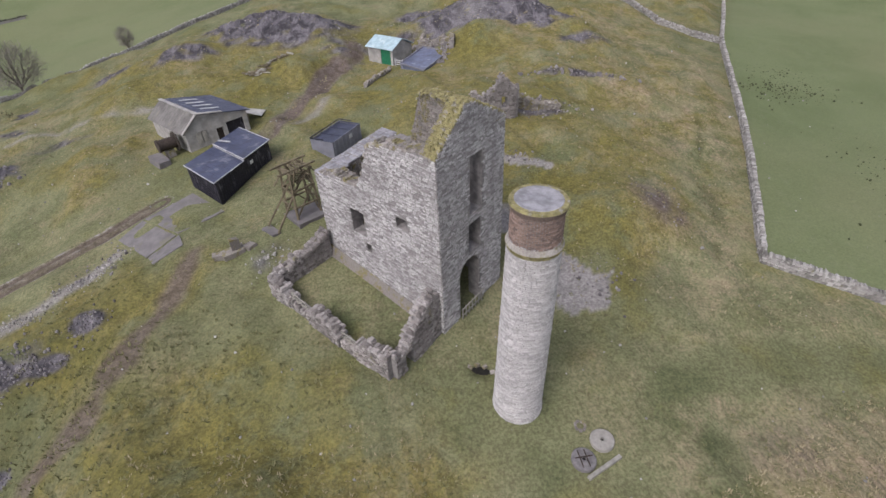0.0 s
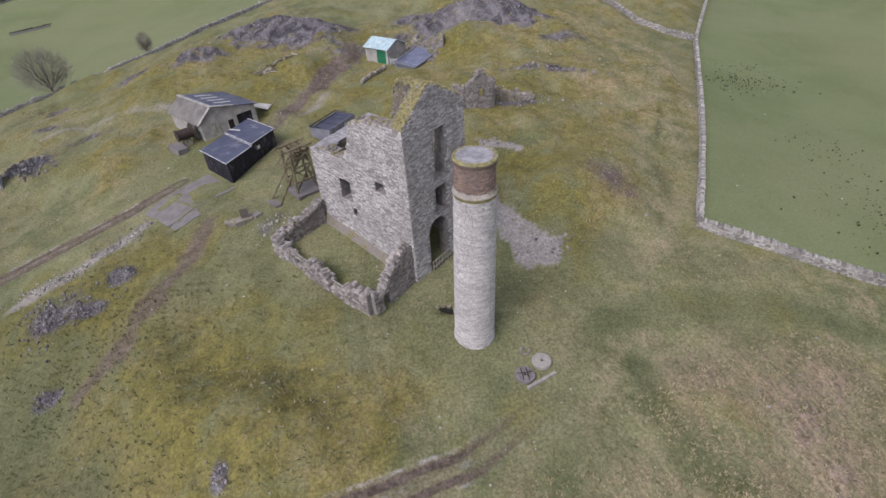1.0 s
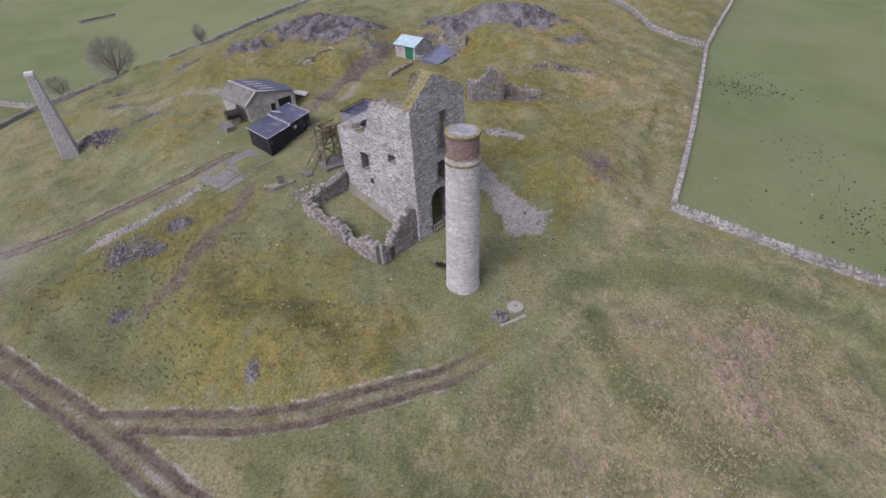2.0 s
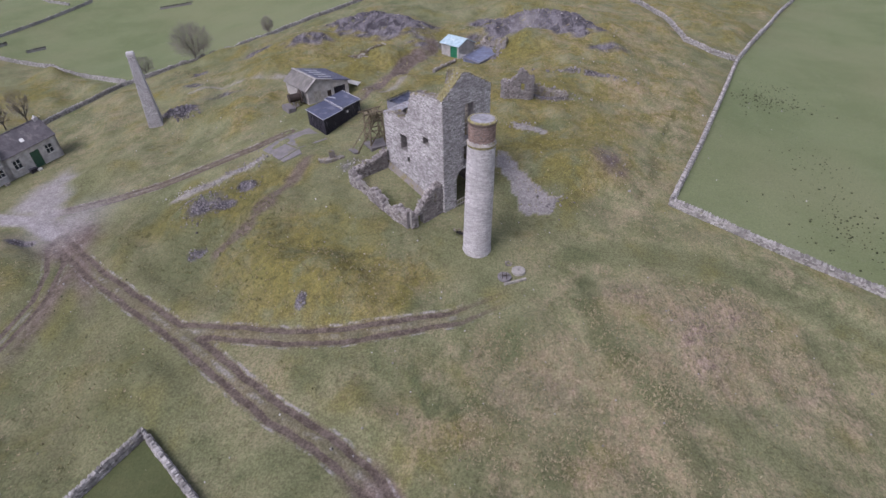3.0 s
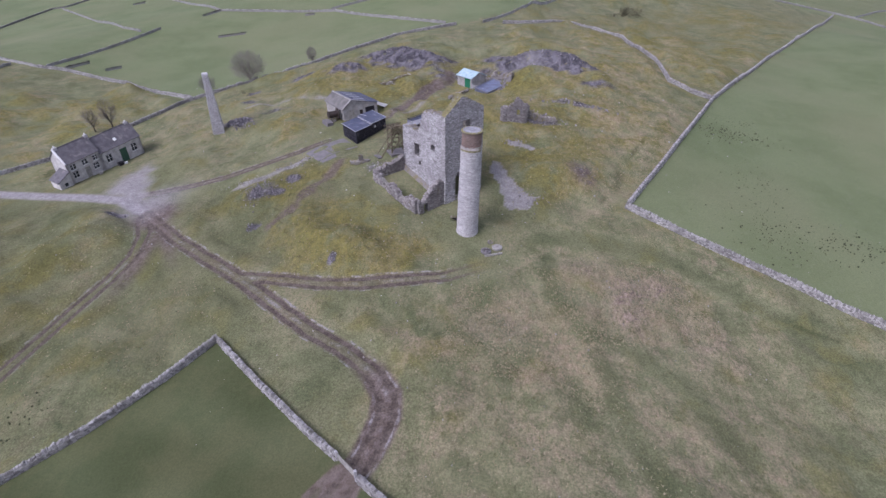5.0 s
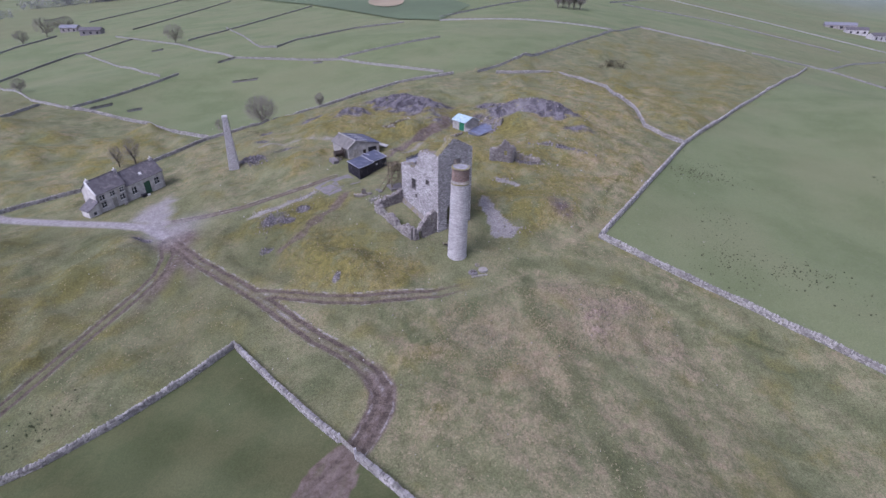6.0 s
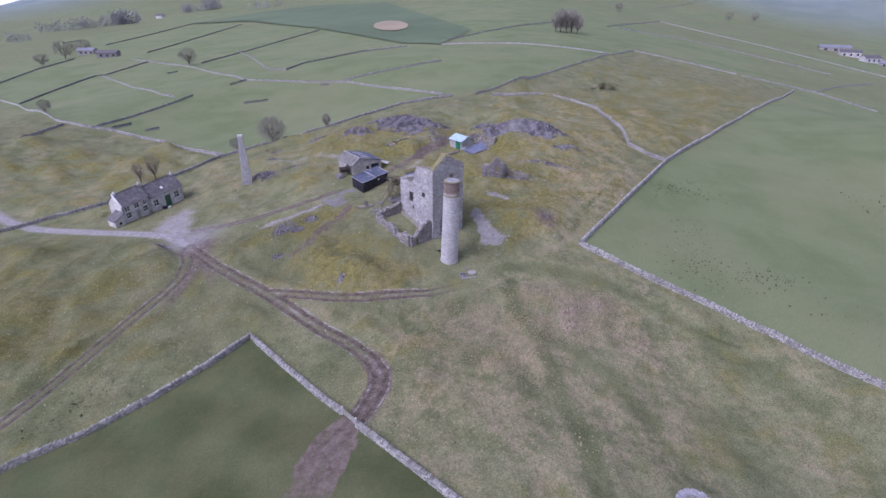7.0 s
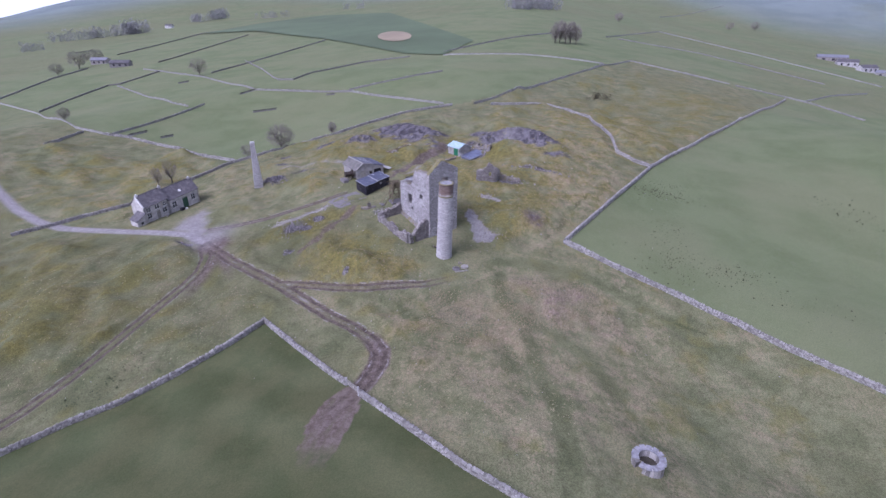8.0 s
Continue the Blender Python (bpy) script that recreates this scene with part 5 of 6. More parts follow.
    part("sheet", bm, dirty_white_mat, canopy)
    for px, py in ((-20.1, 75.6), (-19.9, 77.4), (-22.7, 76.9), (-21.8, 75.2)):
        bm = bmesh.new()
        beam(bm, (px, py, height(px, py) - 0.2), (px, py, g + (0.44 if px > -21 else 1.05)), 0.12)
        part("post", bm, timber_mat, canopy)


winding_shed()


def winding_drum():
    x, y = -30.6, 67.6
    g = height(x, y)
    drum = thing("winding_drum", x, y, "rusty iron winding drum with flanges on a masonry bed", "winding drum")
    a, b = Vector((-30.0, 68.3, g + 1.7)), Vector((-31.8, 67.0, g + 1.7))
    u = (b - a).normalized()
    bm = bmesh.new()
    tube(bm, a, b, 0.75, 0.75, 24)
    part("barrel", bm, rust_mat, drum)
    for p, r in ((a, 1.3), (b, 0.85)):
        bm = bmesh.new()
        tube(bm, p - u * 0.1, p + u * 0.1, r, r, 28)
        flange = part("flange", bm, rust_mat, drum)
        for i in range(6):
            bm = bmesh.new()
            v = Vector((-u.y, u.x, 0)) * math.cos(i * 1.047) + Vector((0, 0, 1)) * math.sin(i * 1.047)
            beam(bm, p - u * 0.14, p - u * 0.14 + v * r * 0.95, 0.1)
            part("spoke", bm, rust_mat, flange)
    bm = bmesh.new()
    block(bm, (-31.8, 66.0, g), (3.6, 1.6, 1.2), -52, 0, 0.15)
    part("bed", bm, slab_mat, drum, "rough masonry bed")
    bm = bmesh.new()
    block(bm, (-30.9, 67.6, g + 0.3), (1.0, 1.0, 1.2), -52, 0, 0.05)
    part("bed", bm, rubble_mat, drum)


winding_drum()


def steel_skip():
    a, b = Vector((-9.0, 58.8)), Vector((-5.7, 64.0))
    u = (b - a).normalized()
    v = Vector((-u.y, u.x)) * 3.2
    g = min(height(*a), height(*b)) + 0.1
    skip = thing("steel_container", -8.7, 62.3, "grey steel container with dark blue ribbed top cover standing in grass", "container")
    L = (b - a).length
    P = lambda s, t, h: (a.x + u.x * s + v.x * t, a.y + u.y * s + v.y * t, g + h)
    for nm, r in (("side_panel", ((0, 0), (L, 0), (L, 0.03), (0, 0.03))), ("side_panel", ((0, 0.97), (L, 0.97), (L, 1), (0, 1))), ("end_panel", ((0, 0.03), (0.08, 0.03), (0.08, 0.97), (0, 0.97))), ("end_panel", ((L - 0.08, 0.03), (L, 0.03), (L, 0.97), (L - 0.08, 0.97)))):
        bm = bmesh.new()
        prism(bm, [P(s, t, 0.05) for s, t in r], [P(s, t, 2.1) for s, t in r])
        part(nm, bm, skip_mat, skip)
    for i in range(8):
        s = 0.3 + i * (L - 0.6) / 7
        bm = bmesh.new()
        beam(bm, P(s, -0.02, 0.1), P(s, -0.02, 2.05), 0.1)
        part("stiffener", bm, skip_mat, skip)
    bm = bmesh.new()
    prism(bm, [P(0.08, 0.04, 1.75), P(L - 0.08, 0.04, 1.75), P(L - 0.08, 0.96, 1.75), P(0.08, 0.96, 1.75)], [P(0.08, 0.04, 1.9), P(L - 0.08, 0.04, 1.9), P(L - 0.08, 0.96, 1.9), P(0.08, 0.96, 1.9)])
    part("cover", bm, tarp_mat, skip)
    for i in range(4):
        bm = bmesh.new()
        s = 0.1 + i * (L - 0.2) / 3
        beam(bm, P(s, 0, 2.1), P(s, 1, 2.1), 0.1)
        part("hoop", bm, tarp_mat, skip)
    for s0, t0, s1, t1 in ((0, 1, L, 1), (L, 0.4, L, 1), (0, 0.4, 0, 1)):
        bm = bmesh.new()
        beam(bm, P(s0, t0, 2.3), P(s1, t1, 2.3), 0.1)
        part("guard_rail", bm, black_mat, skip)
    bm = bmesh.new()
    block(bm, P(L * 0.6, -0.03, 1.5), (0.7, 0.05, 0.5), math.degrees(math.atan2(u.y, u.x)))
    part("sign_plate", bm, pale_trim_mat, skip, "pale rectangular sign plate")


steel_skip()


def blue_roof_hut():
    fr, fl = Vector((0.4, 92.6)), Vector((-3.7, 96.7))
    u = (fl - fr).normalized()
    v = Vector((u.y, -u.x)) if Vector((u.y, -u.x)).y > 0 else Vector((-u.y, u.x))
    L, D = (fl - fr).length, 5.2
    g = height(0.0, 97.0)
    hut = thing("stone_hut", 0.2, 96.5, "small pale stone hut with light blue roof and green door", "hut")
    P = lambda s, t, h: (fr.x + u.x * s + v.x * t, fr.y + u.y * s + v.y * t, g + h)
    for nm, r in (("front_wall", ((0, 0), (0.5, 0), (0.5, 0.3), (0, 0.3))), ("front_wall", ((2.8, 0), (L, 0), (L, 0.3), (2.8, 0.3))), ("rear_wall", ((0, D - 0.3), (L, D - 0.3), (L, D), (0, D)))):
        bm = bmesh.new()
        prism(bm, [P(s, t, -1.2) for s, t in r], [P(s, t, 2.45) for s, t in r])
        part(nm, bm, render_mat, hut)
    for s0, s1 in ((0, 0.3), (L - 0.3, L)):
        bm = bmesh.new()
        prism(bm, [P(s0, 0.3, -1.2), P(s0, D - 0.3, -1.2), P(s0, D - 0.3, 2.5), P(s0, D / 2, 3.55), P(s0, 0.3, 2.5)], [P(s1, 0.3, -1.2), P(s1, D - 0.3, -1.2), P(s1, D - 0.3, 2.5), P(s1, D / 2, 3.55), P(s1, 0.3, 2.5)])
        part("gable_wall", bm, render_mat, hut)
    for i in range(2):
        bm = bmesh.new()
        prism(bm, [P(0.52 + i * 1.14, 0.08, -0.6), P(1.64 + i * 1.14, 0.08, -0.6), P(1.64 + i * 1.14, 0.14, -0.6), P(0.52 + i * 1.14, 0.14, -0.6)], [P(0.52 + i * 1.14, 0.08, 2.2), P(1.64 + i * 1.14, 0.08, 2.2), P(1.64 + i * 1.14, 0.14, 2.2), P(0.52 + i * 1.14, 0.14, 2.2)])
        part("door_leaf", bm, green_mat, hut, "bright green painted door")
    bm = bmesh.new()
    prism(bm, [P(0.5, 0, 2.2), P(2.8, 0, 2.2), P(2.8, 0.3, 2.2), P(0.5, 0.3, 2.2)], [P(0.5, 0, 2.45), P(2.8, 0, 2.45), P(2.8, 0.3, 2.45), P(0.5, 0.3, 2.45)])
    part("lintel", bm, render_mat, hut)
    for t0, t1, h0, h1 in ((-0.35, D / 2, 2.35, 3.75), (D / 2, D + 0.35, 3.75, 2.35)):
        cs = [P(-0.3, t0, h0), P(L + 0.3, t0, h0), P(L + 0.3, t1, h1), P(-0.3, t1, h1)]
        bm = bmesh.new()
        slab(bm, cs, 0.08)
        roof = part("roof", bm, hut_roof_mat, hut)
        bm = bmesh.new()
        ribs(bm, cs, 14, 0.05)
        tagged(part("seam", bm, hut_roof_mat, roof), kind="stuff")
    # tank base beside it
    tank = thing("tank_base", 5.6, 90.9, "blue-grey wet concrete tank base with low broken walls", "slab")
    cs = [(1.5, 90.4), (4.9, 85.4), (10.0, 91.6), (6.2, 96.2)]
    z = height(5.6, 91) + 0.25
    bm = bmesh.new()
    level = (z - 0.1, z - 0.1, z + 0.8, z + 0.8)
    prism(bm, [(x, y, z - 1.6) for x, y in cs], [(x, y, h) for (x, y), h in zip(cs, level)])
    part("floor", bm, blue_slab_mat, tank)
    for i, j, h, w in ((0, 1, 0.12, 0.3), (1, 2, 0.1, 0.25), (0, 3, 0.12, 0.25), (2, 3, 0.12, 0.3)):
        (ax, ay), (bx, by) = cs[i], cs[j]
        bm = bmesh.new()
        beam(bm, (ax, ay, level[i] + h / 2), (bx, by, level[j] + h / 2), w, h + 0.1)
        part("kerb", bm, skip_mat, tank)
    ruin = thing("hut_ruin", 8.4, 96.0, "crumbled rubble walls behind the tank base", "ruin")
    ruin_wall(ruin, (5.8, 97.4), (10.9, 93.4), 0.6, lambda s: 1.0 + 0.4 * math.sin(s * 1.7), 301)
    ruin_wall(ruin, (10.6, 91.2), (11.3, 93.8), 0.7, lambda s: 1.3 + 0.3 * math.sin(s * 2), 311)
    ruin_wall(ruin, (5.8, 97.4), (7.0, 100.0), 0.6, lambda s: 1.2, 321)


blue_roof_hut()

hut_gate = thing("timber_gate", 1.4, 91.6, "small pale timber gate between the hut and tank base", "gate")
for t in (0.0, 1.0):
    bm = bmesh.new()
    x, y = 0.75 + 1.2 * t, 92.2 - 1.3 * t
    beam(bm, (x, y, height(x, y) - 0.2), (x, y, height(x, y) + 1.35), 0.14)
    part("post", bm, pale_trim_mat, hut_gate)
for h in (0.35, 0.7, 1.05):
    bm = bmesh.new()
    beam(bm, (0.75, 92.2, height(0.75, 92.2) + h), (1.95, 90.9, height(1.95, 90.9) + h), 0.07, 0.14)
    part("bar", bm, pale_trim_mat, hut_gate)

far_ruin = thing("small_ruin", 11.6, 64.0, "small roofless rubble building with a broken gable and window", "ruin")
ruin_wall(far_ruin, (9.0, 61.4), (13.9, 62.0), 0.8, lambda s: float(np.interp(s, (0, 1.9, 3.1, 4.9), (2.4, 3.4, 5.0, 3.8))), 401, 0, ruin_mat, [(3.0, 3.8, 1.4, 2.7)])
ruin_wall(far_ruin, (13.9, 62.0), (14.6, 66.8), 0.8, lambda s: float(np.interp(s, (0, 2.3, 4.8), (3.9, 2.6, 1.8))), 411, 0, ruin_mat)
ruin_wall(far_ruin, (9.0, 61.4), (9.5, 66.3), 0.8, lambda s: float(np.interp(s, (0, 2.3, 4.9), (2.7, 1.7, 1.3))), 421, 0, ruin_mat)
ruin_wall(far_ruin, (14.4, 64.6), (20.8, 64.6), 0.7, lambda s: float(np.interp(s, (0, 2.3, 6.4), (1.6, 1.1, 0.5))), 431)


# ---------------------------------------------------------------- square chimney and cottage
def square_chimney():
    x, y = -61.5, 69.0
    g = height(x, y)
    st = thing("square_chimney", x, y, "tall tapering square stone chimney standing alone on rough grass", "chimney")
    turn, H = radians(24), 14.4
    half = lambda h: 1.34 + (0.56 - 1.34) * h / H
    tip = Vector((0.0, 0.0))
    bm = bmesh.new()
    rings = []
    for h in (-0.8, H - 0.5):
        k = half(h) - 0.05
        rings.append([(x + tip.x * h + k * (a * math.cos(turn) - b * math.sin(turn)), y + k * (a * math.sin(turn) + b * math.cos(turn)), g + h) for a, b in ((-1, -1), (1, -1), (1, 1), (-1, 1))])
    prism(bm, rings[0], rings[1])
    part("shaft", bm, mortar_mat, st)
    rng = np.random.RandomState(9)
    soup, h = ([], []), -0.5
    while h < H - 0.5:
        ch = rng.uniform(0.16, 0.26)
        k = half(h + ch / 2)
        for i in range(4):
            f = turn + i * math.pi / 2
            n, u = Vector((math.cos(f), math.sin(f), 0)), Vector((-math.sin(f), math.cos(f), 0))
            s = -k
            while s < k - 0.05:
                w = min(rng.uniform(0.3, 0.7), k - s)
                add_stone(soup, Vector((x + tip.x * h, y, g + h + ch / 2)) + n * (k - 0.03) + u * (s + w / 2), u, Vector((0, 0, 1)), n, w - 0.015, ch - 0.015, rng.uniform(0.02, 0.06), rng)
                s += w
        h += ch
    tagged(pile("stonework", soup, shaft_stone_mat, st), kind="stuff")
    for h0, h1, k in ((H - 0.6, H - 0.35, 0.72), (H - 0.35, H, 0.62)):
        bm = bmesh.new()
        block(bm, (x + tip.x * h0, y, g + (h0 + h1) / 2), (2 * k, 2 * k, h1 - h0), math.degrees(turn), 0, 0.02)
        part("oversailing_course", bm, shaft_stone_mat, st)


square_chimney()


def cottage():
    f1, f2 = Vector((-85.4, 46.2)), Vector((-77.9, 61.7))
    u = (f2 - f1).normalized()
    v = Vector((-u.y, u.x))
    L, D = 14.93, 6.6
    k, slope, g = (f2 - f1).length / L, 0.15, -5.6
    home = thing("stone_cottage", -84.6, 55.4, "long pale stone cottage with stepped dark slate roof and green doors", "cottage")
    P = lambda s, t, h: (f1.x + u.x * s * k + v.x * t, f1.y + u.y * s * k + v.y * t, g + slope * s + 1.2 * h)

    def solid(nm, ring0, ring1, mat, parent=None, lab=""):
        bm = bmesh.new()
        prism(bm, [P(*q) for q in ring0], [P(*q) for q in ring1])
        return part(nm, bm, mat, parent or home, lab)

    split, hl, hr = 6.3, 4.0, 3.3
    box = lambda s0, s1, t0, t1, h: [(s0, t0, h), (s1, t0, h), (s1, t1, h), (s0, t1, h)]
    for s0, s1, h in ((0, split, hl), (split, L, hr)):
        openings = [(0.7, 1.7, 0.9, 2.0), (3.0, 4.0, -0.5, 2.0), (4.7, 5.7, 0.9, 2.0), (0.7, 1.7, 2.5, 3.45), (2.9, 3.9, 2.5, 3.45), (5.0, 6.0, 2.5, 3.45)] if s0 == 0 else [(7.4, 8.5, 0.9, 2.3), (10.2, 11.7, -0.5, 2.35), (12.7, 13.8, 0.9, 2.3)]
        edges = sorted({s0, s1, *[o[0] for o in openings], *[o[1] for o in openings]})
        for a, b in zip(edges, edges[1:]):
            cuts = sorted((o[2], o[3]) for o in openings if o[0] <= a and b <= o[1])
            z = -2.0
            for lo, hi in cuts + [(h, h)]:
                if lo - z > 0.02:
                    solid("front_wall", box(a, b, 0, 0.5, z), box(a, b, 0, 0.5, lo), cottage_mat)
                z = hi
        for i, (a, b, lo, hi) in enumerate(openings):
            if lo < 0:
                solid("door", box(a, b, 0.2, 0.26, -0.8), box(a, b, 0.2, 0.26, hi), dull_green_mat if s0 else grey_timber_mat, lab="dull green plank door" if s0 else "")
            else:
                win = solid("window", box(a, b, 0.24, 0.28, lo), box(a, b, 0.24, 0.28, hi), glass_mat)
                solid("window_sill", box(a - 0.08, b + 0.08, -0.06, 0.2, lo - 0.1), box(a - 0.08, b + 0.08, -0.06, 0.2, lo), white_mat, win)
                solid("glazing_bar", box((a + b) / 2 - 0.04, (a + b) / 2 + 0.04, 0.18, 0.235, lo), box((a + b) / 2 - 0.04, (a + b) / 2 + 0.04, 0.18, 0.235, hi), white_mat, win)
                solid("glazing_bar", box(a, b, 0.19, 0.235, (lo + hi) / 2 - 0.03), box(a, b, 0.19, 0.235, (lo + hi) / 2 + 0.03), white_mat, win)
                solid("lintel", box(a - 0.15, b + 0.15, -0.04, 0.1, hi), box(a - 0.15, b + 0.15, -0.04, 0.1, hi + 0.2), stone_mat, win)
        solid("rear_wall", box(s0, s1, D - 0.5, D, -2.0), box(s0, s1, D - 0.5, D, h), cottage_mat)
        ridge = h + 2.1
        for e0, e1 in ((s0, s0 + 0.45), (s1 - 0.45, s1)):
            solid("gable_wall", [(e0, 0, -2), (e0, D, -2), (e0, D, h), (e0, D / 2, ridge), (e0, 0, h)], [(e1, 0, -2), (e1, D, -2), (e1, D, h), (e1, D / 2, ridge), (e1, 0, h)], cottage_mat)
        for t0, t1, h0, h1 in ((-0.3, D / 2, h - 0.1, ridge + 0.12), (D / 2, D + 0.3, ridge + 0.12, h - 0.1)):
            cs = [P(s0 - (0.15 if s0 == 0 else 0), t0, h0), P(s1 + 0.1, t0, h0), P(s1 + 0.1, t1, h1), P(s0 - (0.15 if s0 == 0 else 0), t1, h1)]
            bm = bmesh.new()
            slab(bm, cs, 0.12)
            roof = part("roof", bm, slate_mat, home)
            if t0 < 0:
                bm = bmesh.new()
                ribs(bm, [cs[0], cs[3], cs[2], cs[1]], 9, 0.035)
                tagged(part("slate_course", bm, slate_mat, roof), kind="stuff")
        solid("ridge_tile", box(s0, s1, D / 2 - 0.12, D / 2 + 0.12, ridge + 0.08), box(s0, s1, D / 2 - 0.06, D / 2 + 0.06, ridge + 0.24), slate_mat)
    # pale verge of the end gable, chimneys, rooflight, lean-to
    solid("verge", [(-0.2, -0.35, hl - 0.1), (0.1, -0.35, hl - 0.1), (0.1, D / 2, hl + 2.2), (-0.2, D / 2, hl + 2.2)], [(-0.2, -0.35, hl + 0.12), (0.1, -0.35, hl + 0.12), (0.1, D / 2, hl + 2.4), (-0.2, D / 2, hl + 2.4)], white_mat, lab="pale stone verge")
    for s, h in ((0.4, hl + 2.0), (split, hl + 2.0), (L - 0.5, hr + 2.0)):
        c = solid("chimney_stack", box(s - 0.35, s + 0.35, D / 2 - 0.35, D / 2 + 0.35, h - 0.5), box(s - 0.34, s + 0.34, D / 2 - 0.34, D / 2 + 0.34, h + 0.5), stone_mat)
        x, y, z = P(s, D / 2, h + 0.5)
        bm = bmesh.new()
        tube(bm, (x, y, z - 0.02), (x, y, z + 0.4), 0.15, 0.12, 10)
        part("chimney_pot", bm, white_mat, c)
    solid("rooflight", box(10.2, 10.8, 0.9, 1.5, hr + 0.58), [(10.2, 0.9, hr + 0.72), (10.8, 0.9, hr + 0.72), (10.8, 1.5, hr + 1.08), (10.2, 1.5, hr + 1.08)], white_mat)
    solid("lean_to", box(-2.4, 0, -0.6, 3.2, -2.2), [(-2.4, -0.6, 1.5), (0, -0.6, 2.6), (0, 3.2, 2.6), (-2.4, 3.2, 1.5)], cottage_mat)
    solid("lean_to_roof", [(-2.6, -0.8, 1.5), (0, -0.8, 2.7), (0, 3.4, 2.7), (-2.6, 3.4, 1.5)], [(-2.6, -0.8, 1.62), (0, -0.8, 2.82), (0, 3.4, 2.82), (-2.6, 3.4, 1.62)], slate_mat)
    solid("window", box(-1.5, -0.9, -0.63, -0.61, 0.5), box(-1.5, -0.9, -0.63, -0.61, 1.1), glass_mat)
    # small things along the front
    for s, t, size, m, nm, lab in ((9.3, -1.1, 0.8, black_mat, "log_bin", "small dark bin beside the cottage front"), (10.0, -1.5, 0.45, white_mat, "white_tub", "small white tub on the cottage yard"), (5.0, -1.0, 0.5, rubble_mat, "stone_trough", "low stone trough against the cottage front")):
        x, y, z = P(s, t, 0)
        z = height(x, y)
        o = thing(nm, x, y, lab, nm.replace("_", " "))
        bm = bmesh.new()
        block(bm, (x, y, z + size / 2 - 0.05), (size * 1.6, size, size), 64, 0, 0.04)
        part("body", bm, m, o)


cottage()


# ---------------------------------------------------------------- dry-stone walls
def drystone(name, line, label, h=1.25, w=0.62, near=True, pieces=0, zone=None, seed=0, kind_group="field walls", facing_mat=None):
    """A field wall: a dark hearting, rough courses on both faces and a cope of upright stones."""
    rng = np.random.RandomState(seed + 500)
    pts = [Vector(p) for p in line]
    step = 1.0 if near else 4.0
    path = []
    for a, b in zip(pts, pts[1:]):
        k = max(1, round((b - a).length / step))
        path += [a.lerp(b, i / k) for i in range(k)]
    path.append(pts[-1])
    xs, ys = np.array([p.x for p in path]), np.array([p.y for p in path])
    zs = land(xs, ys)
    hs = h * (1 + 0.07 * np.sin(np.cumsum(rng.uniform(0.2, 0.9, len(path)))))
    wall = new(name)
    wall.location = (xs[0], ys[0], zs[0])
    bpy.context.view_layer.update()
    tagged(wall, label, "wall", kind_group)
    verts, faces, ns = [], [], []
    for i, p in enumerate(path):
        d = (path[min(i + 1, len(path) - 1)] - path[max(i - 1, 0)]).normalized()
        n = Vector((-d.y, d.x))
        ns.append(n)
        for s, t in ((-0.5, -0.4), (-0.36, hs[i] - 0.08), (0.36, hs[i] - 0.08), (0.5, -0.4)):
            verts.append((p.x + n.x * w * s, p.y + n.y * w * s, zs[i] + t))
    for i in range(len(path) - 1):
        for j in range(3):
            a = i * 4 + j
            faces.append((a, a + 1, a + 5, a + 4))
    pile("hearting", (verts, faces), mortar_mat if near else far_wall_mat, wall)
    soup, made = ([], []), 0
    up = Vector((0, 0, 1))
    for i in range(len(path) - 1):
        a, b = path[i], path[i + 1]
        L = (b - a).length
        u = Vector(((b - a).normalized().x, (b - a).normalized().y, (zs[i + 1] - zs[i]) / max(L, 0.01))).normalized()
        n = Vector((ns[i].x, ns[i].y, 0))
        if near:
            for side in (-1, 1):
                z = 0.0
                while z < hs[i] - 0.15:
                    ch = rng.uniform(0.17, 0.3)
                    s = rng.uniform(-0.1, 0.1)
                    while s < L:
                        ww = rng.uniform(0.22, 0.55)
                        t = min(max((s + ww / 2) / L, 0), 1)
                        k = 0.5 - 0.14 * z / h
                        c = Vector((a.x + (b.x - a.x) * t, a.y + (b.y - a.y) * t, zs[i] + (zs[i + 1] - zs[i]) * t + z + ch / 2 - 0.05)) + n * (side * w * k)
                        o = rng.uniform(0.02, 0.1)
                        if made < pieces and zone and zone[0] < c.x < zone[1] and zone[2] < c.y < zone[3]:
                            f = Vector((ns[i].x * side, ns[i].y * side, 0)).normalized()
                            stone_piece("stone", c, Vector((-f.y, f.x, 0)), f, ww, ch, o, drystone_mat, wall, rng)
                            made += 1
                        else:
                            add_stone(soup, c, u, up, n * side, ww, ch, o, rng, 0.25)
                        s += ww
                    z += ch
        s = 0.0
        while s < L:
            ww = rng.uniform(0.14, 0.34) if near else rng.uniform(0.7, 1.8)
            t = min((s + ww / 2) / L, 1)
            hh = hs[i] + (hs[i + 1] - hs[i]) * t
            c = Vector((a.x + (b.x - a.x) * t, a.y + (b.y - a.y) * t, zs[i] + (zs[i + 1] - zs[i]) * t + hh - 0.12))
            add_stone(soup, c, u, n, up, ww, w * rng.uniform(0.7, 1.0), rng.uniform(0.16, 0.34), rng, 0.3)
            s += ww
    tagged(pile("stonework", soup, facing_mat or (drystone_mat if near else far_wall_mat), wall), kind="stuff")
    return wall


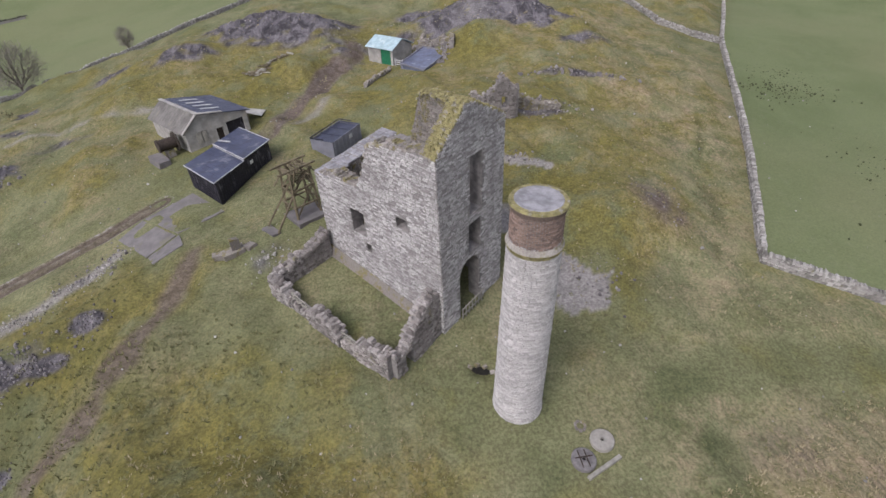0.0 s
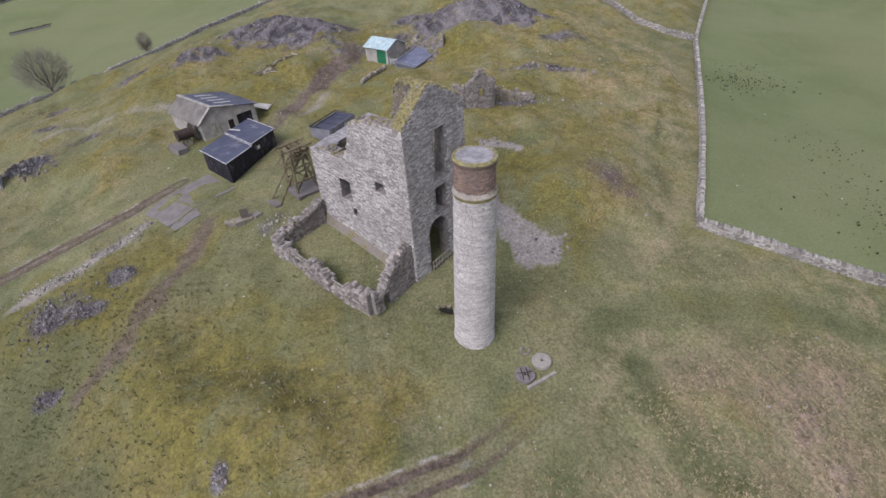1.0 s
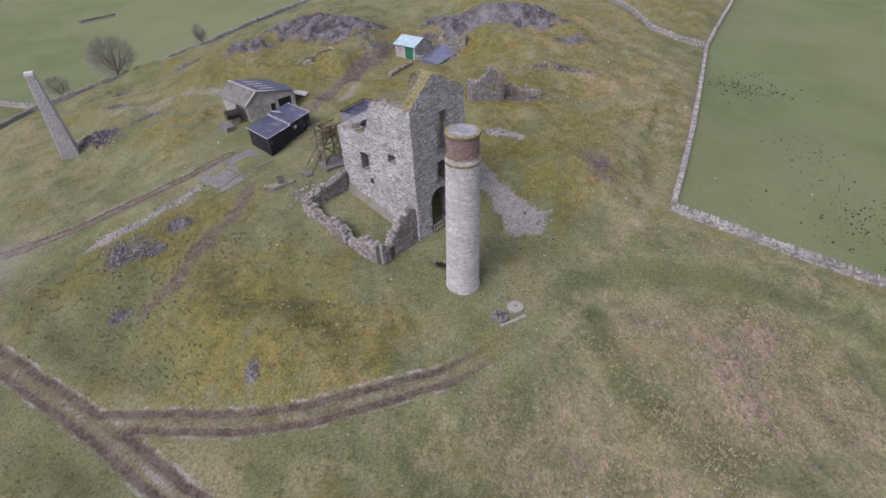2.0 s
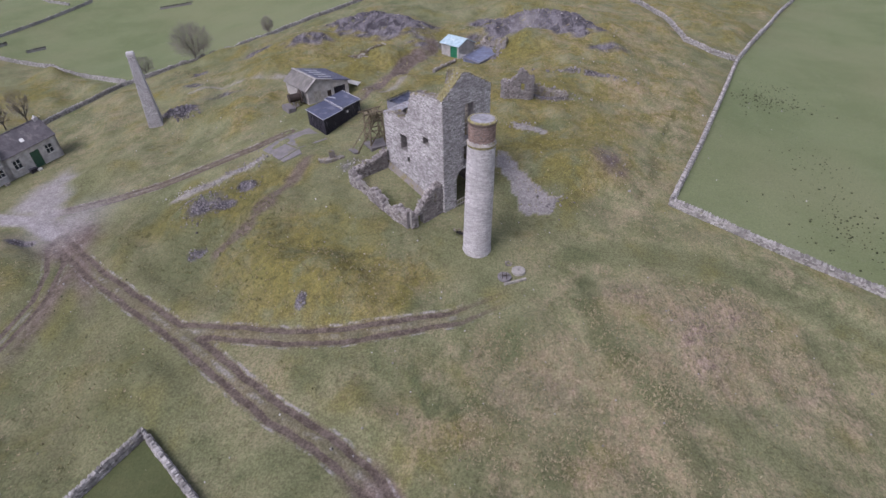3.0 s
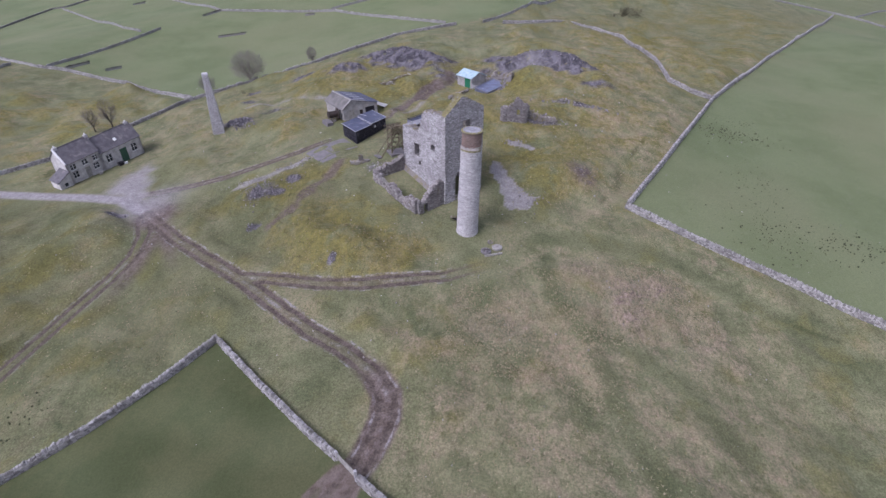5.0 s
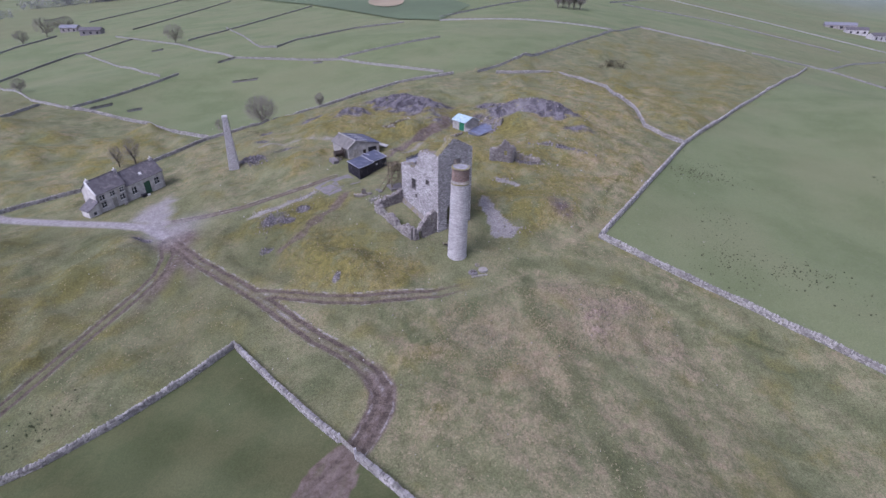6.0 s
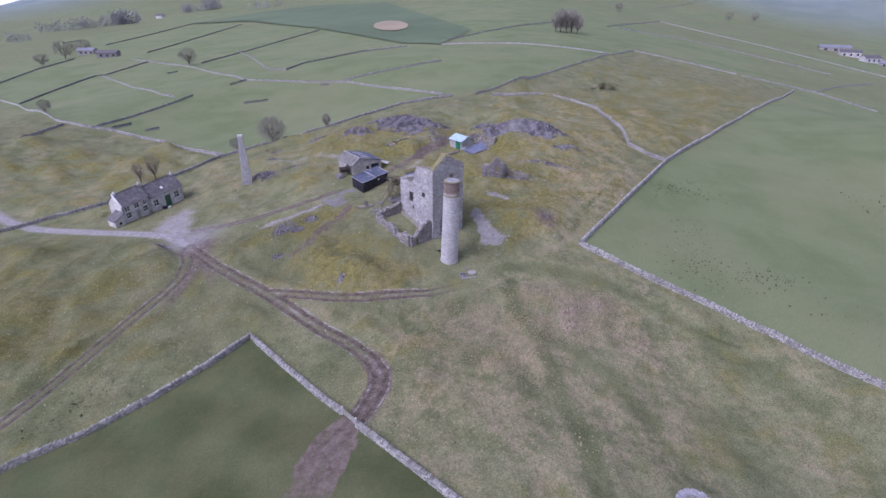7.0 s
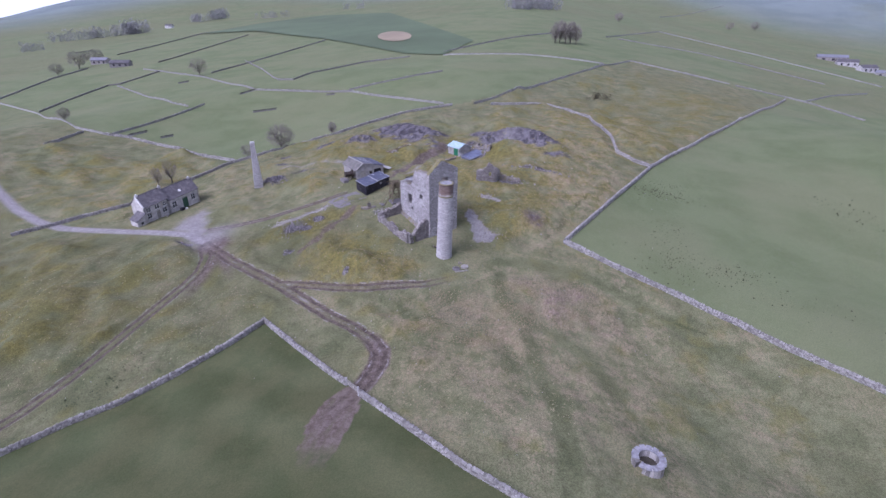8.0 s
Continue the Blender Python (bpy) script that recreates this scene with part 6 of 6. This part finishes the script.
drystone("field_wall", FIELD_WALL, "pale grey dry-stone wall with a sharp corner round a pasture", 1.0, 0.66, pieces=220, zone=(20, 60, 30, 60), seed=1)
drystone("field_wall", BEND_WALL, "pale grey dry-stone wall curving over rough moorland", 1.0, 0.6, seed=2)
drystone("field_wall", CORNER_WALL, "dry-stone wall turning a corner round a dark green paddock", 0.85, 0.56, pieces=220, zone=(-40, 0, -15, 10), seed=3)
drystone("field_wall", GATE_WALL, "dry-stone wall running on from the gate stoop", 0.85, 0.56, pieces=100, zone=(-5, 20, -25, 0), seed=4)
drystone("field_wall", LANE_WALL, "dark mossy dry-stone wall behind the cottage", 0.9, 0.5, seed=5)
drystone("field_wall", WEST_WALL[:4], "pale dry-stone wall crossing grass towards far pastures", 1.0, 0.6, seed=6)
for i, line in enumerate([WEST_WALL[3:]] + FAR_WALLS):
    far_k = 0.85 + max(0.0, (Vector(line[0]).length - 250) / 1900)
    drystone("field_wall", line, "distant grey dry-stone wall between green fields", 1.0 * far_k, 0.5 * far_k, near=False, seed=20 + i)
# added low walls, coloured dark to stand in for trench-like dashes
for i, (a, b) in enumerate((((-123, 189), (-112, 194)), ((-160, 138), (-157, 147)), ((-146, 141), (-143, 146)), ((-226, 280), (-221, 285)), ((-90, 216), (-85, 216)), ((-570, 576), (-569, 609)), ((-146, 220), (-141, 230)))):
    drystone("dark_dash", [a, b], "short dark low wall standing in for a trench-like dash in pasture", 0.8, 0.9, near=False, seed=60 + i, kind_group="wall remnants", facing_mat=dark_wall_mat)


# gate between the paddock walls
def field_gate():
    a, b = Vector((-6.1, -16)), Vector((-3.6, -18))
    za, zb = height(*a), height(*b)
    gate = thing("field_gate", *((a + b) / 2), "closed grey timber five-bar gate between dry-stone walls", "gate")
    for p, z in ((a, za), (b, zb)):
        bm = bmesh.new()
        block(bm, (p.x, p.y, z + 0.6), (0.24, 0.24, 1.7), 37, 0, 0.03)
        part("gate_post", bm, stone_mat, gate, "upright stone gate stoop")
    for h in (0.3, 0.52, 0.75, 0.98, 1.22):
        bm = bmesh.new()
        beam(bm, (a.x, a.y, za + h), (b.x, b.y, zb + h), 0.05, 0.1)
        part("bar", bm, grey_timber_mat, gate)
    bm = bmesh.new()
    beam(bm, (a.x, a.y, za + 0.3), (b.x, b.y, zb + 1.2), 0.05, 0.09)
    part("brace", bm, grey_timber_mat, gate)


field_gate()


# ---------------------------------------------------------------- stone ring over an old shaft
def shaft_ring():
    x, y = 37.6, -24.5
    g = height(x, y)
    ring = thing("shaft_collar", x, y, "low round stone collar with a notch over an old shaft", "stone ring")
    rng = np.random.RandomState(17)
    n = 26
    for i in range(n):
        if i in (15, 16):
            continue
        a0, a1 = i * 6.2832 / n + 0.01, (i + 1) * 6.2832 / n - 0.01
        top = 1.25 + rng.uniform(-0.05, 0.05)
        bm = bmesh.new()
        lo, hi = [], []
        for r, a in ((1.3, a0), (2.15, a0), (2.15, a1), (1.3, a1)):
            lo.append((x + r * math.cos(a), y + r * math.sin(a), g - 0.6))
            k = r + (0.05 if r < 2 else -0.08)
            hi.append((x + k * math.cos(a), y + k * math.sin(a), g + top))
        prism(bm, lo, hi)
        part("kerb_block", bm, drystone_mat, ring)
    for i in range(14):
        a = i * 6.2832 / 14
        bm = bmesh.new()
        block(bm, (x + 1.73 * math.cos(a), y + 1.73 * math.sin(a), g + 1.28), (0.9, 0.72, 0.16), math.degrees(a), 0, 0.04)
        if i not in (8,):
            part("cope_stone", bm, cap_mat, ring)
        else:
            bm.free()
    bm = bmesh.new()
    bmesh.ops.create_circle(bm, cap_ends=True, segments=24, radius=1.4, matrix=Matrix.Translation((x, y, g + 0.1)))
    part("shaft_fill", bm, earth_mat, ring)


shaft_ring()


# ---------------------------------------------------------------- slabs, hearth, heaps of timber and stone
def ramp_slabs():
    ramp = thing("concrete_ramp", -26, 49.5, "cracked grey concrete ramp slabs leading to the black shed", "slab")
    for cs in ([(-20.5, 50.3), (-25.1, 55.6), (-29.6, 52.4), (-24.6, 47.5)], [(-24.8, 47.3), (-29.8, 52.2), (-31.6, 49.6), (-27.4, 45.4)], [(-24.4, 47.2), (-27.2, 45.3), (-25.9, 43.2), (-23.4, 45.0)]):
        bm = bmesh.new()
        prism(bm, [(x, y, height(x, y) - 0.5) for x, y in cs], [(x, y, height(x, y) + 0.1) for x, y in cs])
        part("slab", bm, slab_mat, ramp)


ramp_slabs()
hearth = thing("stone_footing", -18.1, 42.3, "broken stone machine footing with an upright block", "footing")
for dx, dy, sx, sy, sz, t in ((0, 0, 2.2, 1.1, 0.5, 35), (0.3, 0.2, 0.7, 0.5, 1.9, 30), (-1.2, -0.5, 0.8, 0.7, 0.6, 10), (1.5, 0.6, 0.9, 0.8, 0.4, 50)):
    bm = bmesh.new()
    block(bm, (-18.1 + dx, 42.3 + dy, height(-18.1 + dx, 42.3 + dy) + sz * 0.3), (sx, sy, sz), t, 0, 0.1)
    part("block", bm, rubble_mat, hearth)


def timber_heap(x, y, n, label, length=2.6):
    heap = thing("timber_heap", x, y, label, "timber")
    rng = np.random.RandomState(int(abs(x * 7)))
    for i in range(n):
        a = rng.uniform(0, 3.14)
        px, py = x + rng.normal(0, 1.0), y + rng.normal(0, 1.1)
        d = Vector((math.cos(a), math.sin(a), rng.uniform(-0.12, 0.12))) * rng.uniform(0.4, 1) * length / 2
        bm = bmesh.new()
        c = Vector((px, py, height(px, py) + 0.1 + 0.3 * rng.rand()))
        beam(bm, c - d, c + d, rng.uniform(0.12, 0.28))
        part("timber", bm, timber_mat if i % 3 else grey_timber_mat, heap)


timber_heap(-22.4, 91.6, 36, "tangled heap of dark broken timbers on grass", 2.0)
timber_heap(-19.2, 96, 18, "small scatter of dark old timbers on grass", 1.7)


def scatter_rocks(name, label, spots, material, seed):
    """Loose stones: spots are x, y, spread along, spread across, turn, count, smallest, largest."""
    rng = np.random.RandomState(seed)
    soup = ([], [])
    for cx, cy, sx, sy, turn, count, lo, hi in spots:
        c, s = math.cos(radians(turn)), math.sin(radians(turn))
        a, b = rng.normal(0, 1, count) * sx, rng.normal(0, 1, count) * sy
        xs, ys = cx + a * c - b * s, cy + a * s + b * c
        for x, y, z in zip(xs, ys, land(xs, ys)):
            rocks(soup, x, y, lo + (hi - lo) * rng.rand() ** 2.5, rng, z=z)
    return tagged(pile(name, soup, material), label, "stones", kind="stuff")


scatter_rocks("spoil_stones", "loose grey mine stones scattered over the spoil banks", [
    (-34.6, 33.4, 1.7, 0.9, 30, 260, 0.1, 0.42), (-37.6, 36.4, 1.0, 0.6, 40, 90, 0.1, 0.4), (-29.3, 36.6, 0.8, 0.7, 40, 130, 0.08, 0.3), (-32, 33.7, 1.0, 0.4, 10, 60, 0.08, 0.3), (-37.5, 35.1, 1.0, 0.6, 60, 60, 0.1, 0.3), (-33.3, 25.4, 0.7, 0.6, 0, 50, 0.12, 0.4),
    (-15.4, 14.1, 0.4, 0.45, 0, 40, 0.1, 0.35), (-58.1, 72.3, 1.8, 1.4, 0, 130, 0.2, 0.8), (24.4, 43.3, 1.6, 2.4, 10, 40, 0.08, 0.25), (17.2, 64.7, 3.0, 1.0, 0, 120, 0.2, 0.7),
    (27.3, 73.8, 4.0, 0.5, -15, 110, 0.15, 0.7), (-21.3, 110.8, 8, 3, -12, 90, 0.15, 0.45), (19.1, 103.8, 8, 3, -15, 90, 0.15, 0.45), (11.3, 53.7, 1.5, 0.7, 0, 40, 0.15, 0.5),
    (14.5, 34.6, 1.6, 1.4, 0, 60, 0.1, 0.4), (6.7, 98, 3, 1, -30, 60, 0.2, 0.6), (-63.8, 31.2, 1, 0.6, 0, 30, 0.15, 0.4), (7.4, 96.2, 2.2, 0.5, -41, 130, 0.2, 0.7), (9.3, 91.2, 0.5, 2.2, -12, 90, 0.2, 0.7), (-31.4, 46.3, 1.5, 1.0, 30, 70, 0.12, 0.4)], spoil_stone_mat, 41)
scatter_rocks("field_stones", "small pale stones lying in the rough grass", [(-13.9, 40.8, 1.2, 1.0, 0, 60, 0.15, 0.45), (-39, 40.2, 2.6, 0.5, 13, 240, 0.08, 0.28), (-33, 44.5, 2.0, 0.5, 38, 180, 0.08, 0.28), (-0.6, 29.5, 30, 26, 0, 260, 0.08, 0.26), (-23.7, 62.9, 30, 26, 0, 160, 0.1, 0.35), (9.5, 2.2, 24, 12, 0, 140, 0.08, 0.25), (25.3, 77.8, 20, 25, 0, 100, 0.1, 0.4)], drystone_mat, 42)
scatter_rocks("rush_tussocks", "small dark green rush tussocks dotted over the pasture", [(63, 75.5, 4.8, 2.6, 10, 240, 0.14, 0.42), (67, 82, 4, 2.6, 15, 70, 0.14, 0.36), (57, 35, 4.5, 4.5, 30, 190, 0.14, 0.38), (60, 50, 3, 6, 0, 90, 0.14, 0.34), (70, 34, 4.5, 2, 10, 120, 0.14, 0.36), (118, 77, 3, 8, 20, 60, 0.2, 0.5), (80, 22, 10, 4, -35, 60, 0.14, 0.36), (-50, -15, 4.5, 2.2, 48, 90, 0.14, 0.4), (-44, 10, 9, 9, 20, 60, 0.08, 0.26)], dark_rush_mat, 43)


# ---------------------------------------------------------------- tufts of grass
def tufts(name, label, spots, material, seed, size):
    rng = np.random.RandomState(seed)
    verts, faces = [], []
    for cx, cy, sx, sy, turn, count in spots:
        c, s = math.cos(radians(turn)), math.sin(radians(turn))
        a, b = rng.uniform(-1.7, 1.7, count) * sx, rng.uniform(-1.7, 1.7, count) * sy
        xs, ys = cx + a * c - b * s, cy + a * s + b * c
        keep = roughness(xs, ys) > 0.5
        xs, ys = xs[keep], ys[keep]
        for x, y, z in zip(xs, ys, land(xs, ys)):
            h = size * rng.uniform(0.5, 1.3)
            for _ in range(5):
                f, lean = rng.uniform(0, 6.28), rng.uniform(0.4, 1.3)
                w = h * 0.22
                dx, dy = math.cos(f), math.sin(f)
                ox, oy = x + rng.uniform(-0.3, 0.3) * h, y + rng.uniform(-0.3, 0.3) * h
                k = len(verts)
                verts += [(ox - dy * w, oy + dx * w, z - 0.05), (ox + dy * w, oy - dx * w, z - 0.05), (ox + dx * h * lean, oy + dy * h * lean, z + h * 0.7)]
                faces.append((k, k + 1, k + 2))
    return tagged(pile(name, (verts, faces), material), label, "grass", kind="stuff")


tufts("straw_grass", "pale straw-coloured tussocks over the rough slope", [(28, 12.5, 6.5, 4.5, 20, 2600), (13, 3, 6, 4.5, -10, 2400), (14, -12, 9, 6, 0, 900), (-8, 17, 10, 4, 0, 600), (-42, 0, 8, 7, 0, 500), (36, 58, 9, 18, -25, 1800), (-10, 88, 30, 16, 0, 1800), (-84, 76, 18, 8, 40, 900), (85, 190, 30, 40, -30, 1500), (-75, 5, 12, 14, 0, 700)], straw_mat, 71, 0.22)
tufts("rush_grass", "dull green and brown grass tussocks over the moor", [(-11, 20, 14, 8, 0, 2600), (18, 40, 14, 12, 0, 1500), (14, 3, 16, 11, 0, 2600), (-38, 14, 14, 12, 0, 1700), (0, 88, 34, 18, 0, 2600), (-32, 32, 8, 6, 30, 900)], rush_mat, 72, 0.24)



# ---------------------------------------------------------------- bare trees
def limb(verts, faces, a, b, r0, r1):
    d = (b - a).normalized()
    p = d.orthogonal().normalized()
    q = d.cross(p)
    k = len(verts)
    for c, r in ((a, r0), (b, r1)):
        for i in range(3):
            f = i * 2.0944
            verts.append(tuple(c + (p * math.cos(f) + q * math.sin(f)) * r))
    for i in range(3):
        faces.append((k + i, k + (i + 1) % 3, k + 3 + (i + 1) % 3, k + 3 + i))


def bare_tree(x, y, tall, wide, label, seed, thick=1.0, low=0.14, dense=0):
    """A leafless tree: trunk, limbs, and a crown of fine twigs within an uneven dome."""
    rng = np.random.RandomState(seed)
    g = height(x, y)
    tree = thing("bare_tree", x, y, label, "tree", "bare trees")
    trunk, twigs = ([], []), ([], [])
    base, fork = Vector((x, y, g - 0.2)), Vector((x + rng.uniform(-0.1, 0.1), y, g + tall * low))
    r = tall * 0.026 * thick
    limb(*trunk, base, fork, r * 1.3, r)

    def grow(p, d, length, rad, level):
        q = p + d * length
        limb(*(trunk if level < 2 else twigs), p, q, rad, rad * 0.6)
        if level == 3:
            return
        for _ in range((4, 3, 3, 3)[level]):
            t = rng.uniform(0.45, 1.0)
            s = p.lerp(q, t)
            e = (d + Vector((rng.normal(0, 0.55), rng.normal(0, 0.55), rng.normal(0.12, 0.4)))).normalized()
            grow(s, e, length * rng.uniform(0.5, 0.78), rad * 0.55, level + 1)

    top = Vector((x, y, g + tall * 0.55))
    for i in range(7):
        f = i * 0.9 + rng.uniform(-0.3, 0.3)
        e = top + Vector((math.cos(f) * wide * 0.3, math.sin(f) * wide * 0.3, rng.uniform(-0.12, 0.22) * tall))
        grow(fork, (e - fork).normalized(), (e - fork).length * 0.62, r * 0.6, 0)
    for _ in range(dense or (1700 if 9 < tall < 10 else 900 if tall < 9 else 700)):
        v = Vector((rng.normal(), rng.normal(), rng.normal())).normalized()
        k = rng.uniform(0.45, 1.0) ** 0.5 * rng.uniform(0.86, 1.08)
        q = top + Vector((v.x * wide * 0.5, v.y * wide * 0.5, v.z * tall * 0.45)) * k
        d = ((q - top).normalized() + Vector((0, 0, 0.5)) + Vector((rng.normal(0, 0.4), rng.normal(0, 0.4), rng.normal(0, 0.3)))).normalized()
        limb(*twigs, q - d * tall * 0.09, q + d * tall * 0.05, tall * 0.0032, tall * 0.0015)
    pile("trunk", trunk, bark_mat, tree)
    tagged(pile("crown", twigs, twig_mat, tree, "fine leafless twigs"), kind="stuff")
    return tree


bare_tree(-73.0, 113.0, 10.2, 11.5, "broad leafless tree with a dense rounded crown of twigs", 1, dense=1250)
bare_tree(-57.0, 129.0, 5.4, 3.8, "small slender leafless tree by the wall", 2)
bare_tree(-102.0, 76.0, 6.8, 4.2, "upright leafless tree behind the cottage", 3, low=0.16, dense=260)
bare_tree(-99.8, 80.0, 8.4, 5.2, "upright leafless tree leaning behind the cottage", 4, low=0.16, dense=300)
bare_tree(-84.0, 106.0, 5.2, 5.6, "low bushy leafless shrub near the square chimney", 5, low=0.1)
bare_tree(-228, 312, 14, 15, "distant spreading leafless tree on a field wall", 6)
bare_tree(-207, 155, 7, 7, "distant leafless tree by a field wall", 7)
for i, (x, y, t) in enumerate(((55, 430, 18), (60, 436, 20), (65, 434, 19), (70, 441, 20), (75, 438, 17))):
    bare_tree(x, y, t, 10, "tall leafless tree in a small copse", 10 + i)
for i, (x, y, t) in enumerate(((-405, 366, 12), (-422, 412, 18), (-436, 455, 15), (193, 884, 16), (520, 1281, 20), (617, 1378, 22), (-470, 480, 10))):
    bare_tree(x, y, t, t * 1.1, "far leafless hedgerow tree", 30 + i)


def brushwood(name, label, spots, seed):
    """Far woods and scrub: dense clumps of twiggy shards."""
    rng = np.random.RandomState(seed)
    verts, faces = [], []
    for cx, cy, sx, sy, turn, clumps, tall in spots:
        c, s = math.cos(radians(turn)), math.sin(radians(turn))
        for _ in range(clumps):
            a, b = rng.uniform(-1, 1) * sx, rng.uniform(-1, 1) * sy
            x, y = cx + a * c - b * s, cy + a * s + b * c
            g, t = float(base_land(x, y)), tall * rng.uniform(0.6, 1.1)
            for _ in range(64):
                f, e = rng.uniform(0, 6.28), rng.rand() ** 0.5
                z = rng.rand()
                rr = t * 0.45 * e * (0.55 + 0.9 * z * (1.25 - z))
                p = Vector((x + rr * math.cos(f), y + rr * math.sin(f), g + t * z * (1 - 0.3 * e * e)))
                k, w = len(verts), t * 0.075
                for _ in range(3):
                    verts.append(tuple(p + Vector((rng.uniform(-w, w), rng.uniform(-w, w), rng.uniform(-w, w) * 1.3))))
                faces.append((k, k + 1, k + 2))
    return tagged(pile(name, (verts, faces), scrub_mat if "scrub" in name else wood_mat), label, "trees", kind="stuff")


brushwood("far_woodland", "far belts of leafless woodland in haze-paled grey", [(-742, 826, 68, 12, 58, 46, 20), (-706, 884, 26, 14, 58, 30, 27), (-727, 1194, 52, 12, 77, 44, 24), (-549, 1150, 40, 8, 20, 14, 16), (50, 900, 60, 14, 53, 60, 24), (-699, 640, 14, 8, 50, 10, 14), (-400, 1310, 40, 8, 0, 10, 18)], 81)
brushwood("gorse_scrub", "low dark scrub bushes on the rough ground", [(66.5, 217, 4.5, 2.4, 25, 16, 4.0), (58, 209, 5, 1.5, 20, 10, 2.0), (40, 185, 2.6, 1.2, 0, 7, 2.2), (-70, 99, 2, 1, 0, 5, 2.0)], 82)


# ---------------------------------------------------------------- far sown pasture and its bare patch
def draped(name, label, outline, material, lift, kind="structure"):
    """A far field laid over the land, cut fine enough to follow it."""
    bm = bmesh.new()
    bm.faces.new([bm.verts.new((x, y, 0)) for x, y in outline])
    bmesh.ops.triangulate(bm, faces=bm.faces[:])
    for _ in range(4):
        bmesh.ops.subdivide_edges(bm, edges=bm.edges[:], cuts=1, use_grid_fill=True)
    points = bm.verts[:]
    tops = land([v.co.x for v in points], [v.co.y for v in points])
    for v, top in zip(points, tops):
        v.co.z = float(top) + lift * (0.12 + 0.0014 * v.co.y)
    bmesh.ops.recalc_face_normals(bm, faces=bm.faces[:])
    me = bpy.data.meshes.new(name)
    bm.to_mesh(me)
    bm.free()
    me.materials.append(material)
    return tagged(new(name, me), label, "field", kind=kind)


draped("pasture", "far dark green sown pasture", [(-504, 777), (-401, 761), (-204, 540), (-72, 361), (-37, 341), (-20, 427), (-63, 540), (-226, 981), (-396, 1071), (-478, 957)], sown_mat, 1.0)
draped("bare_patch", "pale bare patch in the far pasture", [(-113 + 22 * math.cos(a * 0.524) + -11 * math.sin(a * 0.524), 507 + -13 * math.cos(a * 0.524) + 54 * math.sin(a * 0.524)) for a in range(12)], bare_mat, 1.9)


# ---------------------------------------------------------------- far farms
def farm(x, y, long, deep, tall, turn, label, wall, roof):
    b = thing("farm_building", x, y, label, "farm building", "far farms", z=float(base_land(x, y)))
    g = float(base_land(x, y))
    c, s = math.cos(radians(turn)), math.sin(radians(turn))
    P = lambda a, e, h: (x + a * c - e * s, y + a * s + e * c, g + h)
    a, e = long / 2, deep / 2
    bm = bmesh.new()
    prism(bm, [P(-a, -e, -4), P(-a, e, -4), P(-a, e, tall), P(-a, 0, tall * 1.5), P(-a, -e, tall)], [P(a, -e, -4), P(a, e, -4), P(a, e, tall), P(a, 0, tall * 1.5), P(a, -e, tall)])
    part("wall", bm, wall, b)
    for side in (-1, 1):
        bm = bmesh.new()
        slab(bm, [P(-a - 0.6, side * (e + 0.6), tall - 0.2), P(a + 0.6, side * (e + 0.6), tall - 0.2), P(a + 0.6, 0, tall * 1.5 + 0.4), P(-a - 0.6, 0, tall * 1.5 + 0.4)], 0.3)
        part("roof", bm, roof, b)
    # openings are solid black boxes on the wall, their dark insides put in colour
    for i in range(3):
        bm = bmesh.new()
        q = -a + (i + 0.7) * long / 3.2
        block(bm, P(q, -e - 0.05, tall * 0.45), (long * 0.1, 0.3, tall * 0.5), turn)
        part("opening", bm, black_mat, b)


farm(510, 822, 40, 14, 6, -20, "far long farm shed with a grey roof", ruin_mat, skip_mat)
farm(501, 765, 26, 12, 6, -15, "far dark-roofed farm building", stone_mat, slate_mat)
farm(500, 715, 22, 12, 6, 10, "far stone farmhouse with slate roof", stone_mat, slate_mat)
farm(512, 690, 26, 10, 5, -30, "far low pale farm building", render_mat, skip_mat)
farm(-423, 444, 16, 9, 4, 10, "far pale farm shed among trees", ruin_mat, skip_mat)
farm(-371, 408, 18, 9, 4, 15, "far grey farm building with dark roof", stone_mat, slate_mat)
farm(-707, 994, 14, 9, 5, 0, "far small white farmhouse", white_mat, slate_mat)


# ---------------------------------------------------------------- sky beyond the hills
def skyline():
    """A pale band of cloud low behind the hills, all round."""
    glow = bpy.data.materials.new("low_cloud")
    glow.use_nodes = True
    n, l = glow.node_tree.nodes, glow.node_tree.links
    e = n.new("ShaderNodeEmission")
    e.inputs[0].default_value, e.inputs[1].default_value = (0.93, 0.96, 1.0, 1), 0.95
    l.new(e.outputs[0], n["Material Output"].inputs[0])
    verts, faces = [], []
    for i in range(97):
        f = i * 6.2832 / 96
        for z in (-600, 900):
            verts.append((20 + 4100 * math.sin(f), 4100 * math.cos(f), z))
    for i in range(96):
        faces.append((2 * i, 2 * i + 2, 2 * i + 3, 2 * i + 1))
    tagged(pile("backdrop", (verts, faces), glow), "pale overcast sky low behind the hills", "sky", kind="structure")


skyline()
